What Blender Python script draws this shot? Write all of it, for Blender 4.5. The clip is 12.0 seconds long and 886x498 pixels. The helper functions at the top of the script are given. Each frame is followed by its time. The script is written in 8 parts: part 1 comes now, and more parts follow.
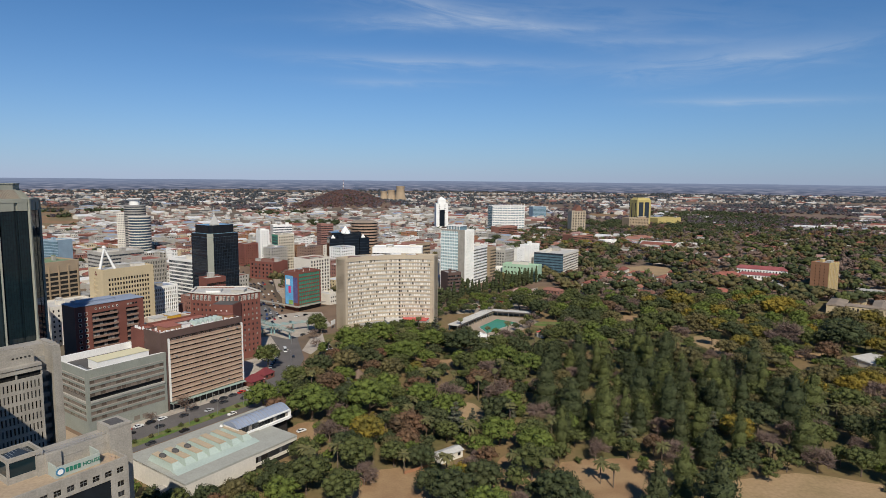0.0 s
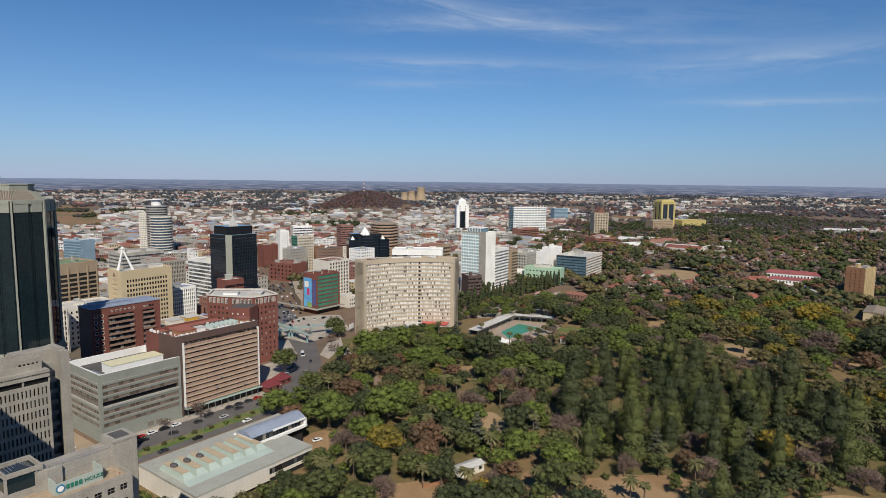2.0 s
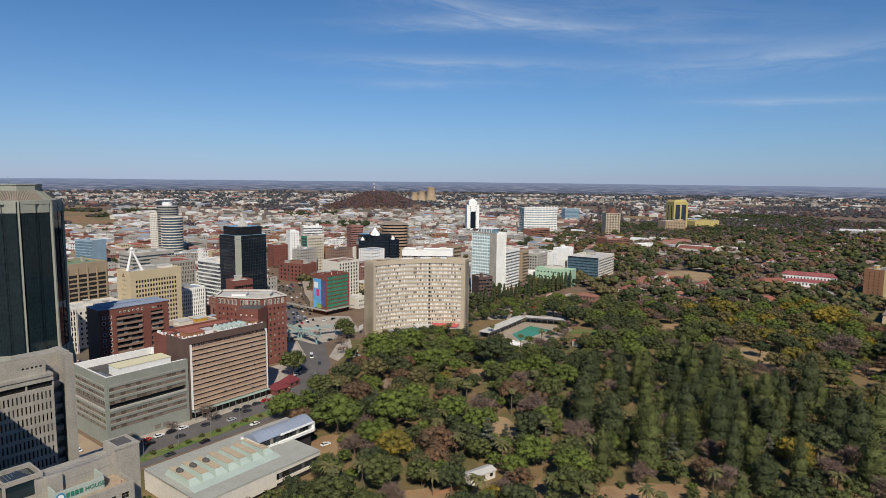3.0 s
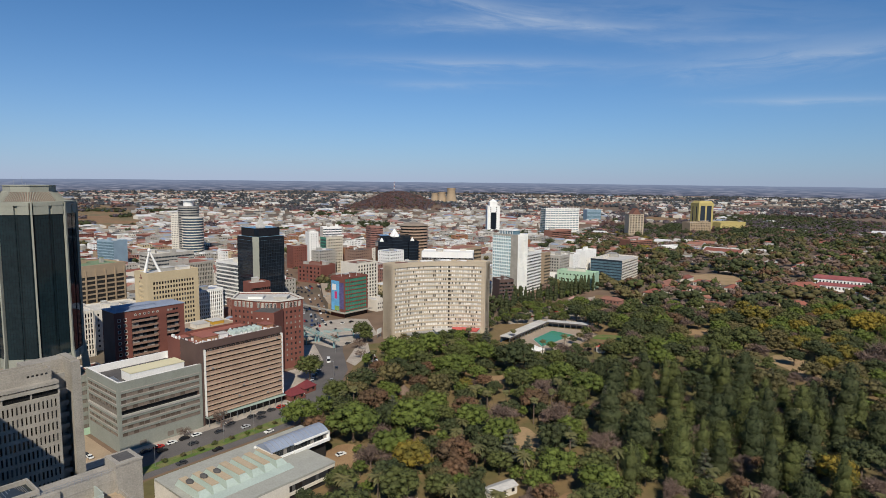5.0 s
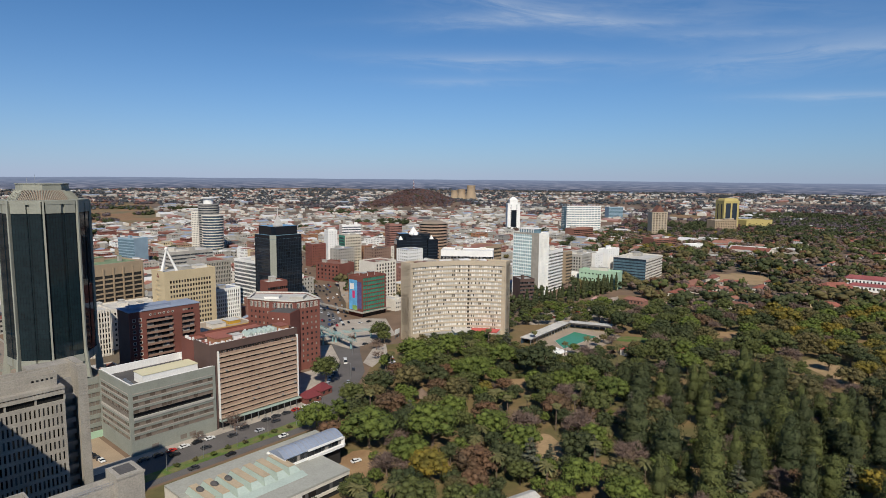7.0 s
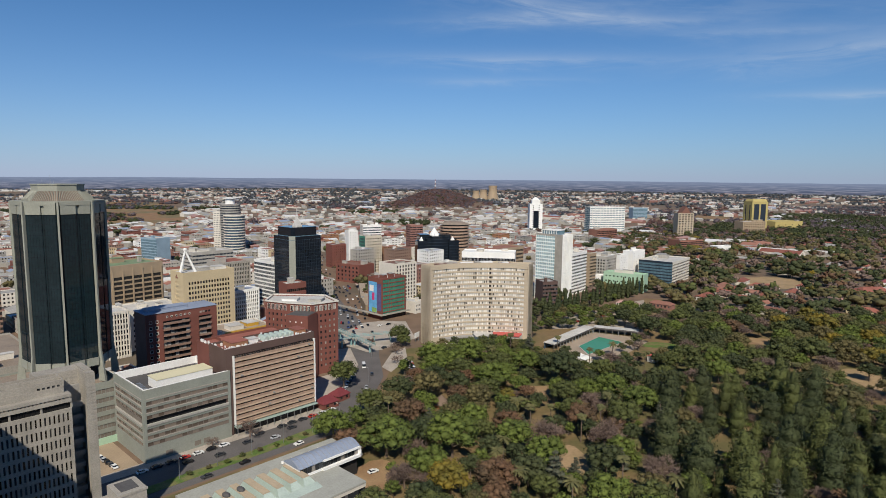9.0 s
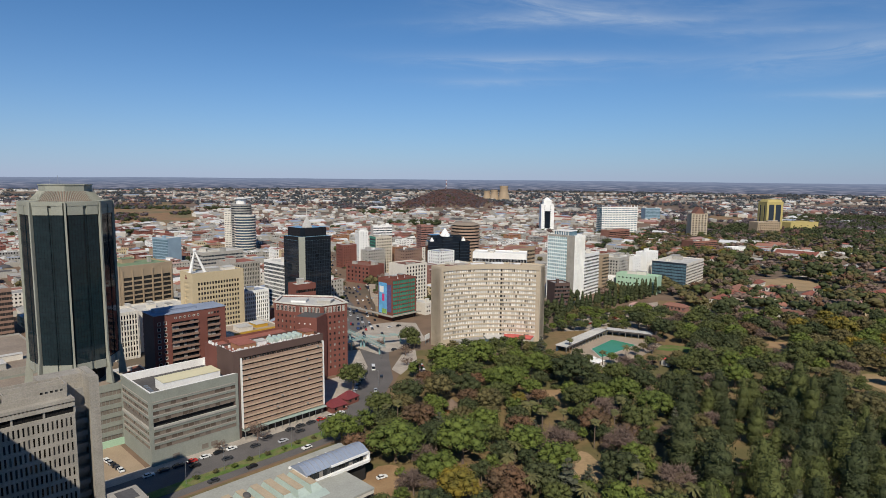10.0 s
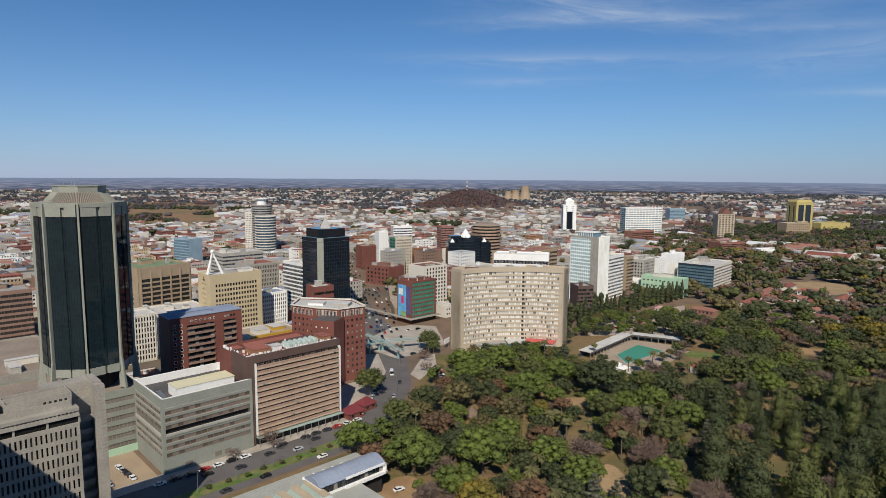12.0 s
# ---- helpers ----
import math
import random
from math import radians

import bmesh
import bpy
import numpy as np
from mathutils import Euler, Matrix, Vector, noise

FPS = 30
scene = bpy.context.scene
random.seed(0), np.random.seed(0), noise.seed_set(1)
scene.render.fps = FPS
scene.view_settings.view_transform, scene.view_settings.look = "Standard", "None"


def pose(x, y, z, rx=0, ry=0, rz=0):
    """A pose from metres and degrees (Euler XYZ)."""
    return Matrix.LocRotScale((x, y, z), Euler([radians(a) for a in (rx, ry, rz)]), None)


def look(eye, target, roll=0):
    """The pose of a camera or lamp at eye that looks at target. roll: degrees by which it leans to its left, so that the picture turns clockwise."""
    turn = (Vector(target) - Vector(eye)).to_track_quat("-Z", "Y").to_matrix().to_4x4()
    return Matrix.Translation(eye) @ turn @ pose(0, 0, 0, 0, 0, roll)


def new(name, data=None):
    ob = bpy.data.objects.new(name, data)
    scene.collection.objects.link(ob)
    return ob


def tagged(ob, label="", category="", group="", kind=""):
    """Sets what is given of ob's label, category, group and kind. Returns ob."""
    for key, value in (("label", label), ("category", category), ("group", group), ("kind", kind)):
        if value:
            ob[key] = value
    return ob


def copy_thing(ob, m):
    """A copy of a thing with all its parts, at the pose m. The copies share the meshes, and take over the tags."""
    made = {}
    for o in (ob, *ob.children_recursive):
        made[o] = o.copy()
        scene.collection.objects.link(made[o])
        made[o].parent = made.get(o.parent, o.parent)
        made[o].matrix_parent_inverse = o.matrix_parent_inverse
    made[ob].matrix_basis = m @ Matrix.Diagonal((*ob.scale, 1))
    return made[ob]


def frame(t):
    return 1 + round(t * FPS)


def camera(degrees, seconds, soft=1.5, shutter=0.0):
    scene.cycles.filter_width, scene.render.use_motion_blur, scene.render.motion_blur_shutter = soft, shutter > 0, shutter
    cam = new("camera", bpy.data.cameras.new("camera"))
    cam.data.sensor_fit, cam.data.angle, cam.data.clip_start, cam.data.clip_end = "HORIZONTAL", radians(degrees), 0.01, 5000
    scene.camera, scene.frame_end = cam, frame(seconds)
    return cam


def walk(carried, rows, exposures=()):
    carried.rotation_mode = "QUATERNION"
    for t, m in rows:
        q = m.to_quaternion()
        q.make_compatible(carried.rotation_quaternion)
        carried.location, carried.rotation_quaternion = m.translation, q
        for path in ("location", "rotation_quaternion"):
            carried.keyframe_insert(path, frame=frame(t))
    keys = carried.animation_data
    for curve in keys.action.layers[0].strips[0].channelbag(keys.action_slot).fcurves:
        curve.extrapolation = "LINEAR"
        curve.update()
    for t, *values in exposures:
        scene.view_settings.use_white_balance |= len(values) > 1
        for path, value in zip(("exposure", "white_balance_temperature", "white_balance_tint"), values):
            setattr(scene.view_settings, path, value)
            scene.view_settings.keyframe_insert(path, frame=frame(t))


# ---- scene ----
cam = camera(71.5, 12.0, soft=0.75)
PATH = [
    (0, (0.063, -0.352, 114.74), (0.205, 1.63, 114.509), 0.5),
    (0.5, (0.128, 2.285, 114.739), (0.253, 4.267, 114.509), 0.6),
    (1, (0.183, 4.94, 114.745), (0.292, 6.924, 114.515), 0.6),
    (1.5, (0.196, 7.571, 114.761), (0.289, 9.555, 114.533), 0.6),
    (2, (0.171, 10.193, 114.783), (0.248, 12.179, 114.555), 0.6),
    (2.5, (0.154, 12.823, 114.802), (0.215, 14.809, 114.574), 0.6),
    (3, (0.167, 15.421, 114.824), (0.211, 17.408, 114.596), 0.6),
    (5, (0.311, 25.61, 115.008), (0.29, 27.597, 114.781), 0.6),
    (5.5, (0.386, 28.078, 115.035), (0.349, 30.065, 114.808), 0.6),
    (6, (0.454, 30.485, 115.052), (0.401, 32.472, 114.824), 0.6),
    (6.5, (0.487, 32.855, 115.061), (0.418, 34.84, 114.829), 0.6),
    (7, (0.474, 35.233, 115.07), (0.389, 37.217, 114.834), 0.5),
    (9, (0.162, 44.842, 115.179), (0.008, 46.822, 114.943), 0.5),
    (9.5, (0.028, 47.256, 115.197), (-0.143, 49.235, 114.961), 0.5),
    (10, (-0.117, 49.703, 115.218), (-0.306, 51.68, 114.982), 0.5),
    (10.5, (-0.263, 52.133, 115.238), (-0.468, 54.108, 115.002), 0.5),
    (11, (-0.41, 54.539, 115.255), (-0.633, 56.512, 115.02), 0.5),
    (11.5, (-0.572, 56.93, 115.274), (-0.811, 58.902, 115.038), 0.5),
    (12, (-0.752, 59.298, 115.286), (-1.008, 61.267, 115.05), 0.4),
]
walk(cam, [(t, look(eye, target, roll)) for t, eye, target, roll in PATH])

# ---- world, sun ----
SUN_AZ, SUN_EL = -84.0, 42.0          # direction towards the sun: degrees from +x, above the horizon
world = bpy.data.worlds.new("sky")
scene.world = world
world.use_nodes = True
wn, wl = world.node_tree.nodes, world.node_tree.links
wn.clear()


def wnode(kind, **kw):
    n = wn.new(kind)
    for k, v in kw.items():
        setattr(n, k, v)
    return n


def wmath(op, a, b=None, c=None):
    n = wnode("ShaderNodeMath", operation=op)
    for i, v in enumerate((a, b, c)):
        if v is None:
            continue
        if isinstance(v, (int, float)):
            n.inputs[i].default_value = v
        else:
            wl.new(v, n.inputs[i])
    return n.outputs[0]


sky = wnode("ShaderNodeTexSky", sky_type="NISHITA", sun_disc=False, sun_elevation=radians(SUN_EL),
            sun_rotation=radians(90 - SUN_AZ), altitude=1500.0, air_density=1.0, dust_density=0.0, ozone_density=2.0)
tc = wnode("ShaderNodeTexCoord")
sep = wnode("ShaderNodeSeparateXYZ")
wl.new(tc.outputs["Generated"], sep.inputs[0])
wx, wy, wz = sep.outputs
az = wmath("MULTIPLY", wmath("ARCTAN2", wx, wy), 57.2958)
el = wmath("MULTIPLY", wmath("ARCSINE", wz), 57.2958)


def streak(a0, e0, length, width, slope, seed, amount):
    """One wisp of cirrus: a long soft envelope round (azimuth, elevation), broken by stretched noise."""
    da = wmath("SUBTRACT", az, a0)
    de = wmath("SUBTRACT", wmath("SUBTRACT", el, e0), wmath("MULTIPLY", da, slope))
    com = wnode("ShaderNodeCombineXYZ")
    wl.new(wmath("MULTIPLY", da, 0.16), com.inputs[0])
    wl.new(wmath("MULTIPLY", de, 0.9), com.inputs[1])
    com.inputs[2].default_value = seed
    nz = wnode("ShaderNodeTexNoise")
    nz.inputs["Scale"].default_value, nz.inputs["Detail"].default_value, nz.inputs["Distortion"].default_value = 1.0, 6.0, 0.6
    nz.inputs["Roughness"].default_value = 0.6
    wl.new(com.outputs[0], nz.inputs["Vector"])
    bend = wmath("ADD", de, wmath("MULTIPLY", wmath("SUBTRACT", nz.outputs["Fac"], 0.5), width * 3.0))
    ea = wmath("POWER", 2.718, wmath("MULTIPLY", wmath("POWER", wmath("ABSOLUTE", wmath("DIVIDE", da, length)), 2.0), -1.0))
    ee = wmath("POWER", 2.718, wmath("MULTIPLY", wmath("POWER", wmath("ABSOLUTE", wmath("DIVIDE", bend, width)), 1.4), -1.0))
    tex = wmath("MULTIPLY", wmath("SUBTRACT", nz.outputs["Fac"], 0.25), 1.9)
    return wmath("MULTIPLY", wmath("MULTIPLY", ea, ee), wmath("MULTIPLY", tex, amount))


cirrus = None
for spec in ((2.0, 15.2, 11.0, 0.8, -0.17, 1.0, 0.55), (9.0, 13.4, 10.0, 0.45, -0.06, 3.0, 0.5), (-1.0, 13.6, 8.0, 0.6, 0.03, 5.0, 0.25),
             (3.0, 10.3, 11.0, 0.55, -0.02, 7.0, 0.5), (29.0, 10.0, 10.0, 1.0, 0.05, 9.0, 0.5), (30.0, 6.4, 7.0, 0.35, -0.03, 11.0, 0.5),
             (22.0, 11.6, 6.0, 0.5, -0.06, 13.0, 0.35), (0.0, 8.5, 7.0, 0.35, 0.0, 15.0, 0.3), (18.0, 14.5, 14.0, 2.0, -0.1, 17.0, 0.16)):
    s = streak(*spec)
    cirrus = s if cirrus is None else wmath("ADD", cirrus, s)
cirrus = wmath("MINIMUM", wmath("MAXIMUM", cirrus, 0.0), 0.8)
mix = wnode("ShaderNodeMixRGB")
wl.new(cirrus, mix.inputs["Fac"])
haze = wnode("ShaderNodeMixRGB")          # dry-season haze low over the horizon
lift = wmath("POWER", 2.718, wmath("MULTIPLY", wmath("MAXIMUM", el, 0.0), -0.18))
wl.new(wmath("MULTIPLY", lift, 0.8), haze.inputs["Fac"])
deep = wnode("ShaderNodeMixRGB", blend_type="MULTIPLY")          # clear dry air: a deep blue
deep.inputs["Fac"].default_value = 1.0
deep.inputs["Color2"].default_value = (0.50, 1.02, 1.43, 1)
wl.new(sky.outputs[0], deep.inputs["Color1"])
wl.new(deep.outputs[0], haze.inputs["Color1"])
side = wnode("ShaderNodeMapRange", interpolation_type="SMOOTHSTEP")          # thicker and duller towards the east
side.inputs["From Min"].default_value, side.inputs["From Max"].default_value = -25.0, 60.0
wl.new(az, side.inputs["Value"])
dull = wnode("ShaderNodeMixRGB")
dull.inputs["Color1"].default_value, dull.inputs["Color2"].default_value = (6.8, 7.25, 10.3, 1), (4.9, 5.3, 7.7, 1)
wl.new(side.outputs[0], dull.inputs["Fac"])
wl.new(dull.outputs[0], haze.inputs["Color2"])
wl.new(haze.outputs[0], mix.inputs["Color1"])
mix.inputs["Color2"].default_value = (9.5, 10.6, 12.0, 1)
back = wnode("ShaderNodeBackground")
back.inputs["Strength"].default_value = 0.06
wl.new(mix.outputs[0], back.inputs["Color"])
wl.new(back.outputs[0], wnode("ShaderNodeOutputWorld").inputs[0])

sun = new("sun", bpy.data.lights.new("sun", "SUN"))
sun.data.energy, sun.data.angle, sun.data.color = 4.7, radians(0.53), (1.0, 0.925, 0.80)
sa, se = radians(SUN_AZ), radians(SUN_EL)
sun.matrix_world = look((600 * math.cos(sa) * math.cos(se), 600 * math.sin(sa) * math.cos(se), 600 * math.sin(se)), (0, 0, 0))


# ---- materials ----
def mat(name, color, rough=0.85, var=0.18, s1=0.12, s2=1.6, bump=0.0, metal=0.0, rnd=0.0, tint=None, ior=1.45, streaks=0.0):
    """A surface with two scales of colour variation, optional relief, rain streaks and piece-to-piece variation."""
    m = bpy.data.materials.new(name)
    m.use_nodes = True
    n, l = m.node_tree.nodes, m.node_tree.links
    p = n["Principled BSDF"]
    p.inputs["Roughness"].default_value, p.inputs["Metallic"].default_value, p.inputs["IOR"].default_value = rough, metal, ior
    geo = n.new("ShaderNodeNewGeometry")
    a, b = n.new("ShaderNodeTexNoise"), n.new("ShaderNodeTexNoise")
    a.inputs["Scale"].default_value, b.inputs["Scale"].default_value = s1, s2
    a.inputs["Detail"].default_value, b.inputs["Detail"].default_value = 4, 3
    for t in (a, b):
        l.new(geo.outputs["Position"], t.inputs["Vector"])
    add = n.new("ShaderNodeMath")
    add.operation = "ADD"
    l.new(a.outputs["Fac"], add.inputs[0])
    l.new(b.outputs["Fac"], add.inputs[1])
    value = add.outputs[0]
    if streaks:
        sc = n.new("ShaderNodeVectorMath")
        sc.operation = "MULTIPLY"
        sc.inputs[1].default_value = (0.9, 0.9, 0.06)
        l.new(geo.outputs["Position"], sc.inputs[0])
        st = n.new("ShaderNodeTexNoise")
        st.inputs["Scale"].default_value, st.inputs["Detail"].default_value = 1.0, 5
        l.new(sc.outputs[0], st.inputs["Vector"])
        ma = n.new("ShaderNodeMath")
        ma.operation = "MULTIPLY_ADD"
        ma.inputs[1].default_value, ma.inputs[2].default_value = streaks, -0.5 * streaks
        l.new(st.outputs["Fac"], ma.inputs[0])
        ad = n.new("ShaderNodeMath")
        l.new(value, ad.inputs[0])
        l.new(ma.outputs[0], ad.inputs[1])
        value = ad.outputs[0]
    mr = n.new("ShaderNodeMapRange")
    mr.inputs["From Min"].default_value, mr.inputs["From Max"].default_value = 0.6, 1.4
    mr.inputs["To Min"].default_value, mr.inputs["To Max"].default_value = 1 - var, 1 + var
    l.new(value, mr.inputs["Value"])
    value = mr.outputs["Result"]
    if rnd:
        info = n.new("ShaderNodeObjectInfo")
        mr2 = n.new("ShaderNodeMapRange")
        mr2.inputs["To Min"].default_value, mr2.inputs["To Max"].default_value = 1 - rnd, 1 + rnd
        l.new(info.outputs["Random"], mr2.inputs["Value"])
        mu = n.new("ShaderNodeMath")
        mu.operation = "MULTIPLY"
        l.new(value, mu.inputs[0])
        l.new(mr2.outputs[0], mu.inputs[1])
        value = mu.outputs[0]
    col = n.new("ShaderNodeMixRGB")
    col.blend_type = "MULTIPLY"
    col.inputs["Fac"].default_value = 1
    col.inputs["Color1"].default_value = (*color, 1)
    if tint:
        tm = n.new("ShaderNodeMixRGB")
        tm.inputs["Color1"].default_value, tm.inputs["Color2"].default_value = (*color, 1), (*tint, 1)
        l.new(a.outputs["Fac"], tm.inputs["Fac"])
        ramp = n.new("ShaderNodeMapRange")
        ramp.inputs["From Min"].default_value, ramp.inputs["From Max"].default_value = 0.42, 0.6
        l.new(a.outputs["Fac"], ramp.inputs["Value"])
        l.new(ramp.outputs[0], tm.inputs["Fac"])
        l.new(tm.outputs[0], col.inputs["Color1"])
    l.new(value, col.inputs["Color2"])
    l.new(col.outputs[0], p.inputs["Base Color"])
    if bump:
        bp = n.new("ShaderNodeBump")
        bp.inputs["Strength"].default_value, bp.inputs["Distance"].default_value = bump, 0.05
        l.new(b.outputs["Fac"], bp.inputs["Height"])
        l.new(bp.outputs[0], p.inputs["Normal"])
    return m


def pane_mat(name, dark, light, share, rough=0.06):
    """Window panes: dark glass, of which a share shows pale blinds or curtains behind it, pane by pane."""
    m = bpy.data.materials.new(name)
    m.use_nodes = True
    n, l = m.node_tree.nodes, m.node_tree.links
    p = n["Principled BSDF"]
    p.inputs["Roughness"].default_value = rough
    info = n.new("ShaderNodeObjectInfo")
    geo = n.new("ShaderNodeNewGeometry")
    ad = n.new("ShaderNodeMath")
    l.new(info.outputs["Random"], ad.inputs[0])
    l.new(geo.outputs["Random Per Island"], ad.inputs[1])
    fr = n.new("ShaderNodeMath")
    fr.operation = "FRACT"
    l.new(ad.outputs[0], fr.inputs[0])
    r = n.new("ShaderNodeValToRGB")
    r.color_ramp.interpolation = "CONSTANT"
    e = r.color_ramp.elements
    e[0].color, e[1].color = (*dark, 1), (*light, 1)
    e[1].position = 1 - share
    k = e.new((1 - share) * 0.6)
    k.color = (*[d * 1.8 + 0.01 for d in dark], 1)
    k2 = e.new(1 - share * 0.5)
    k2.color = (*[0.72 * v for v in light], 1)
    l.new(fr.outputs[0], r.inputs[0])
    l.new(r.outputs[0], p.inputs["Base Color"])
    return m


M = {}
M["concrete"] = mat("weathered_concrete", (0.36, 0.34, 0.30), var=0.22, streaks=0.5)
M["concrete_pale"] = mat("pale_stone_cladding", (0.305, 0.28, 0.24), var=0.28, s1=0.15, s2=2.6, streaks=0.45)
M["concrete_grey"] = mat("grey_concrete", (0.27, 0.26, 0.24), var=0.2, streaks=0.4)
M["greengrey"] = mat("green_grey_cladding", (0.235, 0.245, 0.21), var=0.15, streaks=0.3)
M["band_brown"] = mat("brown_grey_window_band", (0.17, 0.145, 0.12), var=0.25, s2=3)
M["white"] = mat("white_paint", (0.74, 0.73, 0.70), var=0.12, streaks=0.35)
M["white_warm"] = mat("off_white_paint", (0.60, 0.56, 0.49), var=0.15, streaks=0.4)
M["cream"] = mat("cream_stone", (0.50, 0.405, 0.255), var=0.12, streaks=0.3)
M["tan"] = mat("tan_spandrel", (0.46, 0.335, 0.24), var=0.16, streaks=0.4)
M["tan_dark"] = mat("brown_balcony_front", (0.25, 0.16, 0.12), var=0.2, streaks=0.3)
M["brick_pale"] = mat("pale_brown_brick_panel", (0.33, 0.225, 0.165), var=0.28, s2=5, streaks=0.3)
M["sand"] = mat("sand_render", (0.435, 0.362, 0.268), var=0.08, streaks=0.08)
M["brick"] = mat("red_brown_brick", (0.172, 0.062, 0.046), var=0.22, s2=4, bump=0.2)
M["brick_dark"] = mat("dark_brown_brick", (0.10, 0.062, 0.052), var=0.25, s2=4, bump=0.2)
M["brick_orange"] = mat("orange_brick", (0.30, 0.15, 0.08), var=0.18, s2=4)
M["roof_grey"] = mat("grey_roof_sheet", (0.30, 0.29, 0.27), var=0.25, s1=0.3)
M["roof_light"] = mat("pale_roof_sheet", (0.48, 0.465, 0.435), var=0.25)
M["roof_blue"] = mat("blue_grey_roof", (0.24, 0.28, 0.36), var=0.2)
M["roof_red"] = mat("red_roof", (0.255, 0.092, 0.066), var=0.25, rnd=0.25)
M["roof_brown"] = mat("brown_tile_roof", (0.225, 0.105, 0.075), var=0.25, rnd=0.3)
M["roof_white"] = mat("white_roof_sheet", (0.56, 0.56, 0.56), var=0.15)
M["roof_rose"] = mat("faded_rose_roof", (0.36, 0.215, 0.19), var=0.25, rnd=0.25)
M["brick_rose"] = mat("rosy_brick", (0.25, 0.125, 0.10), var=0.2, s2=4)
M["roof_dark"] = mat("dark_flat_roof", (0.085, 0.08, 0.078), var=0.3)
M["yellow"] = mat("yellow_gold_facade", (0.42, 0.34, 0.13), var=0.12)
M["glass"] = mat("dark_green_glass", (0.010, 0.021, 0.026), rough=0.05, var=0.3, s1=0.08, s2=0.7)
M["glass_black"] = mat("black_glass", (0.010, 0.014, 0.020), rough=0.04, var=0.3, s2=0.5)
M["glass_blue"] = mat("blue_green_glass", (0.10, 0.17, 0.21), rough=0.07, var=0.35, s2=0.6)
M["glass_pale"] = mat("pale_glass_curtain_wall", (0.70, 0.78, 0.77), rough=0.35, var=0.12, s2=0.5)
M["glass_sea"] = mat("sea_green_glass", (0.30, 0.42, 0.43), rough=0.12, var=0.25, s2=0.5)
M["glass_steel"] = mat("steel_blue_glass", (0.055, 0.085, 0.115), rough=0.1, var=0.3)
M["glass_green"] = mat("green_window_panel", (0.05, 0.22, 0.155), rough=0.2, var=0.2)
M["glass_blue_dark"] = mat("dark_spandrel_glass", (0.028, 0.038, 0.052), rough=0.15, var=0.2)
# near-black colour that stands in for shade inside rooms, loggias and decks
M["dark"] = mat("painted_interior_shade", (0.018, 0.017, 0.016), var=0.3)
M["pane"] = pane_mat("window_pane", (0.020, 0.022, 0.024), (0.34, 0.31, 0.27), 0.22)
M["pane_hotel"] = pane_mat("hotel_window_pane", (0.16, 0.15, 0.135), (0.72, 0.69, 0.63), 0.9, 0.25)
M["pane_dark"] = pane_mat("dark_window_pane", (0.012, 0.013, 0.015), (0.10, 0.10, 0.10), 0.12)
M["pane_brown"] = pane_mat("brown_window_pane", (0.105, 0.080, 0.064), (0.20, 0.165, 0.135), 0.3, 0.2)
M["metal"] = mat("grey_metal", (0.35, 0.36, 0.37), rough=0.45, metal=0.7, var=0.15)
M["trim_green"] = mat("pale_green_roof_glass", (0.40, 0.47, 0.42), rough=0.3, var=0.14)
M["mint"] = mat("mint_green_paint", (0.34, 0.49, 0.35), var=0.12)
M["pool_water"] = mat("green_pool_water", (0.055, 0.25, 0.125), rough=0.25, var=0.1)
M["asphalt"] = mat("asphalt", (0.118, 0.108, 0.103), var=0.28, s1=0.08, s2=2)
M["pavement"] = mat("pale_pavement", (0.37, 0.325, 0.275), var=0.28, s1=0.15)
M["soil"] = mat("sandy_soil", (0.34, 0.225, 0.12), var=0.2, s1=0.06, tint=(0.24, 0.145, 0.075))
M["lawn"] = mat("green_lawn", (0.095, 0.155, 0.03), var=0.3, s1=0.2, tint=(0.15, 0.145, 0.055))
M["dry_grass"] = mat("dry_grass", (0.37, 0.255, 0.14), var=0.25, s1=0.05, s2=0.7, tint=(0.25, 0.18, 0.09))
M["field_earth"] = mat("orange_brown_field", (0.27, 0.155, 0.075), var=0.3, s1=0.012, s2=0.08, tint=(0.15, 0.12, 0.055))
M["thatch"] = mat("thatch", (0.15, 0.105, 0.075), var=0.3, s2=5, bump=0.4)
M["bark"] = mat("bark", (0.13, 0.095, 0.07), var=0.3, s2=4)
M["sign_green"] = mat("sign_lettering_green", (0.02, 0.16, 0.10), var=0.1)
M["mural_blue"] = mat("billboard_blue", (0.12, 0.36, 0.62), var=0.3, s1=0.2)
M["mural_red"] = mat("billboard_magenta", (0.55, 0.04, 0.16), var=0.2)
M["mural_violet"] = mat("billboard_violet", (0.09, 0.08, 0.20), var=0.4, s1=0.3)
M["mural_green"] = mat("billboard_green", (0.22, 0.36, 0.10), var=0.4, s1=0.3)


# ---- mesh helpers ----
def box(bm, x0, x1, y0, y1, z0, z1, mi=0):
    v = [bm.verts.new(p) for p in ((x0, y0, z0), (x1, y0, z0), (x1, y1, z0), (x0, y1, z0), (x0, y0, z1), (x1, y0, z1), (x1, y1, z1), (x0, y1, z1))]
    for q in ((3, 2, 1, 0), (4, 5, 6, 7), (0, 1, 5, 4), (1, 2, 6, 5), (2, 3, 7, 6), (3, 0, 4, 7)):
        bm.faces.new([v[i] for i in q]).material_index = mi


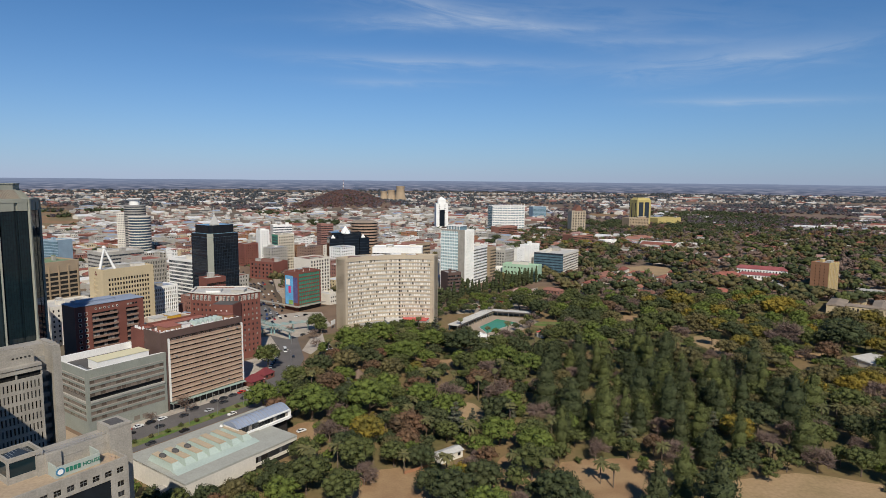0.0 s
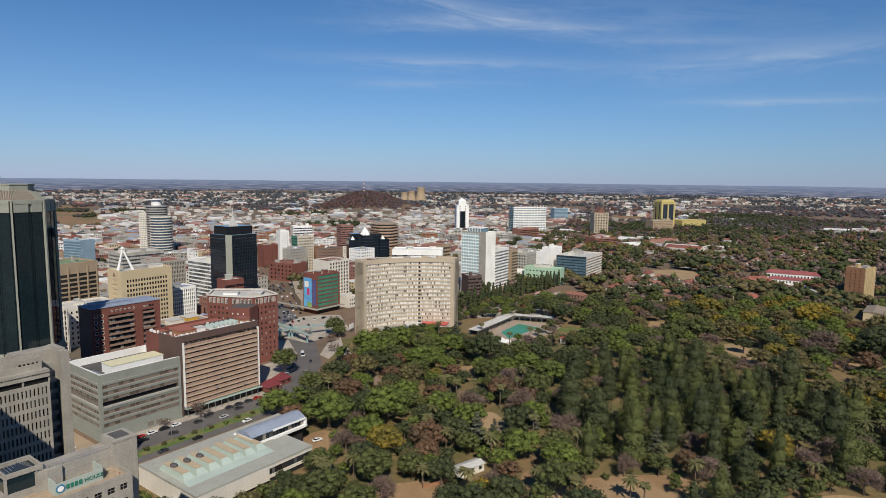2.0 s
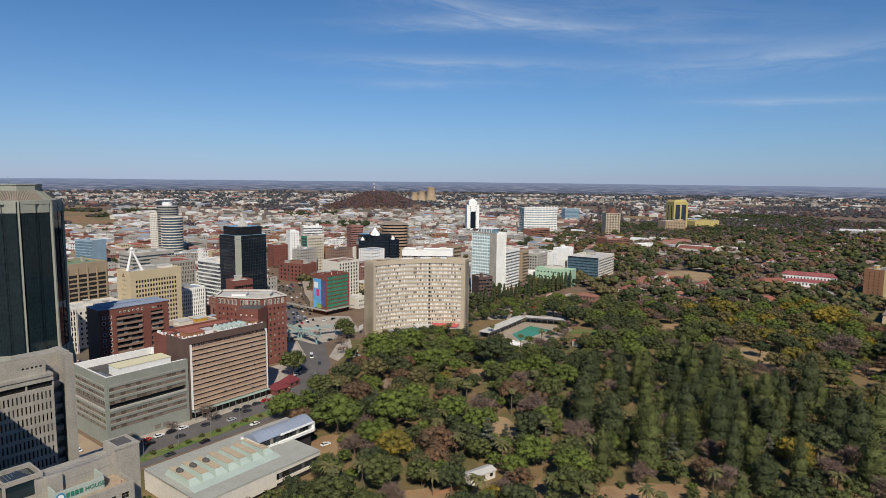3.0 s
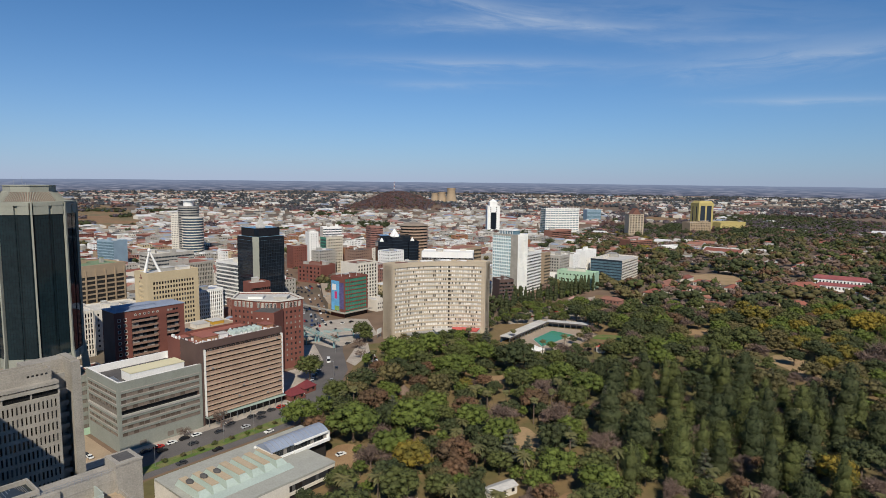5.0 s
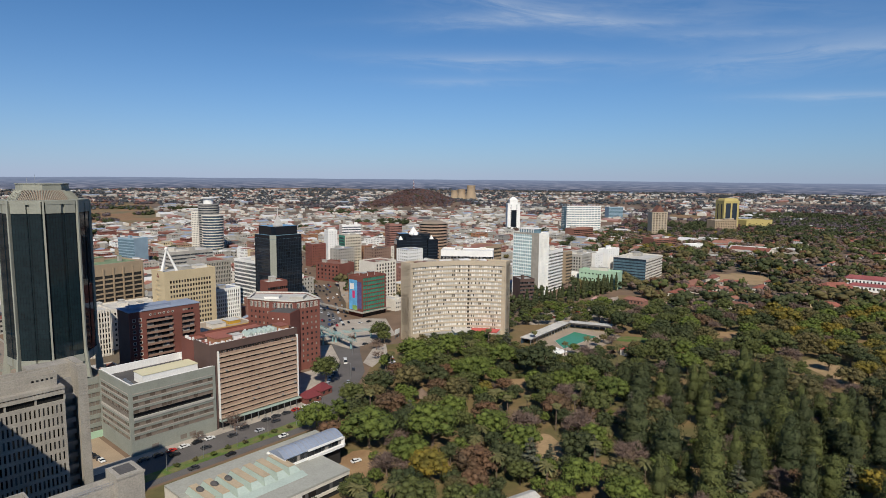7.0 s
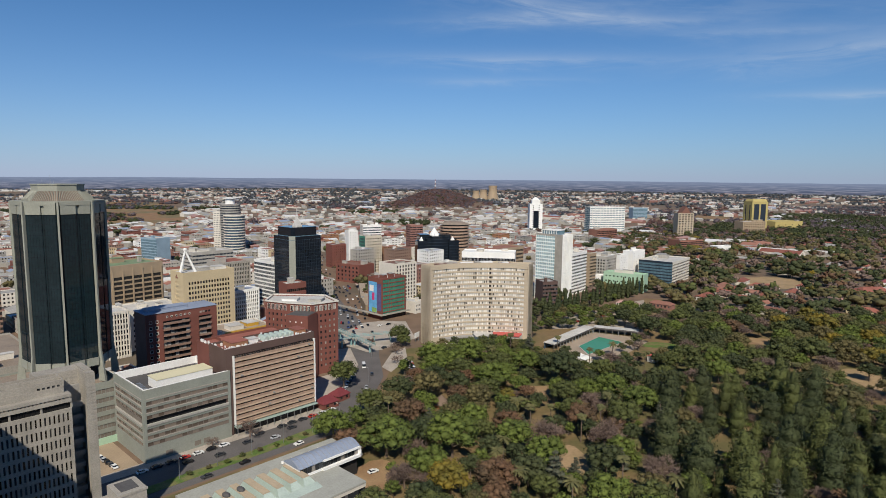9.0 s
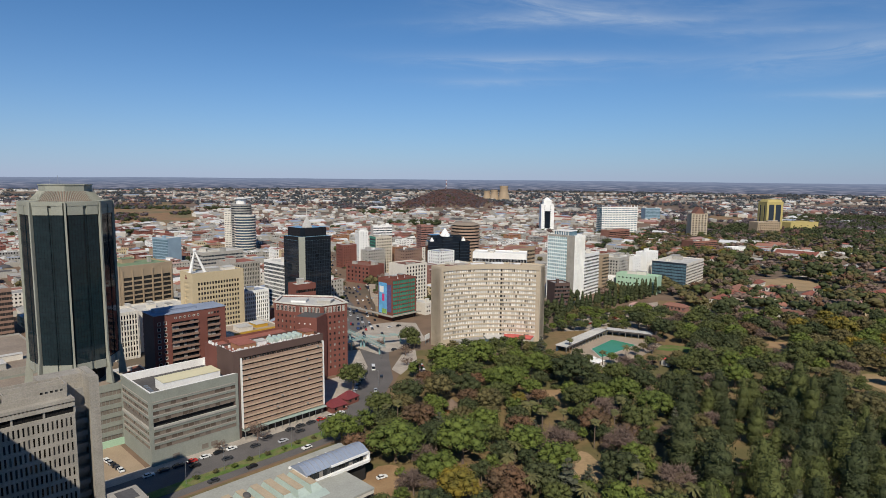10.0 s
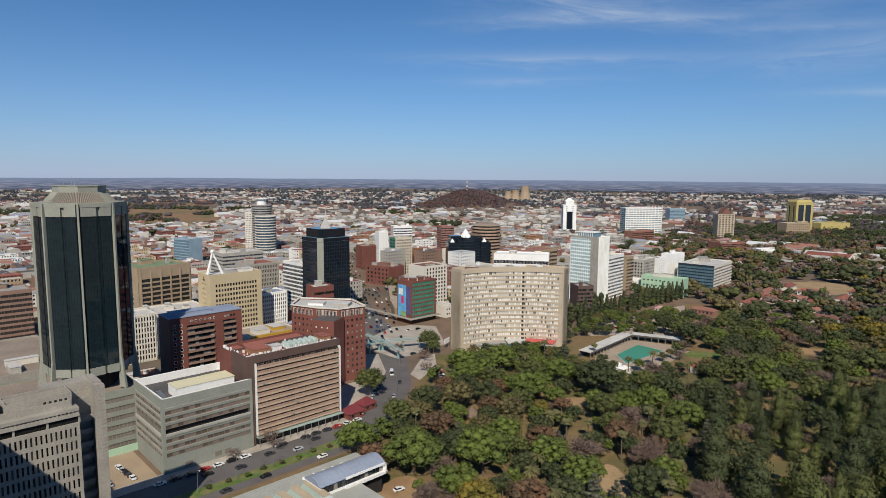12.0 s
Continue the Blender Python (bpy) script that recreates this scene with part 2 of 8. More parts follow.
def prism(bm, pts, z0, z1, mi=0, top=None):
    """A closed prism over the plan points; top: other plan points for its upper face."""
    lo = [bm.verts.new((x, y, z0)) for x, y in pts]
    hi = [bm.verts.new((x, y, z1)) for x, y in (top or pts)]
    k = len(pts)
    for i in range(k):
        bm.faces.new((lo[i], lo[(i + 1) % k], hi[(i + 1) % k], hi[i])).material_index = mi
    bm.faces.new(hi).material_index = mi
    bm.faces.new(lo[::-1]).material_index = mi


def tube(bm, a, b, r0, r1=None, n=8, mi=0):
    a, b = Vector(a), Vector(b)
    r1 = r0 if r1 is None else r1
    d = (b - a).normalized()
    u = d.orthogonal().normalized()
    w = d.cross(u)
    rings = []
    for p, r in ((a, r0), (b, r1)):
        rings.append([bm.verts.new(p + r * (math.cos(2 * math.pi * i / n) * u + math.sin(2 * math.pi * i / n) * w)) for i in range(n)])
    for i in range(n):
        bm.faces.new((rings[0][i], rings[0][(i + 1) % n], rings[1][(i + 1) % n], rings[1][i])).material_index = mi
    bm.faces.new(rings[1]).material_index = mi
    bm.faces.new(rings[0][::-1]).material_index = mi


def to_mesh(name, bm, *mats):
    me = bpy.data.meshes.new(name)
    bm.normal_update()
    bm.to_mesh(me)
    bm.free()
    for m in mats:
        me.materials.append(M[m] if isinstance(m, str) else m)
    return me


def part(name, bm, material, parent, label="", at=None):
    """One mesh object under a thing or a part; bm may also be a ready mesh that is shared."""
    me = to_mesh(name, bm, *(material if isinstance(material, (list, tuple)) else (material,))) if isinstance(bm, bmesh.types.BMesh) else bm
    ob = new(name, me)
    ob.parent = parent
    if at is not None:
        ob.matrix_basis = at
    if label:
        tagged(ob, label)
    return ob


def thing(name, x, y, turn, label, category, group="", kind="", z=0.0):
    ob = new(name)
    ob.empty_display_size = 1.0
    ob.matrix_basis = pose(x, y, z, 0, 0, turn)
    return tagged(ob, label, category, group, kind)


def shrink(b, k, z):
    """Set a thing smaller by k on a base z metres up."""
    b.scale = (k, k, k)
    b.location.z = z


def flat(name, pts, z, material, label, category, thick=0.06):
    bm = bmesh.new()
    prism(bm, pts, z - thick, z)
    ob = new(name, to_mesh(name, bm, material))
    return tagged(ob, label, category, kind="structure")


PANES = {}


def pane_mesh(w, h, m):
    key = (round(w, 2), round(h, 2), m)
    if key not in PANES:
        bm = bmesh.new()
        box(bm, 0, w, 0, 0.06, 0, h)
        PANES[key] = to_mesh("window_pane", bm, m)
    return PANES[key]


def side_at(side, W, D, t):
    """Pose of a wall in the building's frame; the wall runs along its own x, looks along its own -y."""
    return {"front": pose(0, 0, 0), "back": pose(W, D, 0, 0, 0, 180), "right": pose(W, t, 0, 0, 0, 90), "left": pose(0, D - t, 0, 0, 0, -90)}[side]


def cells_wall(bm, xs, zs, hole, t):
    """A slab of thickness t in one piece, cut by the grid lines xs and zs; hole(i, j) tells which cells are openings."""
    V = {}

    def vert(i, j, k):
        if (i, j, k) not in V:
            V[i, j, k] = bm.verts.new((xs[i], t * k, zs[j]))
        return V[i, j, k]
    nx, nz = len(xs) - 1, len(zs) - 1
    solid = {(i, j) for i in range(nx) for j in range(nz) if not hole(i, j)}
    for i, j in solid:
        a, b, c, d = (i, j), (i + 1, j), (i + 1, j + 1), (i, j + 1)
        bm.faces.new([vert(*q, 0) for q in (a, b, c, d)])
        bm.faces.new([vert(*q, 1) for q in (d, c, b, a)])
        for (p, q), other in (((a, b), (i, j - 1)), ((b, c), (i + 1, j)), ((c, d), (i, j + 1)), ((d, a), (i - 1, j))):
            if other not in solid:
                bm.faces.new((vert(*q, 0), vert(*p, 0), vert(*p, 1), vert(*q, 1)))


def ring_wall(bm, W, D, zs, nx, ny, hole, t=0.5):
    """The outer walls of a W by D block in one piece; hole(i, j) tells which cells of its unrolled sides are openings."""
    cols = []
    for (ax, ay), (bx, by), n in (((-1, -1), (1, -1), nx), ((1, -1), (1, 1), ny), ((1, 1), (-1, 1), nx), ((-1, 1), (-1, -1), ny)):
        for i in range(2 * n + 1):
            f = i / (2 * n + 1)
            x, y = ax + (bx - ax) * f, ay + (by - ay) * f
            cols.append(((x * W / 2, y * D / 2), (x * (W / 2 - t), y * (D / 2 - t)), i))
    k = len(cols)
    V = {}

    def vert(i, j, q):
        i %= k
        if (i, j, q) not in V:
            V[i, j, q] = bm.verts.new((*cols[i][q], zs[j]))
        return V[i, j, q]
    nz = len(zs) - 1
    solid = {(i, j) for i in range(k) for j in range(nz) if not hole(cols[i][2], j)}
    for i, j in solid:
        a, b, c, d = (i, j), (i + 1, j), (i + 1, j + 1), (i, j + 1)
        bm.faces.new([vert(*q, 0) for q in (a, b, c, d)])
        bm.faces.new([vert(*q, 1) for q in (d, c, b, a)])
        for (p, q), other in (((a, b), (i, j - 1)), ((b, c), ((i + 1) % k, j)), ((c, d), (i, j + 1)), ((d, a), ((i - 1) % k, j))):
            if other not in solid:
                bm.faces.new((vert(*q, 0), vert(*p, 0), vert(*p, 1), vert(*q, 1)))


def grid_wall(parent, at, L, z0, z1, nx, nz, ww, wh, wall, pane, t=0.4, mx=1.0, base=1.2, head=1.5, panes=True, relief=None):
    """A wall with nx by nz openings that go through it, and a pane in each."""
    bm = bmesh.new()
    px = (L - 2 * mx) / nx
    pz = (z1 - z0 - base - head) / nz
    zs = [z0 + base + pz * j + (pz - wh) / 2 for j in range(nz)]
    gx = [0.0] + [q for i in range(nx) for q in (mx + px * i + (px - ww) / 2, mx + px * i + (px + ww) / 2)] + [L]
    gz = [z0] + [q for z in zs for q in (z, z + wh)] + [z1]
    cells_wall(bm, gx, gz, lambda i, j: i % 2 == 1 and j % 2 == 1, t)
    body = part("wall", bm, wall, parent, at=at)
    if panes:
        me = pane_mesh(ww, wh, pane)
        for z in zs:
            for i in range(nx):
                part("window", me, pane, body, at=pose(mx + px * i + (px - ww) / 2, t - 0.12, z))
    else:
        bm = bmesh.new()
        for z in zs:
            for i in range(nx):
                xa = mx + px * i + (px - ww) / 2
                box(bm, xa, xa + ww, t - 0.12, t - 0.06, z, z + wh)
        part("window_grid", bm, pane, parent, at=at)["kind"] = "stuff"
    if relief:
        for i in range(nx + 1):
            x = mx + px * i
            bm = bmesh.new()
            box(bm, x - relief[0] / 2, x + relief[0] / 2, -relief[1], -0.002, z0 + base * 0.4, z1 - head * 0.4)
            part("fin", bm, relief[2] if len(relief) > 2 else wall, parent, at=at)


def band_wall(parent, at, L, z0, z1, nz, share, wall, glass, t=0.4, mx=0.0, base=1.0, head=1.2, mull=1.5, mullmat=None, lip=0.0, depth=0.3):
    """Spandrels proud of ribbon windows; every spandrel and every ribbon is a part."""
    pz = (z1 - z0 - base - head) / nz
    wh = pz * share
    bm = bmesh.new()
    box(bm, 0, L, 0, t, z0, z0 + base)
    part("wall_base", bm, wall, parent, at=at)
    bm = bmesh.new()
    box(bm, 0, L, 0, t, z1 - head, z1)
    part("parapet", bm, wall, parent, at=at)
    bm = bmesh.new()
    box(bm, mx, L - mx, -lip, t, 0, pz - wh)
    sp = to_mesh("spandrel", bm, wall)
    bm = bmesh.new()
    n = max(2, int((L - 2 * mx) / mull))
    w = (L - 2 * mx) / n
    for i in range(n):
        box(bm, mx + w * i + 0.06, mx + w * (i + 1) - 0.06, depth, depth + 0.05, 0, wh, 0)
        box(bm, mx + w * i - 0.06, mx + w * i + 0.06, depth - 0.1, depth + 0.05, 0, wh, 1)
    rb = to_mesh("ribbon_window", bm, glass, mullmat or wall)
    for j in range(nz):
        part("ribbon_window", rb, glass, parent, at=at @ pose(0, 0, z0 + base + pz * j))["kind"] = "stuff"
        part("spandrel", sp, wall, parent, at=at @ pose(0, 0, z0 + base + pz * j + wh))


def plain_wall(parent, at, L, z0, z1, wall, t=0.4):
    bm = bmesh.new()
    box(bm, 0, L, 0, t, z0, z1)
    part("wall", bm, wall, parent, at=at)


def tower(name, x, y, turn, W, D, H, sides, label, roof="roof_grey", core="dark", t=0.4, parapet=1.0, z0=0.0, category="office building", group=""):
    """A block of W by D by H metres with its front corner at (x, y); sides: a wall of its own for each of the four sides."""
    b = thing(name, x, y, turn, label, category, group)
    # core usually near-black: the shade behind the openings is in its colour
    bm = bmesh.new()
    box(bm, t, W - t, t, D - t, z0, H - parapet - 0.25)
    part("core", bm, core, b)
    bm = bmesh.new()
    box(bm, t, W - t, t, D - t, H - parapet - 0.25, H - parapet)
    part("roof", bm, roof, b)
    for side, spec in sides.items():
        L = W if side in ("front", "back") else D - 2 * t
        at = side_at(side, W, D, t)
        kind, kw = spec[0], dict(spec[1])
        if kind == "grid":
            grid_wall(b, at, L, z0, H, **{"t": t, **kw})
        elif kind == "band":
            band_wall(b, at, L, z0, H, t=t, **kw)
        else:
            plain_wall(b, at, L, z0, H, t=t, **kw)
    return b


def roof_box(parent, x0, x1, y0, y1, z0, z1, wall, roof, name="roof_house"):
    """A small plant room on a roof, with a slightly overhanging lid."""
    bm = bmesh.new()
    box(bm, x0, x1, y0, y1, z0, z1, 0)
    box(bm, x0 - 0.2, x1 + 0.2, y0 - 0.2, y1 + 0.2, z1, z1 + 0.25, 1)
    return part(name, bm, (wall, roof), parent)


# ---- ground, roads ----
C51, S51 = math.cos(radians(51)), math.sin(radians(51))
OX, OY = -135.3, 268.4            # corner of the grey office, origin of the street grid


def uv(u, v):
    """Street grid to world: u along the avenue, v across it towards the park."""
    return OX + u * C51 + v * S51, OY + u * S51 - v * C51


def to_uv(x, y):
    dx, dy = x - OX, y - OY
    return dx * C51 + dy * S51, dx * S51 - dy * C51


def hill(x, y):
    h = 44 * math.exp(-((x + 235) / 110) ** 2 - ((y - 2400) / 190) ** 2)
    h += 26 * math.exp(-((x + 130) / 110) ** 2 - ((y - 2400) / 190) ** 2)
    d = math.hypot(x, y)
    if d > 3000:
        h += (d - 3000) / 1950 * 14 * (0.5 + noise.noise((x / 900, y / 900, 3)))
    return h


bm = bmesh.new()
rings = [0, 60, 120, 180, 240, 320, 400, 500, 620, 760, 920, 1100, 1300, 1520, 1760, 2000, 2200, 2400, 2600, 2800, 3000, 3250, 3500, 3800, 4100, 4400, 4700, 4950]
prev = None
for r in rings[1:]:
    row = []
    for i in range(144):
        a = 2 * math.pi * i / 144
        x, y = r * math.cos(a), r * math.sin(a)
        row.append(bm.verts.new((x, y, hill(x, y) if r > 1500 else 0.0)))
    if prev is None:
        bm.faces.new(row)
    else:
        for i in range(144):
            bm.faces.new((prev[i], row[i], row[(i + 1) % 144], prev[(i + 1) % 144]))
    prev = row
M["ground"] = mat("dry_town_ground", (0.19, 0.125, 0.082), var=0.3, s1=0.006, s2=0.08, tint=(0.11, 0.088, 0.062))
ground = new("ground", to_mesh("ground", bm, "ground"))
tagged(ground, "dry brown earth and thin grass reaching the horizon", "ground", kind="structure")

# far plain, closing the view beyond the ground sheet; haze is painted into its glow
M["distance"] = bpy.data.materials.new("far_plain_haze_glow")
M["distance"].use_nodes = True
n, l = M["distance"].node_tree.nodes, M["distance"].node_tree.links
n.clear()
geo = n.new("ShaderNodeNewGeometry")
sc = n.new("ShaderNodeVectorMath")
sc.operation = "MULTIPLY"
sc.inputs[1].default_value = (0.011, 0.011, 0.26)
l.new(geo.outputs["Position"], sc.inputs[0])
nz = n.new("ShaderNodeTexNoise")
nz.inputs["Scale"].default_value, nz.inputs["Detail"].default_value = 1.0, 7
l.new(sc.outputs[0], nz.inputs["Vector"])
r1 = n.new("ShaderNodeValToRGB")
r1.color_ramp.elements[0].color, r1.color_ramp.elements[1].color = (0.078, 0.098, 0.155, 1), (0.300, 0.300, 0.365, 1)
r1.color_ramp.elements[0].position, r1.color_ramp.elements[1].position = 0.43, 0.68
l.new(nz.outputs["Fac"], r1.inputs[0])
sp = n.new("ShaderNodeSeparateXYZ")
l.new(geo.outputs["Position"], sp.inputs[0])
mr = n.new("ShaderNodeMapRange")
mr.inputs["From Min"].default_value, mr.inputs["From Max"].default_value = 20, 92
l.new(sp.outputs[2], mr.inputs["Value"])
# haze painted in: emission turns an even pale blue towards the top
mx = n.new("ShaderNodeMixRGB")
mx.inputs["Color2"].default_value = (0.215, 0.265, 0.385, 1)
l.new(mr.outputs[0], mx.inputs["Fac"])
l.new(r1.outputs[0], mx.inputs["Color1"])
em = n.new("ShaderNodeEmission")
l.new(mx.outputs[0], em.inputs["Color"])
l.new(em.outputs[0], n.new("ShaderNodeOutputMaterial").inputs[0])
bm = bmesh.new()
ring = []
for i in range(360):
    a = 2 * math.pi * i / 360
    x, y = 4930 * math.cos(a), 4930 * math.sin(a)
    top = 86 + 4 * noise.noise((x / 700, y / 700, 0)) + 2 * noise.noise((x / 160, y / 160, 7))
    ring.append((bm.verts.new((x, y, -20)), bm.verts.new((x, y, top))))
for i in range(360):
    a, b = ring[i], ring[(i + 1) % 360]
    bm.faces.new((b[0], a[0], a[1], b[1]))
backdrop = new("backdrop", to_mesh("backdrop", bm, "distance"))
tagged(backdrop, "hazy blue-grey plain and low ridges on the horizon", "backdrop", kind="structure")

# the park floor, avenue, central strip and the plaza by the footbridge
flat("park_ground", [uv(-60, 31), uv(76, 31), (-58, 345), (-58, 400), (-60, 440), (-40, 452), (60, 520), (150, 640), (420, 560), (420, 150), (60, 60), (-60, 90)], 0.03,
     mat("park_floor", (0.21, 0.14, 0.065), var=0.25, s1=0.03, s2=0.4, tint=(0.11, 0.095, 0.035)), "leaf-strewn park floor of soil and thin grass", "ground")
flat("road", [uv(-90, 5), uv(60, 5), uv(82, 4), (-77, 362), (-79, 405), (-92, 440), (-110, 470), (-150, 570), (-200, 700), (-185, 705), (-122, 560), (-100, 512), (-78, 470), (-70, 425),
              (-60, 385), (-60, 340), uv(78, 29.5), uv(-90, 29.5)], 0.06, "asphalt", "worn grey asphalt avenue curving past the park", "road")
flat("plaza", [(-108, 476), (-96, 446), (-79, 432), (-70, 440), (-60, 458), (-52, 470), (-66, 520), (-84, 520), (-98, 512)], 0.10, "pavement", "pale paved square beside the avenue", "pavement")
flat("pavement", [uv(-90, -1.5), uv(80, -1.5), uv(92, 2), uv(82, 4), uv(60, 5), uv(-90, 5)], 0.16, "pavement", "pale pavement along the avenue", "pavement", 0.16)
flat("median", [uv(-60, 19.5), uv(40, 19.0), uv(64, 17.4), uv(74, 19), uv(75.5, 22), uv(72, 24.4), uv(40, 24.6), uv(-60, 25.4)], 0.18, "lawn", "grassed central strip of the avenue with kerbs", "lawn", 0.18)
flat("forecourt", [(-96, 334), (-84, 341), (-77.2, 362), (-79.2, 405), (-92.2, 440), (-104, 436), (-106, 412), (-84, 396), (-100, 374)], 0.14, "pavement", "paved forecourt beside the avenue", "pavement", 0.1)
flat("gravel_lot", [(48, 508), (78, 516), (114, 503), (132, 560), (146, 632), (100, 592), (52, 538)], 0.09, mat("pale_gravel", (0.36, 0.30, 0.24), var=0.35, s1=0.2, s2=1.2), "pale stony lot between pavilion and cypresses", "ground")
flat("traffic_island", [(-64, 402), (-57, 393), (-51, 420), (-56, 446), (-63, 432)], 0.17, "pavement", "paved traffic island with bare trees", "pavement", 0.16)
flat("parking_yard", [uv(-26, -1), uv(-2, -1), uv(-2, -34), uv(-26, -34)], 0.05, mat("yard_paving", (0.33, 0.25, 0.17), var=0.18), "sandy paved car yard beside the grey office", "ground")
for nm, cx, cy, rx, ry, m, lb in (("clearing", -2, 213, 17, 20, "soil", "bare sandy clearing under trees"), ("clearing", 84, 218, 26, 20, "soil", "bare sandy clearing under trees"),
                                  ("clearing", 150, 196, 42, 24, "dry_grass", "dry grass clearing"), ("clearing", 34, 289, 8, 13, "dry_grass", "small dry lawn between trees"),
                                  ("clearing", 221, 405, 12, 24, "dry_grass", "dry grass path between trees"), ("clearing", -44, 268, 8, 13, "soil", "bare reddish soil beside the library"),
                                  ("clearing", 120, 300, 8, 6, "lawn", "small green lawn"), ("clearing", 48, 228, 9, 14, "soil", "sandy path under trees"),
                                  ("clearing", 32, 371, 15, 7, "soil", "bare ground under trees"), ("clearing", 118, 470, 14, 8, "lawn", "lawn beside the pool"),
                                  ("clearing", 265, 380, 22, 10, "soil", "brown soil among trees"), ("clearing", 148, 376, 7, 5, "dry_grass", "dry grass between trees"), ("clearing", 190, 489, 16, 9, "soil", "brown soil among trees"),
                                  ("sports_field", 316, 750, 44, 38, "dry_grass", "dry yellow sports field")):
    pts = []
    for i in range(22):
        a = 2 * math.pi * i / 22
        k = 1 + 0.28 * noise.noise((cx + 2 * math.cos(a), cy + 2 * math.sin(a), 4.0))
        pts.append((cx + rx * k * math.cos(a), cy + ry * k * math.sin(a)))
    flat(nm, pts, 0.08 + 0.01 * (cx % 3), m, lb, "ground")

FIELD = ((-0.505, 1330), (-0.56, 1290), (-0.66, 1320), (-0.78, 1400), (-0.78, 2300), (-0.66, 2500), (-0.57, 2450), (-0.52, 2150), (-0.50, 1700))
flat("dry_field", [(q * y, y) for q, y in FIELD], 0.1, "field_earth", "bare orange-brown field beyond the town", "ground")

flat("earthworks", [(645 + 130 * math.cos(q) * (1 + 0.2 * math.sin(3 * q)), 1880 + 120 * math.sin(q)) for q in [2 * math.pi * i / 20 for i in range(20)]], 0.1, "field_earth", "bare orange earthworks beyond the suburb", "ground")

# ---- near office blocks ----
CELL = {}           # the same by squares of 50 m
OCC = []            # circles kept free of scattered things


def keep(x, y, r):
    OCC.append((x, y, r))
    q = r + 15
    for i in range(int((x - q) // 50), int((x + q) // 50) + 1):
        for j in range(int((y - q) // 50), int((y + q) // 50) + 1):
            CELL.setdefault((i, j), []).append((x, y, r))


def mid(x, y, turn, W, D):
    a = radians(turn)
    keep(x + W / 2 * math.cos(a) - D / 2 * math.sin(a), y + W / 2 * math.sin(a) + D / 2 * math.cos(a), 0.5 * math.hypot(W, D))


def grey_office():
    W, D, H = 36.8, 32.0, 30.0
    b = thing("office_building", OX, OY, 51, "green-grey concrete office block with brown ribbon windows", "office building")
    mid(OX, OY, 51, W, D)
    t = 0.5
    # near-black core paints the shade of the loggia and the rooms
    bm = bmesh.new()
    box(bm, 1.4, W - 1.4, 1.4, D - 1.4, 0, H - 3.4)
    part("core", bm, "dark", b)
    bm = bmesh.new()
    box(bm, 1.0, W - 1.0, 1.0, D - 1.0, H - 3.4, H - 3.0)
    part("roof", bm, "roof_dark", b)
    bm = bmesh.new()
    for s in ((0.52, W - 0.52, D - 1.0, D - 0.52), (0.52, 1.0, 0.52, D - 1), (W - 1.0, W - 0.52, 0.52, D - 1), (1.0, W - 1.0, 0.52, 1.0)):
        box(bm, *s, H - 3.0, H + 0.2)
    box(bm, 0.0, W, D - 0.5, D - 0.1, H, H + 0.2)
    part("parapet_lining", bm, "white", b, "white inner parapet")
    for side in ("front", "left", "right", "back"):
        at = side_at(side, W, D, t)
        L = W if side in ("front", "back") else D - 2 * t
        bm = bmesh.new()
        box(bm, 0, L, 0, t, 0, 6.6)
        box(bm, 0, L, 0, t, H - 3.6, H)
        for x in (0, L - 1.2):
            box(bm, x, x + 1.2, 0.002, t, 6.6, H - 3.6)
        part("wall", bm, "greengrey", b, at=at)
        # three ribbons over and three under the deep loggia
        z = 6.6
        for k in range(7):
            if k == 3:
                bm = bmesh.new()
                box(bm, 1.2, L - 1.2, -0.5, t, z, z + 0.9)
                part("balcony_front", bm, "concrete", b, at=at)
                if side != "front":
                    bm = bmesh.new()
                    box(bm, 1.2, L - 1.2, 0.2, 0.3, z + 0.9, z + 2.5)
                    part("balcony_window", bm, "band_brown", b, at=at)
                z += 2.7
                continue
            bm = bmesh.new()
            nn = int((L - 2.4) / 2.2)
            w = (L - 2.4) / nn
            for i in range(nn):
                box(bm, 1.2 + i * w + 0.10, 1.2 + (i + 1) * w - 0.10, 0.20, 0.3, z + 0.28, z + 1.6, 0)
                box(bm, 1.2 + i * w - 0.10, 1.2 + i * w + 0.10, 0.10, 0.3, z + 0.1, z + 1.75, 1)
            box(bm, 1.2, L - 1.2, 0.12, 0.3, z + 0.1, z + 0.28, 1)
            box(bm, 1.2, L - 1.2, 0.12, 0.3, z + 1.6, z + 1.75, 2)
            part("ribbon_window", bm, ("pane_brown", "band_brown", "roof_dark"), b, at=at)["kind"] = "stuff"
            bm = bmesh.new()
            box(bm, 1.2, L - 1.2, -0.12, t, z + 1.75, z + 2.6)
            part("spandrel", bm, "greengrey", b, at=at)
            bm = bmesh.new()
            box(bm, 1.2, L - 1.2, -0.2, t, z + 2.6, z + 2.94)
            part("sill_band", bm, "concrete_pale", b, at=at)
            z += 2.84
    # plant house with a cream lid
    roof_box(b, 8, W - 5, 6, 15, H - 3.0, H + 1.0, "white", mat("cream_roof_sheet", (0.62, 0.57, 0.38), var=0.08), "plant_house")
    for i in range(5):
        bm = bmesh.new()
        box(bm, 3 + 0.2 * i, 4.6 + 0.2 * i, 5 + 2.6 * i, 6.6 + 2.6 * i, H - 3, H - 1.8)
        part("air_conditioner", bm, "metal", b)
    for x, z in ((20, 1.2), (24, 1.2), (8, 1.0)):
        bm = bmesh.new()
        box(bm, x, x + 2.8, -0.06, 0.02, z, z + 2.0)
        part("door", bm, "band_brown", b)


grey_office()


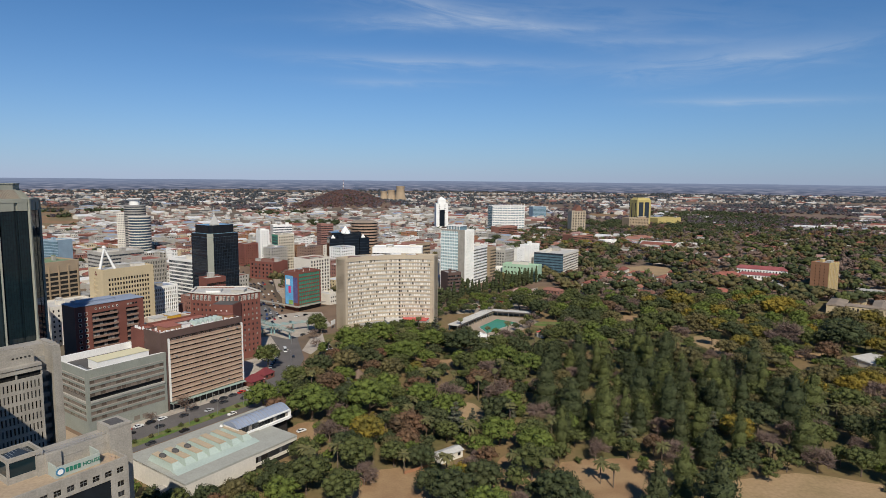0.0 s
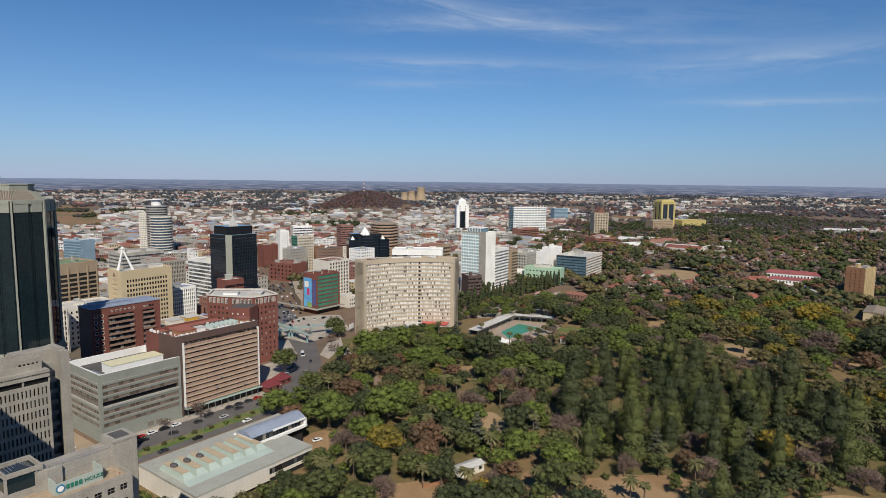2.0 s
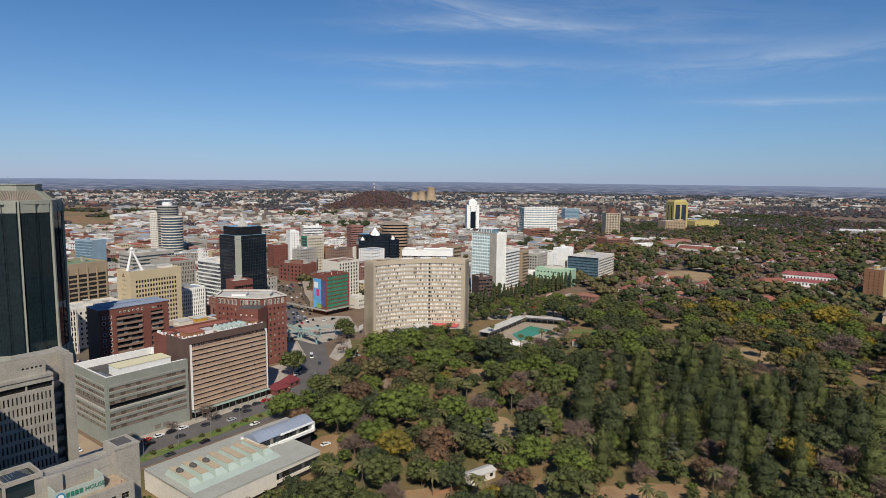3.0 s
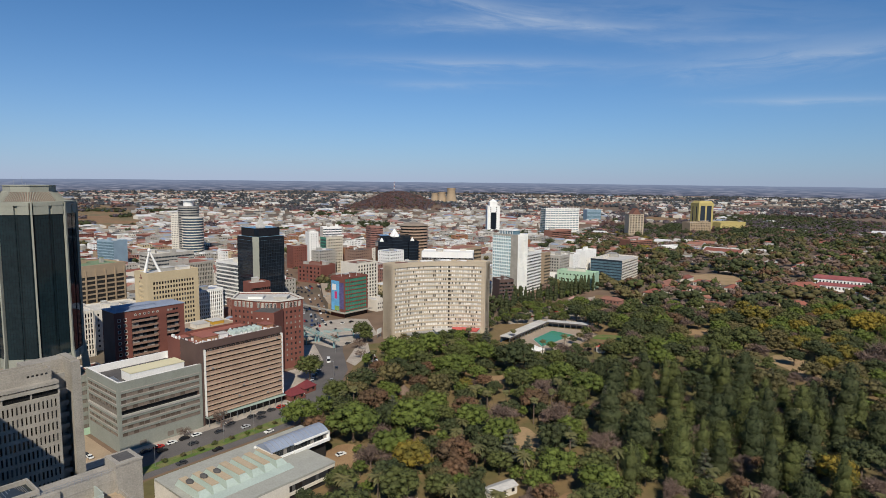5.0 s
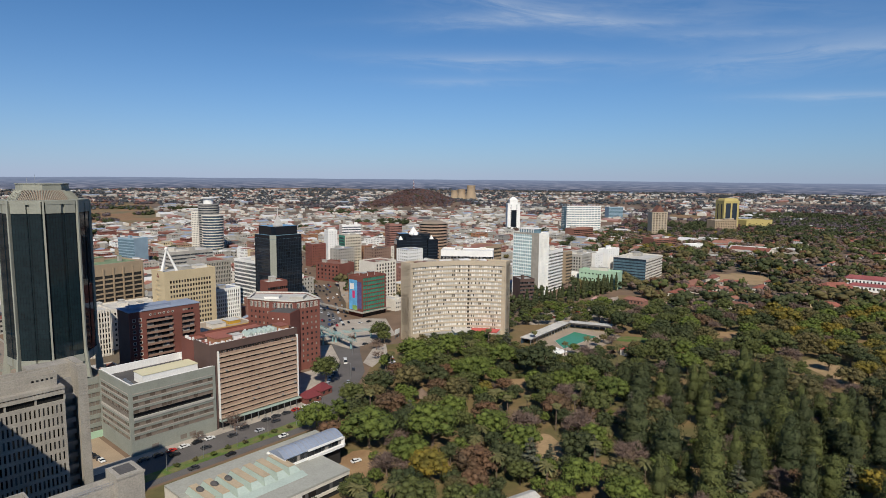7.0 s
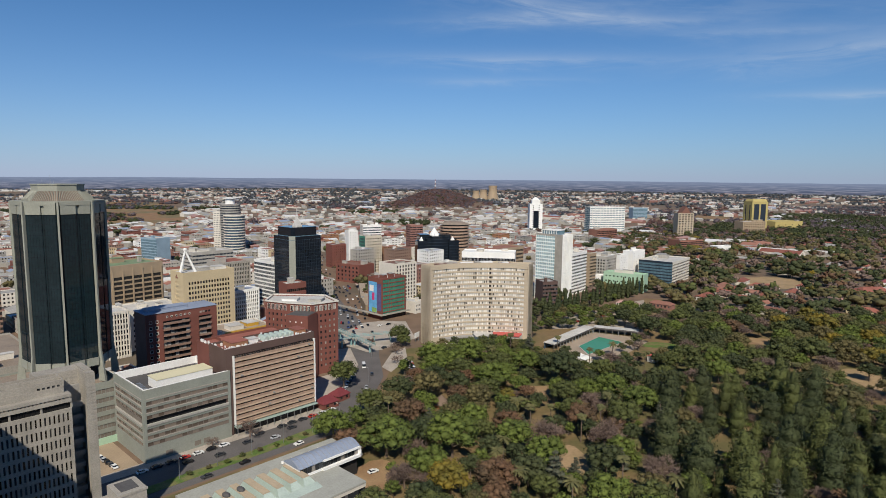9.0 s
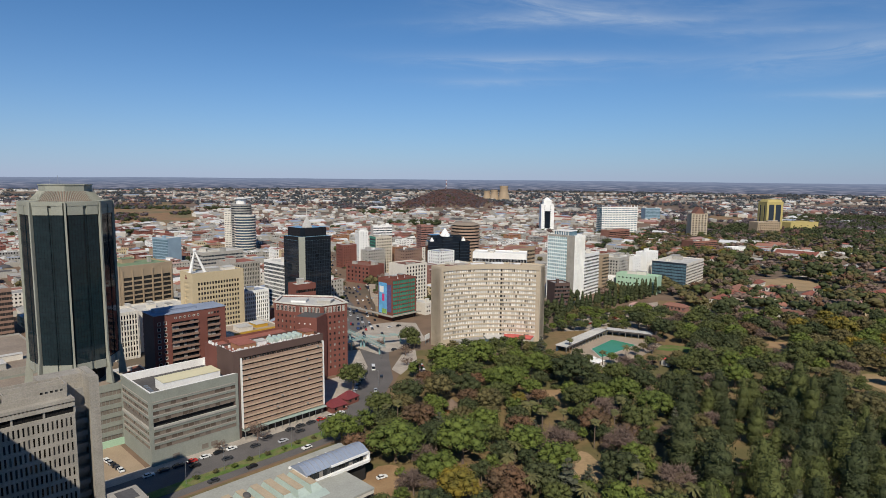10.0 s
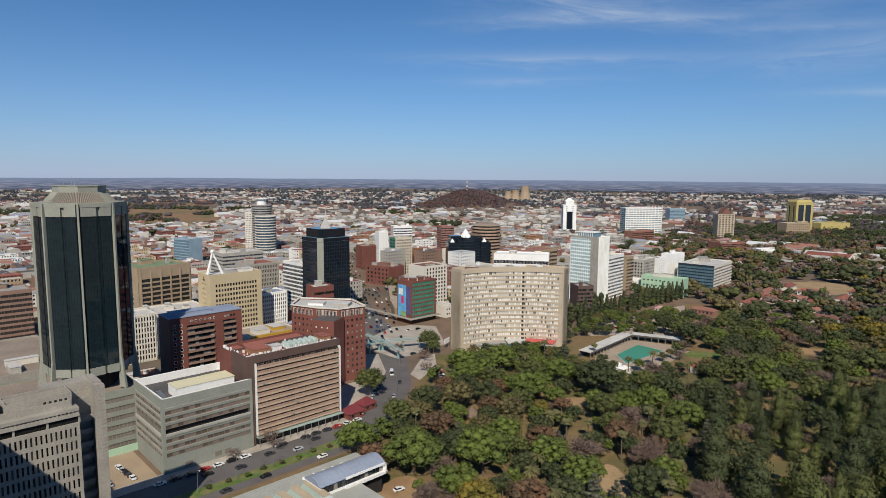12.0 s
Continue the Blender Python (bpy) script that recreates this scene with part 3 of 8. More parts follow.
def striped_office():
    W, D, H = 46.0, 15.0, 39.4
    x, y = -113.9, 296.3
    b = tower("office_building", x, y, 51, W, D, H, {"left": ("plain", dict(wall="brick_dark")), "right": ("plain", dict(wall="brick_dark")),
              "back": ("band", dict(nz=12, share=0.42, wall="brick_dark", glass="pane_dark"))},
              "tan striped office slab with deep shaded window bands", roof="roof_red", t=0.5)
    mid(x, y, 51, W, D + 14)
    at = pose(0, 0, 0)
    bm = bmesh.new()
    box(bm, 0, W, -0.3, 0.5, H - 3.2, H)
    part("parapet", bm, "brick_dark", b)
    bm = bmesh.new()
    box(bm, 3.4, 3.68, -1.35, 0.4, 4.5, H - 3.2)
    part("edge_fin", bm, "white", b, "thin white concrete edge fin")
    bm = bmesh.new()
    box(bm, W - 0.88, W - 0.3, -1.4, 0.4, 4.5, H - 3.2)
    part("edge_fin", bm, "white", b, "white concrete edge fin")
    bm = bmesh.new()
    box(bm, 0, 3.0, -0.3, 0.5, 0, H - 3.2)
    part("end_wall", bm, "brick_dark", b)
    nz, n = 13, 34
    pz = (H - 3.6 - 4.6) / nz
    bm = bmesh.new()
    box(bm, 3.7, W - 0.9, -1.25, 0.0, 0, pz * 0.30)
    spn = to_mesh("spandrel", bm, "tan")
    bm = bmesh.new()
    w = (W - 4.6) / n
    for i in range(n):
        box(bm, 3.7 + w * i + 0.04, 3.7 + w * (i + 1) - 0.04, -1.12, -0.02, pz * 0.30, pz * 0.65)
    pan = to_mesh("panel_row", bm, "brick_pale")
    bm = bmesh.new()
    for i in range(n):
        xa = 3.7 + i * w
        box(bm, xa + 0.06, xa + w - 0.06, -0.55, -0.48, 0, pz * 0.33, 0)
        box(bm, xa - 0.06, xa + 0.06, -0.72, 0.1, 0, pz * 0.33, 1)
    rib = to_mesh("ribbon_window", bm, "pane_dark", "tan_dark")
    unit_bm = bmesh.new()
    box(unit_bm, 0, 0.9, -0.55, 0, 0, 0.6)
    cooler = to_mesh("air_conditioner", unit_bm, "concrete_grey")
    pick_at = random.Random(21)
    for k in range(nz):
        z = 4.6 + pz * k
        sp = part("spandrel", spn, "tan", b, at=pose(0, 0, z))
        part("panel_row", pan, "brick_pale", sp)["kind"] = "stuff"
        part("ribbon_window", rib, "pane_dark", b, at=pose(0, 0, z + pz * 0.66))["kind"] = "stuff"
        for i in range(pick_at.choice((0, 1, 1))):
            part("air_conditioner", cooler, "roof_light", sp, at=pose(3.9 + w * pick_at.randrange(n), -1.25, pz * pick_at.uniform(0.1, 0.3)))
    bm = bmesh.new()
    box(bm, 3, W, -3.0, -0.3, 3.8, 4.05)
    part("awning", bm, mat("pale_green_awning", (0.30, 0.38, 0.34), var=0.15), b, "pale green street awning")
    for i in range(12):
        bm = bmesh.new()
        box(bm, 3.4 + i * 3.6, 3.6 + i * 3.6, -2.9, -2.7, 0.16, 3.8)
        part("awning_post", bm, "metal", b)
    bm = bmesh.new()
    for i in range(9):
        box(bm, 4 + i * 4.6, 8 + i * 4.6, -0.2, 0.3, 0.2, 3.4)
    part("shopfront", bm, "glass_black", b)["kind"] = "stuff"
    # rear wing round a light court
    for x0, x1, y0, y1 in ((-0.0, 9, D, D + 12), (9, W - 6, D + 7, D + 13)):
        bm = bmesh.new()
        box(bm, x0, x1, y0, y1, 0, H - 2, 0)
        box(bm, x0 + 0.4, x1 - 0.4, y0, y1 - 0.4, H - 2, H - 1.8, 1)
        box(bm, x0, x1, y1 - 0.35, y1, H - 2, H - 0.8, 0)
        box(bm, x0, x0 + 0.35, y0, y1 - 0.35, H - 2, H - 0.8, 0)
        part("rear_wing", bm, ("brick", "roof_red"), b)
    # saw-tooth rooflight of pale green sheet and a brick stair head
    for i in range(6):
        bm = bmesh.new()
        prism(bm, [(21 + 2.7 * i, 4.0), (23.7 + 2.7 * i, 4.0), (23.7 + 2.7 * i, 10.5), (21 + 2.7 * i, 10.5)], H - 1, H + 0.9,
              top=[(22.6 + 2.7 * i, 4.0), (23.6 + 2.7 * i, 4.0), (23.6 + 2.7 * i, 10.5), (22.6 + 2.7 * i, 10.5)])
        part("rooflight", bm, "trim_green", b, "pale green sheet rooflight")
    roof_box(b, 5, 13, 3.5, 11.5, H - 1, H + 1.2, "brick_orange", "roof_red", "roof_house")
    roof_box(b, 14.5, 19, 5, 9, H - 1, H + 0.8, "white", "roof_light", "roof_house")
    roof_box(b, 39, 44, 4, 11, H - 1, H + 1.0, "brick_orange", "roof_red", "roof_house")
    rng = random.Random(3)
    me = bmesh.new()
    box(me, 0, 1, 0, 1, 0, 1)
    me = to_mesh("roof_clutter", me, "white")
    for i in range(120):
        if i < 70:
            xx, yy = 0.4 + (W - 1.2) * i / 70, rng.uniform(0.55, 1.3)
        elif i < 90:
            xx, yy = rng.uniform(0.4, 1.2), rng.uniform(1, D + 11)
        else:
            xx, yy = rng.uniform(1, W - 2), rng.uniform(1.5, D - 1)
        sz = rng.uniform(0.3, 0.75)
        o = part("roof_clutter", me, "white", b, at=pose(xx, yy, H - 0.9, 0, 0, rng.uniform(0, 40)))
        o.scale = (sz, sz * rng.uniform(0.6, 1.2), sz * rng.uniform(1.3, 2.4))


striped_office()


def balcony_block():
    x, y, W, D, H = -176.4, 342.2, 38.4, 15.0, 42.5
    b = tower("apartment_building", x, y, 51, W, D, H, {"left": ("plain", dict(wall="brick_dark")), "right": ("plain", dict(wall="brick_dark")), "back": ("plain", dict(wall="brick"))},
              "red-brown brick block with stacked balconies and blue-grey roof", roof="roof_blue", t=0.5, parapet=0.2, category="apartment building")
    mid(x, y, 51, W, D)
    nz, z0, pz = 12, 2.0, 3.1
    bm = bmesh.new()
    for xa, xb in ((0, 1.6), (3.2, 4.8), (6.4, 8.8), (23.0, 28.0), (35.0, W)):
        box(bm, xa, xb, -0.25, 0.5, 0, H - 4.6)
    box(bm, 0, W, -0.25, 0.5, H - 4.6, H)
    for k in range(nz):
        for xa, xb in ((1.6, 3.2), (4.8, 6.4)):
            box(bm, xa, xb, -0.245, 0.5, z0 + pz * k - 0.2, z0 + pz * k + 1.2)
    part("wall", bm, "brick", b)
    for k in range(nz):
        for xa in (1.6, 4.8):
            bm = bmesh.new()
            box(bm, xa + 0.15, xa + 1.45, -0.05, 0.0, z0 + pz * k + 1.3, z0 + pz * k + 2.75, 0)
            for q in ((xa, xa + 0.15, 1.2, 2.9), (xa + 1.45, xa + 1.6, 1.2, 2.9), (xa, xa + 1.6, 2.75, 2.9), (xa, xa + 1.6, 1.2, 1.35)):
                box(bm, q[0], q[1], -0.34, 0.02, z0 + pz * k + q[2], z0 + pz * k + q[3], 1)
            part("window", bm, ("pane_dark", "white_warm"), b)
        for xa, xb in ((8.8, 23.0), (28.0, 35.0)):
            bm = bmesh.new()
            box(bm, xa, xb, -0.9, 0.5, z0 + pz * k - 0.2, z0 + pz * k)
            box(bm, xa, xb, -0.9, -0.75, z0 + pz * k, z0 + pz * k + 1.05)
            part("balcony", bm, "tan_dark", b)
            bm = bmesh.new()
            nn = int((xb - xa) / 1.9)
            for i in range(nn):
                w = (xb - xa) / nn
                box(bm, xa + w * i + 0.1, xa + w * (i + 1) - 0.1, 0.3, 0.36, z0 + pz * k, z0 + pz * k + 2.5)
            part("balcony_glazing", bm, "pane", b)
    for i in range(6):
        bm = bmesh.new()
        tube(bm, (11 + i * 2.4, -0.36, H - 2.4), (11 + i * 2.4, 0.0, H - 2.4), 0.62, n=12, mi=1)
        tube(bm, (11 + i * 2.4, -0.40, H - 2.4), (11 + i * 2.4, 0.0, H - 2.4), 0.42, n=12)
        part("round_window", bm, ("pane_dark", "white_warm"), b)
    for i in range(4):
        bm = bmesh.new()
        box(bm, 28.6 + i * 1.6, 29.8 + i * 1.6, -0.3, -0.2, H - 3.0, H - 2.0)
        part("window", bm, "pane", b)
    bm = bmesh.new()
    box(bm, -0.3, W + 0.3, -0.6, D + 0.3, H, H + 0.35)
    part("roof_sheet", bm, "roof_blue", b)
    roof_box(b, 3, 24, 4, 11, H + 0.35, H + 1.6, "roof_blue", "roof_blue", "ridge_vent")


balcony_block()


def cream_block():
    x, y, W, D, H = -204.8, 436.8, 37.0, 19.0, 49.0
    kw = dict(nz=12, wh=1.9, wall="cream", base=3.0, head=6.0)
    b = tower("office_building", x, y, 52, W, D, H, {
        "front": ("grid", dict(nx=15, ww=1.35, pane="pane_dark", mx=3.4, **kw)), "left": ("grid", dict(nx=1, ww=6.0, pane="cream", mx=5.0, **kw)),
        "right": ("plain", dict(wall="cream")), "back": ("plain", dict(wall="cream"))}, "cream stone office block with small punched windows", roof="roof_light", t=0.5)
    mid(x, y, 52, W, D)
    # three-diamond emblem, as plain shapes
    for dx, dz in ((0, 0.9), (-0.9, -0.6), (0.9, -0.6)):
        bm = bmesh.new()
        box(bm, -0.7, 0.7, -0.12, -0.02, -0.55, 0.55)
        part("emblem", bm, "brick", b, at=pose(0, 9.5 + dx, H - 3.4 + dz, 0, 0, -90) @ pose(0, 0, 0, 0, 45, 0))
    # white tripod mast on the roof
    for a in (90, 210, 330):
        bm = bmesh.new()
        tube(bm, (6.5 + 6.2 * math.cos(radians(a)), 9.5 + 6.2 * math.sin(radians(a)), H - 1), (6.5, 9.5, H + 14), 0.95, 0.5, 6)
        part("mast_leg", bm, "white", b, "white tapering mast leg")
    bm = bmesh.new()
    bmesh.ops.create_icosphere(bm, subdivisions=2, radius=1.3, matrix=pose(6.5, 9.5, H + 14.5))
    part("mast_head", bm, "white", b)
    roof_box(b, 14, 22, 5, 12, H - 1, H + 1.6, "concrete", "roof_light")
    roof_box(b, 26, 34, 6, 13, H - 1, H + 1.0, "white_warm", "roof_light")


cream_block()


def arc_pts(cx, cy, r, a0, a1, n):
    return [(cx + r * math.cos(radians(a0 + (a1 - a0) * i / n)), cy + r * math.sin(radians(a0 + (a1 - a0) * i / n))) for i in range(n + 1)]


def curved_band(bm, pts_out, pts_in, z0, z1, mi=0):
    """A strip between two rows of plan points, between two heights."""
    k = len(pts_out)
    v = [[bm.verts.new((x, y, z)) for x, y in p] for p, z in ((pts_out, z0), (pts_in, z0), (pts_out, z1), (pts_in, z1))]
    for i in range(k - 1):
        for q in ((v[0][i], v[0][i + 1], v[2][i + 1], v[2][i]), (v[1][i + 1], v[1][i], v[3][i], v[3][i + 1]), (v[2][i], v[2][i + 1], v[3][i + 1], v[3][i]), (v[0][i + 1], v[0][i], v[1][i], v[1][i + 1])):
            bm.faces.new(q).material_index = mi
    bm.faces.new((v[0][0], v[2][0], v[3][0], v[1][0])).material_index = mi
    bm.faces.new((v[0][-1], v[1][-1], v[3][-1], v[2][-1])).material_index = mi


def hotel():
    CX, CY, R, H = 5.4, 410.6, 62.0, 55.0
    a0, a1 = 136.9, 69.6
    b = thing("hotel_building", 0, 0, 0, "sand-coloured curved hotel slab with rows of pale curtained windows", "hotel")
    for x, y in ((-34, 466), (-6, 479), (22, 478)):
        keep(x, y, 19)
    n = 60

    def P(r, s0=0.0, s1=1.0, k=n):
        return arc_pts(CX, CY, r, a0 + (a1 - a0) * s0, a0 + (a1 - a0) * s1, k)
    bm = bmesh.new()
    curved_band(bm, P(R + 0.9), P(R + 9), 0, H - 1.6)
    part("core", bm, "sand", b)
    for s0, s1 in ((0, 0.012), (0.988, 1)):
        bm = bmesh.new()
        curved_band(bm, P(R - 0.8, s0, s1, 2), P(R + 10, s0, s1, 2), 0, H)
        part("end_wall", bm, "sand", b)
    bm = bmesh.new()
    for s0, s1 in ((0.012, 0.035), (0.955, 0.988)):
        curved_band(bm, P(R - 0.2, s0, s1, 6), P(R + 0.95, s0, s1, 6), 0, H - 3.4)
    curved_band(bm, P(R - 0.5, 0.012, 0.988), P(R + 1.2, 0.012, 0.988), H - 3.4, H)
    curved_band(bm, P(R - 0.2, 0.035, 0.955), P(R + 0.95, 0.035, 0.955), 0, 3.6)
    part("frame_wall", bm, "sand", b)
    bm = bmesh.new()
    curved_band(bm, P(R + 9.6), P(R + 10), 0, H)
    part("back_wall", bm, "sand", b)
    nz = 16
    pz = (H - 3.4 - 3.6) / nz
    nw = 52
    me_s = bmesh.new()
    curved_band(me_s, P(R - 0.25, 0.035, 0.955), P(R + 0.9, 0.035, 0.955), 0, pz * 0.42)
    me_s = to_mesh("spandrel", me_s, "sand")
    me_w = bmesh.new()
    for i in range(nw):
        s0 = 0.035 + 0.92 * i / nw
        s1 = 0.035 + 0.92 * (i + 1) / nw
        e = (s1 - s0) * 0.08
        if i == 33:
            curved_band(me_w, P(R + 0.7, s0, s1, 1), P(R + 0.85, s0, s1, 1), 0, pz * 0.58, 1)
            continue
        curved_band(me_w, P(R + 0.05, s0 + e, s1 - e, 1), P(R + 0.2, s0 + e, s1 - e, 1), 0, pz * 0.58, 0)
        curved_band(me_w, P(R - 0.05, s0 - e, s0 + e, 1), P(R + 0.25, s0 - e, s0 + e, 1), 0, pz * 0.58, 2)
    me_w = to_mesh("window_strip", me_w, "pane_hotel", "dark", "sand")
    for k in range(nz):
        part("spandrel", me_s, "sand", b, at=pose(0, 0, 3.6 + pz * k))
        part("window_strip", me_w, "pane_hotel", b, at=pose(0, 0, 3.6 + pz * k + pz * 0.42))["kind"] = "stuff"
    # open windows here and there: near-black plates painted as unlit rooms
    rng = random.Random(8)
    for k in range(nz):
        for i in range(52):
            q = rng.random()
            if q < 0.10 or (i in (34, 35) and q < 0.5):
                s0 = 0.035 + 0.92 * (i + 0.12) / nw
                bm = bmesh.new()
                curved_band(bm, P(R - 0.02, s0, s0 + 0.92 / nw * 0.5, 1), P(R + 0.04, s0, s0 + 0.92 / nw * 0.5, 1), 3.6 + pz * k + pz * 0.46, 3.6 + pz * k + pz * 0.98)
                part("open_window", bm, "dark", b)
    # low entrance wing and red roof
    for s0, s1, d, h, m in ((0.46, 0.66, 10, 5.5, "roof_light"), (0.66, 0.95, 9, 6.0, "awning_red"), (0.12, 0.46, 5, 4.0, "roof_grey")):
        bm = bmesh.new()
        curved_band(bm, P(R - d, s0, s1, 8), P(R - 0.6, s0, s1, 8), 0, h - 0.6, 0)
        curved_band(bm, P(R - d - 0.8, s0, s1, 8), P(R - 0.5, s0, s1, 8), h - 0.6, h, 1)
        part("entrance_wing", bm, ("glass_blue" if m == "roof_light" else "white_warm", m), b)
    # plant on the roof
    rng = random.Random(5)
    for i in range(13):
        s = rng.uniform(0.05, 0.92)
        r = R + rng.uniform(2.5, 7.5)
        x, y = P(r, s, s + 0.01, 1)[0]
        bm = bmesh.new()
        w, d, h = rng.uniform(1, 5), rng.uniform(1, 2.5), rng.uniform(0.8, 2.0)
        box(bm, -w, w, -d, d, 0, h)
        box(bm, -w - 0.1, w + 0.1, -d - 0.1, d + 0.1, h, h + 0.2)
        part("roof_unit", bm, rng.choice(("white", "white_warm", "roof_brown", "concrete")), b, at=pose(x, y, H - 1.6, 0, 0, 20))


M["awning_red"] = mat("red_awning", (0.50, 0.10, 0.085), var=0.15)
hotel()


def dark_tower():
    CX, CY, R = -184.6, 295.3, 22.2
    keep(CX, CY, 24)
    b = thing("office_tower", CX, CY, 0, "tall octagonal tower of dark green glass with pale concrete fins", "office tower")
    ang = [-78 - 22.5 + 45 * i for i in range(8)]

    def octa(r, da=0.0):
        return [(r * math.cos(radians(a + da)), r * math.sin(radians(a + da))) for a in ang]
    bm = bmesh.new()
    prism(bm, octa(14), 0, 14)
    part("podium_core", bm, "dark", b)
    bm = bmesh.new()
    prism(bm, octa(R - 0.5), 14, 94.6)
    part("glass_body", bm, "glass", b)
    # projecting bays: each face in two planes, with storey lines
    for i in range(8):
        a, c = Vector((*octa(R)[i], 0)), Vector((*octa(R)[(i + 1) % 8], 0))
        e = (c - a).normalized()
        nrm = Vector((e.y, -e.x, 0))
        L = (c - a).length
        at = Matrix.Translation(a) @ Matrix(((e.x, -nrm.x, 0, 0), (e.y, -nrm.y, 0, 0), (0, 0, 1, 0), (0, 0, 0, 1)))
        for x0, x1, d in ((1.2, 8.8, -0.1), (8.8, 10.4, 0.35), (10.4, L - 1.2, -0.1)):
            bm = bmesh.new()
            box(bm, x0, x1, d, 0.8, 14, 94.6)
            part("glass_face", bm, "glass", b, at=at)
        bm = bmesh.new()
        for k in range(28):
            box(bm, 1.2, L - 1.2, -0.16, 0.0, 14 + k * 2.9, 14.12 + k * 2.9)
        for k in range(11):
            box(bm, 1.3 + k * 1.42, 1.38 + k * 1.42, -0.18, 0.0, 14, 94.6)
        part("mullion_grid", bm, "glass_black", b, at=at)["kind"] = "stuff"
        for z0, z1, nm in ((94.6, 101, "crown_panel"), (9.5, 14, "skirt_panel")):
            bm = bmesh.new()
            box(bm, 1.0, 8.6, -0.5, 0.9, z0, z1)
            box(bm, 10.4, L - 1.0, -0.5, 0.9, z0, z1)
            box(bm, 8.6, 10.4, 0.6, 1.2, z0, z1)
            if nm == "crown_panel":
                box(bm, 0.8, L - 0.8, -0.7, 0.9, z1 - 1.6, z1)
            part(nm, bm, "crown", b, at=at)
        # fin at the corner, splayed outward at its foot
        bm = bmesh.new()
        d = Vector((*octa(1.0)[i], 0))
        s = Vector((-d.y, d.x, 0))
        w = 0.46
        prism(bm, [tuple((d * r + s * q)[:2]) for r, q in ((R - 1.2, -w), (R + 0.9, -w), (R + 0.9, w), (R - 1.2, w))], 18, 101.3)
        prism(bm, [tuple((d * r + s * q)[:2]) for r, q in ((R - 1.2, -w * 1.5), (R + 3.2, -w * 1.5), (R + 3.2, w * 1.5), (R - 1.2, w * 1.5))], 0, 18,
              top=[tuple((d * r + s * q)[:2]) for r, q in ((R - 1.2, -w), (R + 0.9, -w), (R + 0.9, w), (R - 1.2, w))])
        part("fin", bm, "crown", b)
    bm = bmesh.new()
    prism(bm, octa(R + 0.4), 101, 101.6)
    part("roof_deck", bm, "crown", b)
    bm = bmesh.new()
    prism(bm, octa(R - 5), 101.6, 106.8, top=octa(R - 9.5))
    for i in range(8):
        a, c = Vector((*octa(R - 4.6)[i], 101.6)), Vector((*octa(R - 4.6)[(i + 1) % 8], 101.6))
        a2, c2 = Vector((*octa(R - 9.2)[i], 106.9)), Vector((*octa(R - 9.2)[(i + 1) % 8], 106.9))
        for k in range(14):
            f = (k + 0.5) / 14
            tube(bm, a.lerp(c, f), a2.lerp(c2, f), 0.15, n=4, mi=1)
    part("louvre_roof", bm, ("bronze", "crown"), b, "sloping bronze louvred roof")
    bm = bmesh.new()
    prism(bm, octa(R - 9.5), 106.8, 110.2)
    prism(bm, octa(R - 9.1), 110.0, 110.5)
    part("crown_top", bm, "crown", b)
    for x, y, h in ((-6, -4, 3), (-2, -3, 5), (2, -6, 2)):
        bm = bmesh.new()
        tube(bm, (x, y, 110.4), (x, y, 110.4 + h), 0.12, 0.05, 5)
        part("antenna", bm, "metal", b)
    shrink(b, 0.769, 25.4)


M["bronze"] = mat("bronze_louvre_sheet", (0.19, 0.135, 0.10), rough=0.6, var=0.2)
M["crown"] = mat("pale_grey_green_concrete", (0.265, 0.27, 0.225), var=0.15, streaks=0.4)
dark_tower()


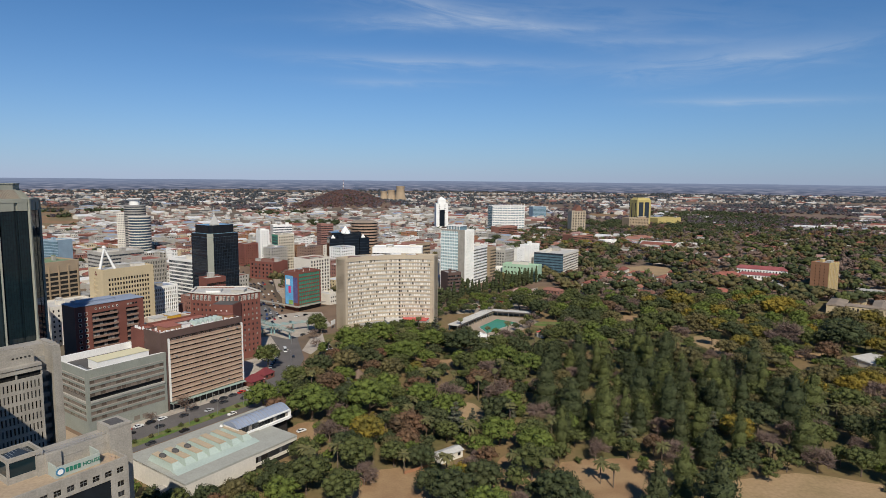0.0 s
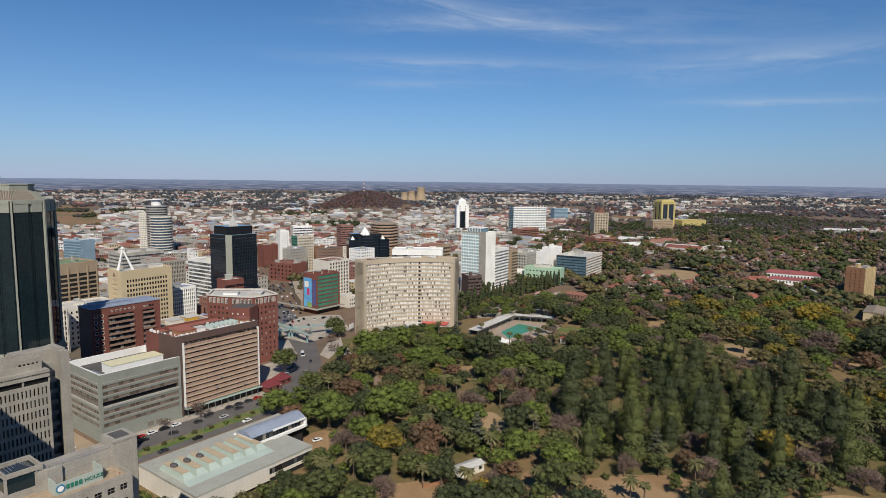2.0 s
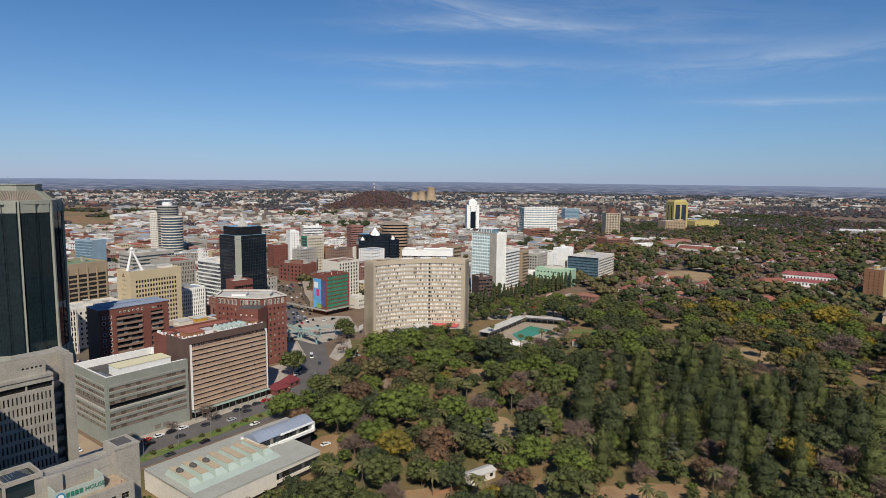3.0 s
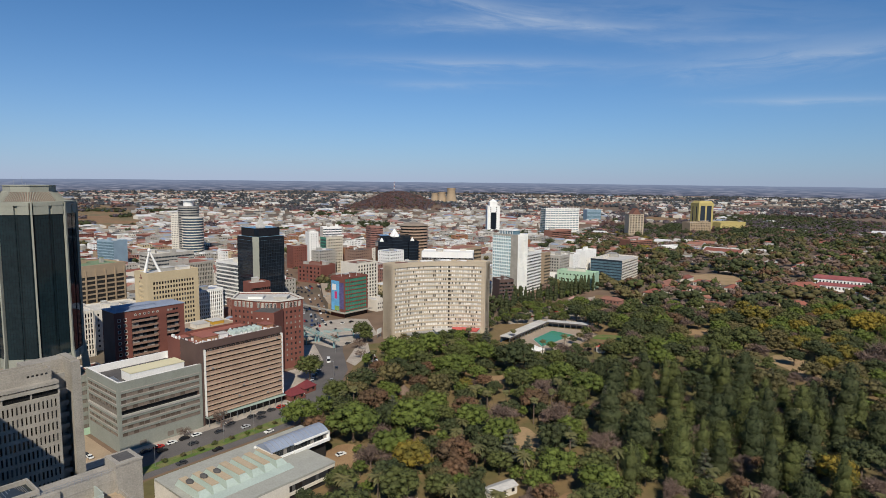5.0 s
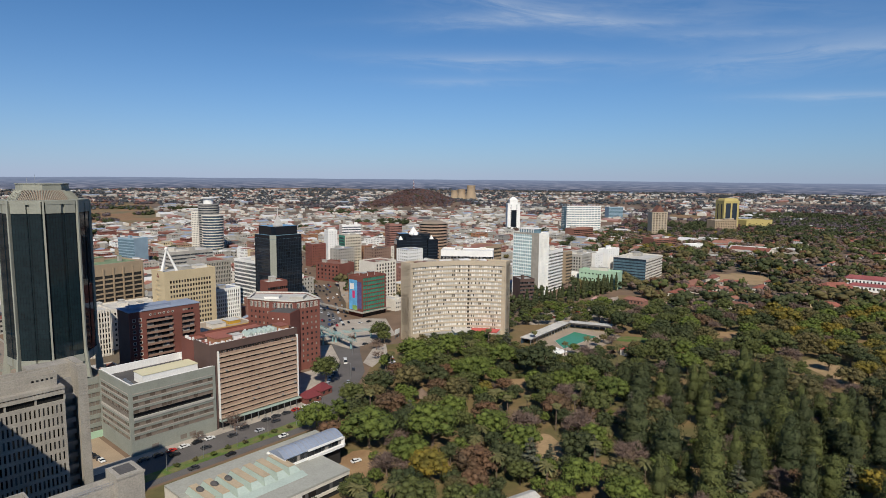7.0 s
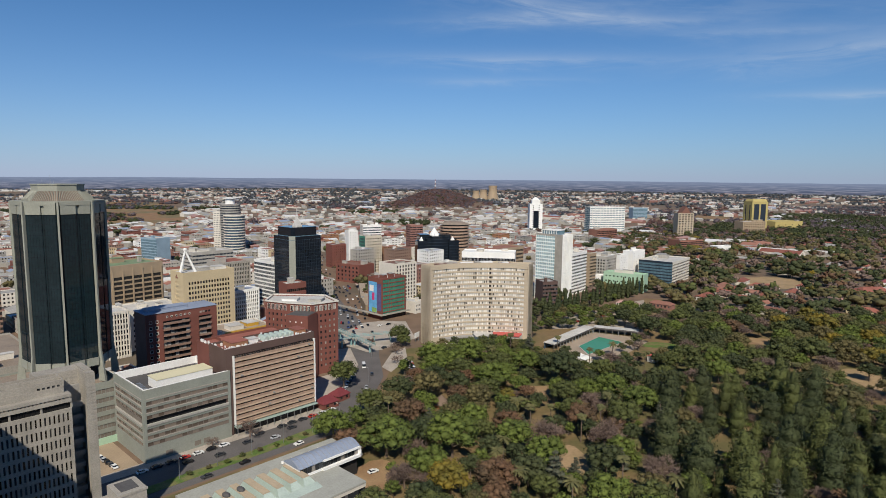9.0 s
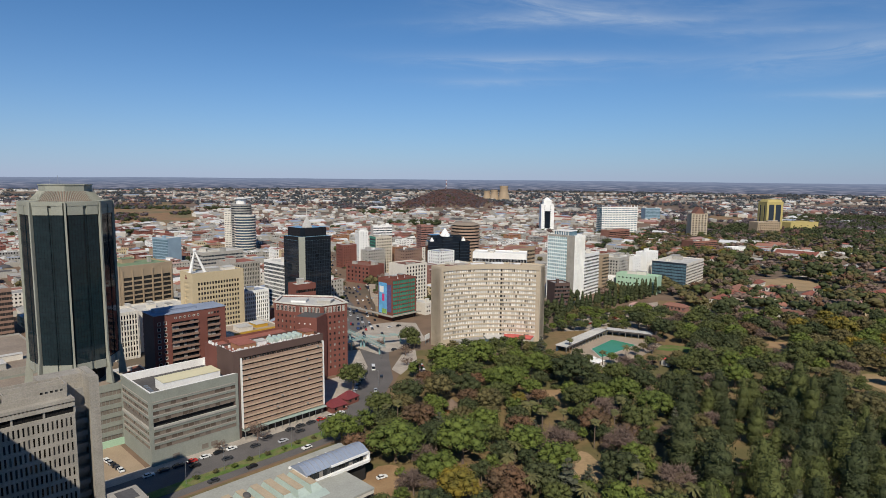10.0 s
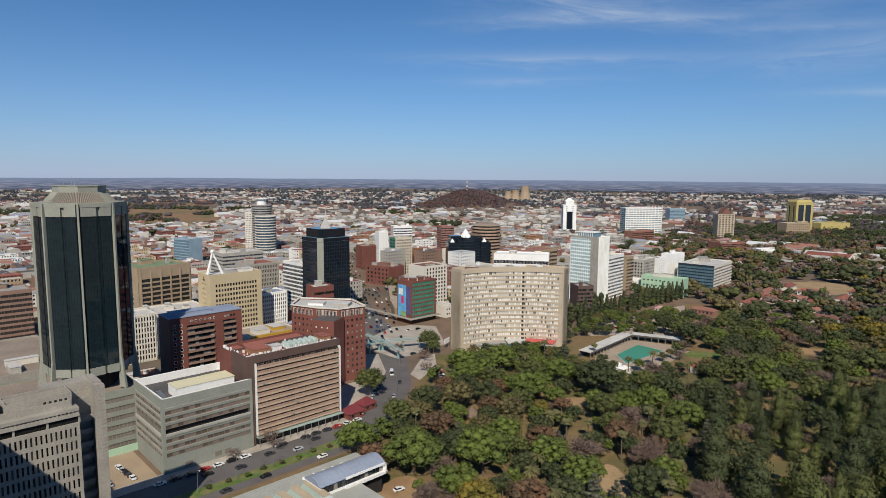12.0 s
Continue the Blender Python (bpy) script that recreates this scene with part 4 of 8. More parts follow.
def louvre_office():
    """The concrete block next to the sign building: tall slit windows, a shaded stair recess and a blank shear wall."""
    H, K, Z0 = 41.0, 0.779, -32.7
    cx, cy = -114.4, 200.0
    W = 46.0
    x, y = cx - W * K * C51, cy - W * K * S51
    b = thing("office_building", x, y, 51, "pale concrete office block with slit windows and blank stair tower", "office building")
    mid(x, y, 51, W * K, 22 * K)
    D = 22
    # near-black core paints the unlit rooms behind the slits
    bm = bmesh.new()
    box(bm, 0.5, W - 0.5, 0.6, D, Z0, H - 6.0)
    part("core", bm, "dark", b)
    grid_wall(b, pose(0, 0, 0), W, Z0, H - 8.5, 32, 14, 0.62, 3.1, "concrete_pale", "pane_dark", t=0.6, mx=0.6, base=1.0, head=0.8)
    bm = bmesh.new()
    box(bm, 0, W, 0.6, 0.9, H - 8.5, H - 6.2)
    part("loggia_glass", bm, "glass_black", b)
    bm = bmesh.new()
    for i in range(6):
        box(bm, W * i / 5 - 0.3, W * i / 5 + 0.3, 0.05, 0.6, H - 8.5, H - 6.2)
    box(bm, 0, W, -0.4, 1.5, H - 6.2, H - 4.9)
    part("loggia_frame", bm, "concrete_pale", b)
    bm = bmesh.new()
    box(bm, 0.2, 0.75, -0.2, 2.0, H - 4.9, H - 4.3)
    me = to_mesh("pergola_beam", bm, "concrete_pale")
    for i in range(40):
        part("pergola_beam", me, "concrete_pale", b, at=pose(W * i / 40, 0, 0))
    # added near-black sheet paints the shade behind the open pergola
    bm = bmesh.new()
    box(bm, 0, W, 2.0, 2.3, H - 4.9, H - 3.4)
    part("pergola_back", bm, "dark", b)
    bm = bmesh.new()
    box(bm, 0, W, -0.5, 0.3, H - 4.3, H - 3.2)
    box(bm, 0, W, 0.3, D, H - 3.6, H - 3.2)
    box(bm, 0, W - 1.5, 2.5, 2.9, H - 3.2, H - 0.9)
    box(bm, 0, W - 1.5, 7.0, 7.4, H - 3.2, H + 2.0)
    part("roof_terrace", bm, "concrete_pale", b)
    for x0, x1, y1, h in ((W - 20, W - 1.2, 13, 1.4), (W - 41, W - 22, 14, 2.6)):
        bm = bmesh.new()
        for q in ((x0, x1, 3.0, 3.5), (x0, x1, y1 - 0.5, y1), (x0, x0 + 0.5, 3.5, y1 - 0.5), (x1 - 0.5, x1, 3.5, y1 - 0.5)):
            box(bm, *q, H - 3.2, H + h)
        part("roof_enclosure", bm, "concrete_pale", b, "open-topped concrete plant enclosure")
        bm = bmesh.new()
        for i in range(5):
            box(bm, x1 - 2.2 - 1.5 * i, x1 - 1.4 - 1.5 * i, 2.93, 2.996, H - 1.6, H - 0.2)
        part("slit_window", bm, "pane_dark", b)["kind"] = "stuff"
        bm = bmesh.new()
        box(bm, x0 + 2, x1 - 3, 5.5, 9.5, H - 3.2, H - 0.6)
        part("plant_unit", bm, "white", b)
        bm = bmesh.new()
        box(bm, x0 + 0.5, x1 - 0.5, 6.5, 7.0, H - 0.4, H + 0.1)
        box(bm, x0 + 5.5, x0 + 6.0, 3.5, y1 - 0.5, H - 0.4, H + 0.1)
        part("roof_beam", bm, "concrete_pale", b)
    # recess with curved balconies, then the shear wall
    bm = bmesh.new()
    box(bm, W - 0.5, W + 6.5, 11.0, D, Z0, H - 4)
    part("stair_recess", bm, "concrete_grey", b)
    for k in range(14):
        bm = bmesh.new()
        box(bm, W - 0.4, W + 5.8, 8.2, 11.0, Z0 + 1.5 + 4.65 * k, Z0 + 3.3 + 4.65 * k)
        part("recess_balcony", bm, "concrete_grey", b)
    bm = bmesh.new()
    box(bm, W + 5.88, W + 8.92, 3.58, D - 3.08, Z0, H + 1.7)
    box(bm, W + 6.2, W + 8.6, 6, D - 5, H + 1.7, H + 2.4)
    nc = int((H + 1.8 - Z0) / 1.25)
    for k in range(nc):
        box(bm, W + 5.8, W + 9.0, 3.5, D - 3, Z0 + 1.25 * k, Z0 + 1.25 * k + 1.14)
    part("shear_wall", bm, "concrete_pale", b)["kind"] = "stuff"
    bm = bmesh.new()
    box(bm, W - 7.92, W + 5.92, 12.08, D - 3.08, Z0, H + 1.5)
    for k in range(nc):
        box(bm, W - 8, W + 6.0, 12.0, D - 3, Z0 + 1.25 * k, Z0 + 1.25 * k + 1.14)
    part("stair_tower", bm, "concrete_pale", b)["kind"] = "stuff"
    shrink(b, K, -Z0 * K)


louvre_office()


def neighbour_tower():
    """The office tower down the avenue whose shadow lies over the slit-windowed block."""
    W, D, H = 25.0, 44.0, 84.0
    x, y = uv(-108.2, 104)
    b = tower("office_tower", x, y, 51, W, D, H, {k: ("band", dict(nz=22, share=0.45, wall="concrete", glass="pane_dark")) for k in ("front", "left", "right", "back")},
              "tall grey concrete office tower with ribbon windows", roof="roof_grey", category="office tower")
    mid(x, y, 51, W, D)


neighbour_tower()


def gold_hall():
    """A low hall with a yellow-gold parapet over a row of white columns."""
    W, D, H = 33.0, 26.0, 19.0
    x, y = uv(86, -100)
    b = tower("hall_building", x, y, 51, W, D, H, {k: ("plain", dict(wall="white_warm")) for k in ("front", "left", "right", "back")},
              "low white hall with yellow-gold parapet and column row", roof="roof_tan_low", parapet=0.6, category="building")
    mid(x, y, 51, W, D)
    bm = bmesh.new()
    box(bm, -0.7, W + 0.7, -1.9, -0.35, H - 2.0, H + 0.9)
    part("gold_parapet", bm, "gold_sheet", b, "yellow-gold metal parapet")
    # dark sheet behind the columns paints the shade under the parapet
    bm = bmesh.new()
    box(bm, 0.2, W - 0.2, -0.3, -0.02, 1.0, H - 2.2)
    part("shade_panel", bm, "pane_dark", b)
    bm = bmesh.new()
    box(bm, 0, 0.8, -1.5, -0.32, 0, H - 2.0)
    col = to_mesh("column", bm, "white")
    for i in range(14):
        part("column", col, "white", b, at=pose((W - 0.8) * i / 13, 0, 0))
    roof_box(b, 6, 15, 6, 14, H - 1, H + 2, "white_warm", "roof_light")
    roof_box(b, 19, 27, 9, 18, H - 1, H + 1.4, "gold_sheet", "roof_light")


M["gold_sheet"] = mat("yellow_gold_sheet", (0.46, 0.27, 0.035), rough=0.5, var=0.15, streaks=0.3)
M["roof_tan_low"] = mat("sandy_flat_roof", (0.34, 0.27, 0.20), var=0.2)
gold_hall()


def sign_office():
    """The stone-clad office in the foreground with a roof terrace, glass lantern and lettering."""
    H, K, Z0 = 32.0, 0.858, -19.0
    cx, cy = -68.6, 154.0          # front right corner
    W, D = 40.0, 22.0
    x, y = cx - W * K * C51, cy - W * K * S51
    b = thing("office_building", x, y, 51, "stone-clad office block with roof terrace and green lettered sign", "office building")
    mid(x, y, 51, W * K, D * K)
    # near-black core: shade behind the windows put into the colour
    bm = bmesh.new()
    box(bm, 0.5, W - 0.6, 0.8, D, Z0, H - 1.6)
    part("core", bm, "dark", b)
    bm = bmesh.new()
    box(bm, 0.4, W - 0.4, 0.4, D - 0.2, H - 1.6, H - 1.2)
    part("terrace", bm, mat("terrace_screed", (0.36, 0.275, 0.19), var=0.2, s1=0.4), b)
    # punched square windows along the top, a big glazed bay below
    bm = bmesh.new()
    z0, z1 = H - 4.2, H - 2.4
    box(bm, 0, W, 0, 0.8, H - 2.4, H)
    box(bm, 0, W, 0, 0.8, H - 5.2, z0)
    xs = [W - 3.4 - 3.4 * i for i in range(11)]
    xa = W
    for xx in xs:
        box(bm, xx + 2.0, xa, 0.002, 0.8, z0, z1)
        xa = xx
    box(bm, 0, xa, 0.002, 0.8, z0, z1)
    box(bm, W - 5.2, W - 3.4, 0, 0.8, Z0, H - 5.2)
    box(bm, W - 1.4, W, 0, 0.8, Z0, H - 5.2)
    for k in range(14):
        box(bm, W - 3.4, W - 1.4, 0.002, 0.8, H - 5.2 - 3.2 * (k + 1) + 1.8, H - 5.2 - 3.2 * k)
    part("wall", bm, "concrete_pale", b)
    for xx in xs:
        bm = bmesh.new()
        box(bm, xx, xx + 2.0, 0.45, 0.5, z0, z1, 0)
        box(bm, xx + 0.94, xx + 1.06, 0.4, 0.5, z0, z1, 1)
        box(bm, xx, xx + 2.0, 0.4, 0.5, z0 + 0.85, z0 + 0.95, 1)
        part("window", bm, ("pane_dark", "metal"), b)
    for k in range(14):
        bm = bmesh.new()
        zz = H - 5.2 - 3.2 * (k + 1)
        box(bm, W - 3.4, W - 1.4, 0.45, 0.5, zz, zz + 1.8, 0)
        box(bm, W - 2.46, W - 2.34, 0.4, 0.5, zz, zz + 1.8, 1)
        part("window", bm, ("pane_dark", "metal"), b)
    bm = bmesh.new()
    box(bm, 0, W - 5.2, 0.3, 0.5, Z0, H - 5.2)
    part("glazed_bay", bm, "glass_black", b)
    for s, L, at in (("right", D, pose(W, 0.8, 0, 0, 0, 90)), ("left", D, pose(0, D, 0, 0, 0, -90))):
        plain_wall(b, at, L - 0.8, Z0, H, "concrete_pale", 0.5)
    plain_wall(b, pose(W, D, 0, 0, 0, 180), W, Z0, H, "concrete_pale", 0.5)
    # upper storey behind the terrace
    bm = bmesh.new()
    box(bm, W - 20, W - 0.9, 10.0, 16, H - 1.2, H + 4.4)
    box(bm, W - 20, W - 0.9, 9.9, 10.0, H + 2.2, H + 2.4)
    part("upper_storey", bm, "concrete_pale", b)
    bm = bmesh.new()
    for i in range(12):
        tube(bm, (W - 20 + 1.6 * i, 10.3, H + 4.4), (W - 20 + 1.6 * i, 10.3, H + 5.5), 0.05, n=5)
    tube(bm, (W - 20, 10.3, H + 5.5), (W - 1, 10.3, H + 5.5), 0.06, n=5)
    tube(bm, (W - 20, 10.3, H + 5.0), (W - 1, 10.3, H + 5.0), 0.05, n=5)
    part("railing", bm, "metal", b)
    bm = bmesh.new()
    box(bm, W - 0.9, W + 5.7, 8.3, 16, Z0, H + 7.0)
    box(bm, W - 1.3, W + 5.9, 8.1, 8.3, H + 6.4, H + 7.0)
    part("lift_tower", bm, "concrete_pale", b)
    bm = bmesh.new()
    box(bm, W + 0.3, W + 4.4, 9.6, 14.8, H + 7.0, H + 7.1)
    part("tower_roof", bm, "roof_dark", b)
    # sign panel, an oval emblem and lettering
    bm = bmesh.new()
    box(bm, W - 17.8, W - 5.8, 4.5, 4.9, H - 1.2, H + 2.0)
    box(bm, W - 17.8, W - 17.4, 4.9, 9.9, H - 1.2, H + 2.4)
    box(bm, W - 6.2, W - 5.8, 4.9, 9.9, H - 1.2, H + 2.6)
    part("sign_panel", bm, mat("sign_panel_grey", (0.36, 0.395, 0.35), var=0.08), b, "pale grey-green sign panel")
    bm = bmesh.new()
    tube(bm, (W - 16.6, 4.35, H + 0.5), (W - 16.6, 4.52, H + 0.5), 1.15, n=20)
    part("emblem", bm, mat("emblem_blue", (0.05, 0.18, 0.30), var=0.1), b, "round blue emblem")
    bm = bmesh.new()
    tube(bm, (W - 16.6, 4.3, H + 0.5), (W - 16.6, 4.37, H + 0.5), 0.75, n=20)
    part("emblem_disc", bm, "white", b)
    bm = bmesh.new()
    for i in range(4):
        box(bm, W - 15.2 + i * 1.05, W - 14.45 + i * 1.05, 4.3, 4.5, H - 0.1, H + 1.1)
    part("sign_bars", bm, "sign_green", b, "green bars standing for a name")
    cu = bpy.data.curves.new("sign_text", "FONT")
    cu.body, cu.size, cu.extrude = "HOUSE", 1.55, 0.06
    ob = new("sign_text", cu)
    dg = bpy.context.evaluated_depsgraph_get()
    me = bpy.data.meshes.new_from_object(ob.evaluated_get(dg))
    bpy.data.objects.remove(ob)
    me.materials.clear()
    me.materials.append(M["sign_green"])
    part("lettering", me, "sign_green", b, "green raised letters HOUSE", at=pose(W - 10.7, 4.4, H - 0.05, 90, 0, 0))
    # glass lantern
    x0, x1, y0, y1 = W - 27, W - 18, 11, 20
    bm = bmesh.new()
    box(bm, x0, x1, y0, y1, H - 1.2, H + 0.6)
    for xx in (x0, x1 - 0.6):
        for yy in (y0, y1 - 0.6):
            box(bm, xx, xx + 0.6, yy, yy + 0.6, H + 0.6, H + 4.8)
    for q in ((x0, x1, y0, y0 + 0.6), (x0, x1, y1 - 0.6, y1), (x0, x0 + 0.6, y0 + 0.6, y1 - 0.6), (x1 - 0.6, x1, y0 + 0.6, y1 - 0.6)):
        box(bm, *q, H + 4.8, H + 6.0)
    part("lantern_frame", bm, "concrete_pale", b)
    bm = bmesh.new()
    box(bm, x0 + 0.3, x1 - 0.3, y0 + 0.3, y1 - 0.3, H + 0.6, H + 4.8)
    part("lantern_glass", bm, "glass", b)
    bm = bmesh.new()
    bmesh.ops.create_cone(bm, segments=4, radius1=4.2, radius2=0, depth=1.8, cap_ends=True, matrix=pose((x0 + x1) / 2, (y0 + y1) / 2, H + 5.7, 0, 0, 45))
    part("skylight", bm, "glass_blue_dark", b)
    for k in range(5):
        bm = bmesh.new()
        for q in (-1, 1):
            tube(bm, ((x0 + x1) / 2 + q * (3 - 0.6 * k), (y0 + y1) / 2 - (3 - 0.6 * k), H + 4.9 + 0.36 * k), ((x0 + x1) / 2 + q * (3 - 0.6 * k), (y0 + y1) / 2 + (3 - 0.6 * k), H + 4.9 + 0.36 * k), 0.06, n=4)
        part("skylight_bar", bm, "metal", b)
    bm = bmesh.new()
    box(bm, W - 18, W - 14.2, 9, 15, H - 1.2, H + 4.6)
    part("stair_house", bm, "concrete_pale", b)
    for xx, yy, mm in ((W - 12, 6, "glass_blue"), (W - 9.8, 7, "band_brown"), (W - 14, 6.5, "tan"), (W - 3, 4, "tan"), (W - 8, 5, "white")):
        bm = bmesh.new()
        box(bm, xx, xx + 1.3, yy, yy + 0.9, H - 1.2, H - 0.4)
        box(bm, xx, xx + 0.15, yy, yy + 0.9, H - 0.4, H + 0.3)
        part("terrace_seat", bm, mm, b)
    shrink(b, K, -Z0 * K)


sign_office()


def library():
    """Low public building with a toothed glass roof and a vaulted upper block."""
    ox, oy = uv(-8, 88)
    b = thing("library_building", ox, oy, 51, "low white building with toothed pale green skylights and vaulted block", "public building")
    # frame here: x along the avenue, y from the park towards the avenue
    mid(*uv(-8, 84), 51, 56, 40)
    bm = bmesh.new()
    box(bm, 1.0, 50, 4, 40, 0, 7.2)
    box(bm, 50, 62, 22, 40, 0, 7.2)
    part("core", bm, "dark", b)
    bm = bmesh.new()
    box(bm, 0, 51, 3, 41, 7.2, 7.9)
    box(bm, 51, 64, 21, 41, 7.2, 7.9)
    part("roof", bm, mat("pale_green_flat_roof", (0.34, 0.34, 0.30), var=0.15, s1=0.2), b)
    bm = bmesh.new()
    box(bm, 0, 0.6, 3, 41, 0, 7.6)
    box(bm, 0.6, 30, 3, 3.6, 1.5, 7.2)
    box(bm, 0.6, 51, 3.2, 3.8, 5.9, 7.2)
    box(bm, 30, 51, 3.2, 3.8, 2.2, 3.4)
    box(bm, 50.4, 51, 3.8, 21, 5.9, 7.2)
    box(bm, 0.6, 63, 40.4, 41, 0, 7.2)
    part("wall", bm, "white_warm", b)
    for i in range(14):
        bm = bmesh.new()
        box(bm, 30 + 1.5 * i + 0.1, 31.4 + 1.5 * i, 3.5, 3.6, 3.4, 5.9)
        part("window", bm, "pane_dark", b)
    bm = bmesh.new()
    box(bm, 30, 50.6, 5, 5.4, 0, 2.2)
    part("ground_floor_glass", bm, "glass_black", b)
    # toothed skylights, seven sloping pale green glass ribs with tan lids
    for k in range(7):
        x = 2.5 + 5.1 * k
        bm = bmesh.new()
        v = [bm.verts.new(p) for p in ((x, 14, 7.9), (x + 4.9, 14, 7.9), (x + 4.9, 31, 7.9), (x, 31, 7.9), (x + 0.5, 16, 10.6), (x + 3.0, 16, 10.6), (x + 3.0, 29, 10.6), (x + 0.5, 29, 10.6))]
        for q in ((0, 1, 5, 4), (1, 2, 6, 5), (2, 3, 7, 6), (3, 0, 4, 7), (4, 5, 6, 7)):
            bm.faces.new([v[i] for i in q])
        part("skylight", bm, "trim_green", b, "pale green glass rooflight")
        bm = bmesh.new()
        box(bm, x + 0.4, x + 3.1, 15.9, 29.1, 10.6, 10.78)
        part("skylight_lid", bm, mat("tan_skylight_lid", (0.44, 0.35, 0.24), var=0.15), b)
        if k < 3:
            bm = bmesh.new()
            ring = [(x + 1.75 + 1.15 * math.cos(q * math.pi / 6), 23.8 + 1.75 * math.sin(q * math.pi / 6)) for q in range(12)]
            prism(bm, ring, 10.78, 11.25)
            prism(bm, ring, 11.25, 11.75, top=[(x + 1.75 + 0.6 * math.cos(q * math.pi / 6), 23.8 + 1.1 * math.sin(q * math.pi / 6)) for q in range(12)])
            part("roof_vent", bm, "roof_dark", b, "dark rounded roof vent")
    bm = bmesh.new()
    v = [bm.verts.new(p) for p in ((2, 14, 7.95), (38, 14, 7.95), (38, 10.5, 7.92), (2, 10.5, 7.92), (2, 14, 8.6), (38, 14, 8.6))]
    for q in ((3, 2, 5, 4), (0, 4, 5, 1), (0, 3, 4), (1, 5, 2)):
        bm.faces.new([v[i] for i in q])
    part("glass_apron", bm, "trim_green", b)
    # vaulted upper block
    x0, x1, y0, y1 = 35, 62, 20.5, 30
    bm = bmesh.new()
    for z0, z1 in ((7.9, 8.8), (11.2, 11.6)):
        box(bm, x0, x1, y0, y1, z0, z1)
    box(bm, x0, x0 + 0.5, y0, y1, 8.8, 11.2)
    box(bm, x1 - 0.5, x1, y0, y1, 7.2, 11.6)
    box(bm, x0, x1, y1 - 0.4, y1, 8.8, 11.2)
    box(bm, x0 + 10, x1 + 0.4, y0 - 0.8, y0, 7.6, 8.6)
    box(bm, x0 + 10, x1 + 0.4, y0 - 0.8, y0, 11.2, 11.8)
    box(bm, x1, x1 + 0.4, y0 - 0.8, y1, 7.6, 11.8)
    part("upper_block", bm, "white", b)
    for i in range(16):
        bm = bmesh.new()
        w = (x1 - x0 - 1) / 16
        box(bm, x0 + 0.5 + i * w + 0.08, x0 + 0.5 + (i + 1) * w - 0.08, y0 + 0.2, y0 + 0.3, 8.8, 11.2)
        part("window", bm, "pane", b)
    bm = bmesh.new()
    pr = [(y0 - 0.4 + (y1 - y0 + 0.8) * i / 10, 11.6 + 2.0 * math.sin(math.pi * i / 10)) for i in range(11)]
    k0 = [bm.verts.new((x0 - 0.3, y, z)) for y, z in pr]
    k1 = [bm.verts.new((x1 + 0.3, y, z)) for y, z in pr]
    for i in range(10):
        bm.faces.new((k0[i + 1], k0[i], k1[i], k1[i + 1]))
    bm.faces.new(k0)
    bm.faces.new(k1[::-1])
    part("vault_roof", bm, "roof_blue", b, "blue-grey barrel vault roof")
    bm = bmesh.new()
    for i in range(14):
        xx = x0 + 2 * i
        for j in range(10):
            tube(bm, (xx, pr[j][0], pr[j][1] + 0.05), (xx, pr[j + 1][0], pr[j + 1][1] + 0.05), 0.07, n=4)
    part("vault_ribs", bm, "roof_grey", b)
    for i in range(5):
        bm = bmesh.new()
        tube(bm, (38 + i * 4, 36, 7.9), (38 + i * 4, 36, 8.5), 0.7, 0.5, 10)
        part("roof_dome", bm, "white", b)
    bm = bmesh.new()
    box(bm, -5, 0, 10, 18, 2.8, 3.2)
    box(bm, -4.6, -0.1, 10.4, 17.6, 0, 2.8)
    part("porch", bm, "concrete", b)


library()



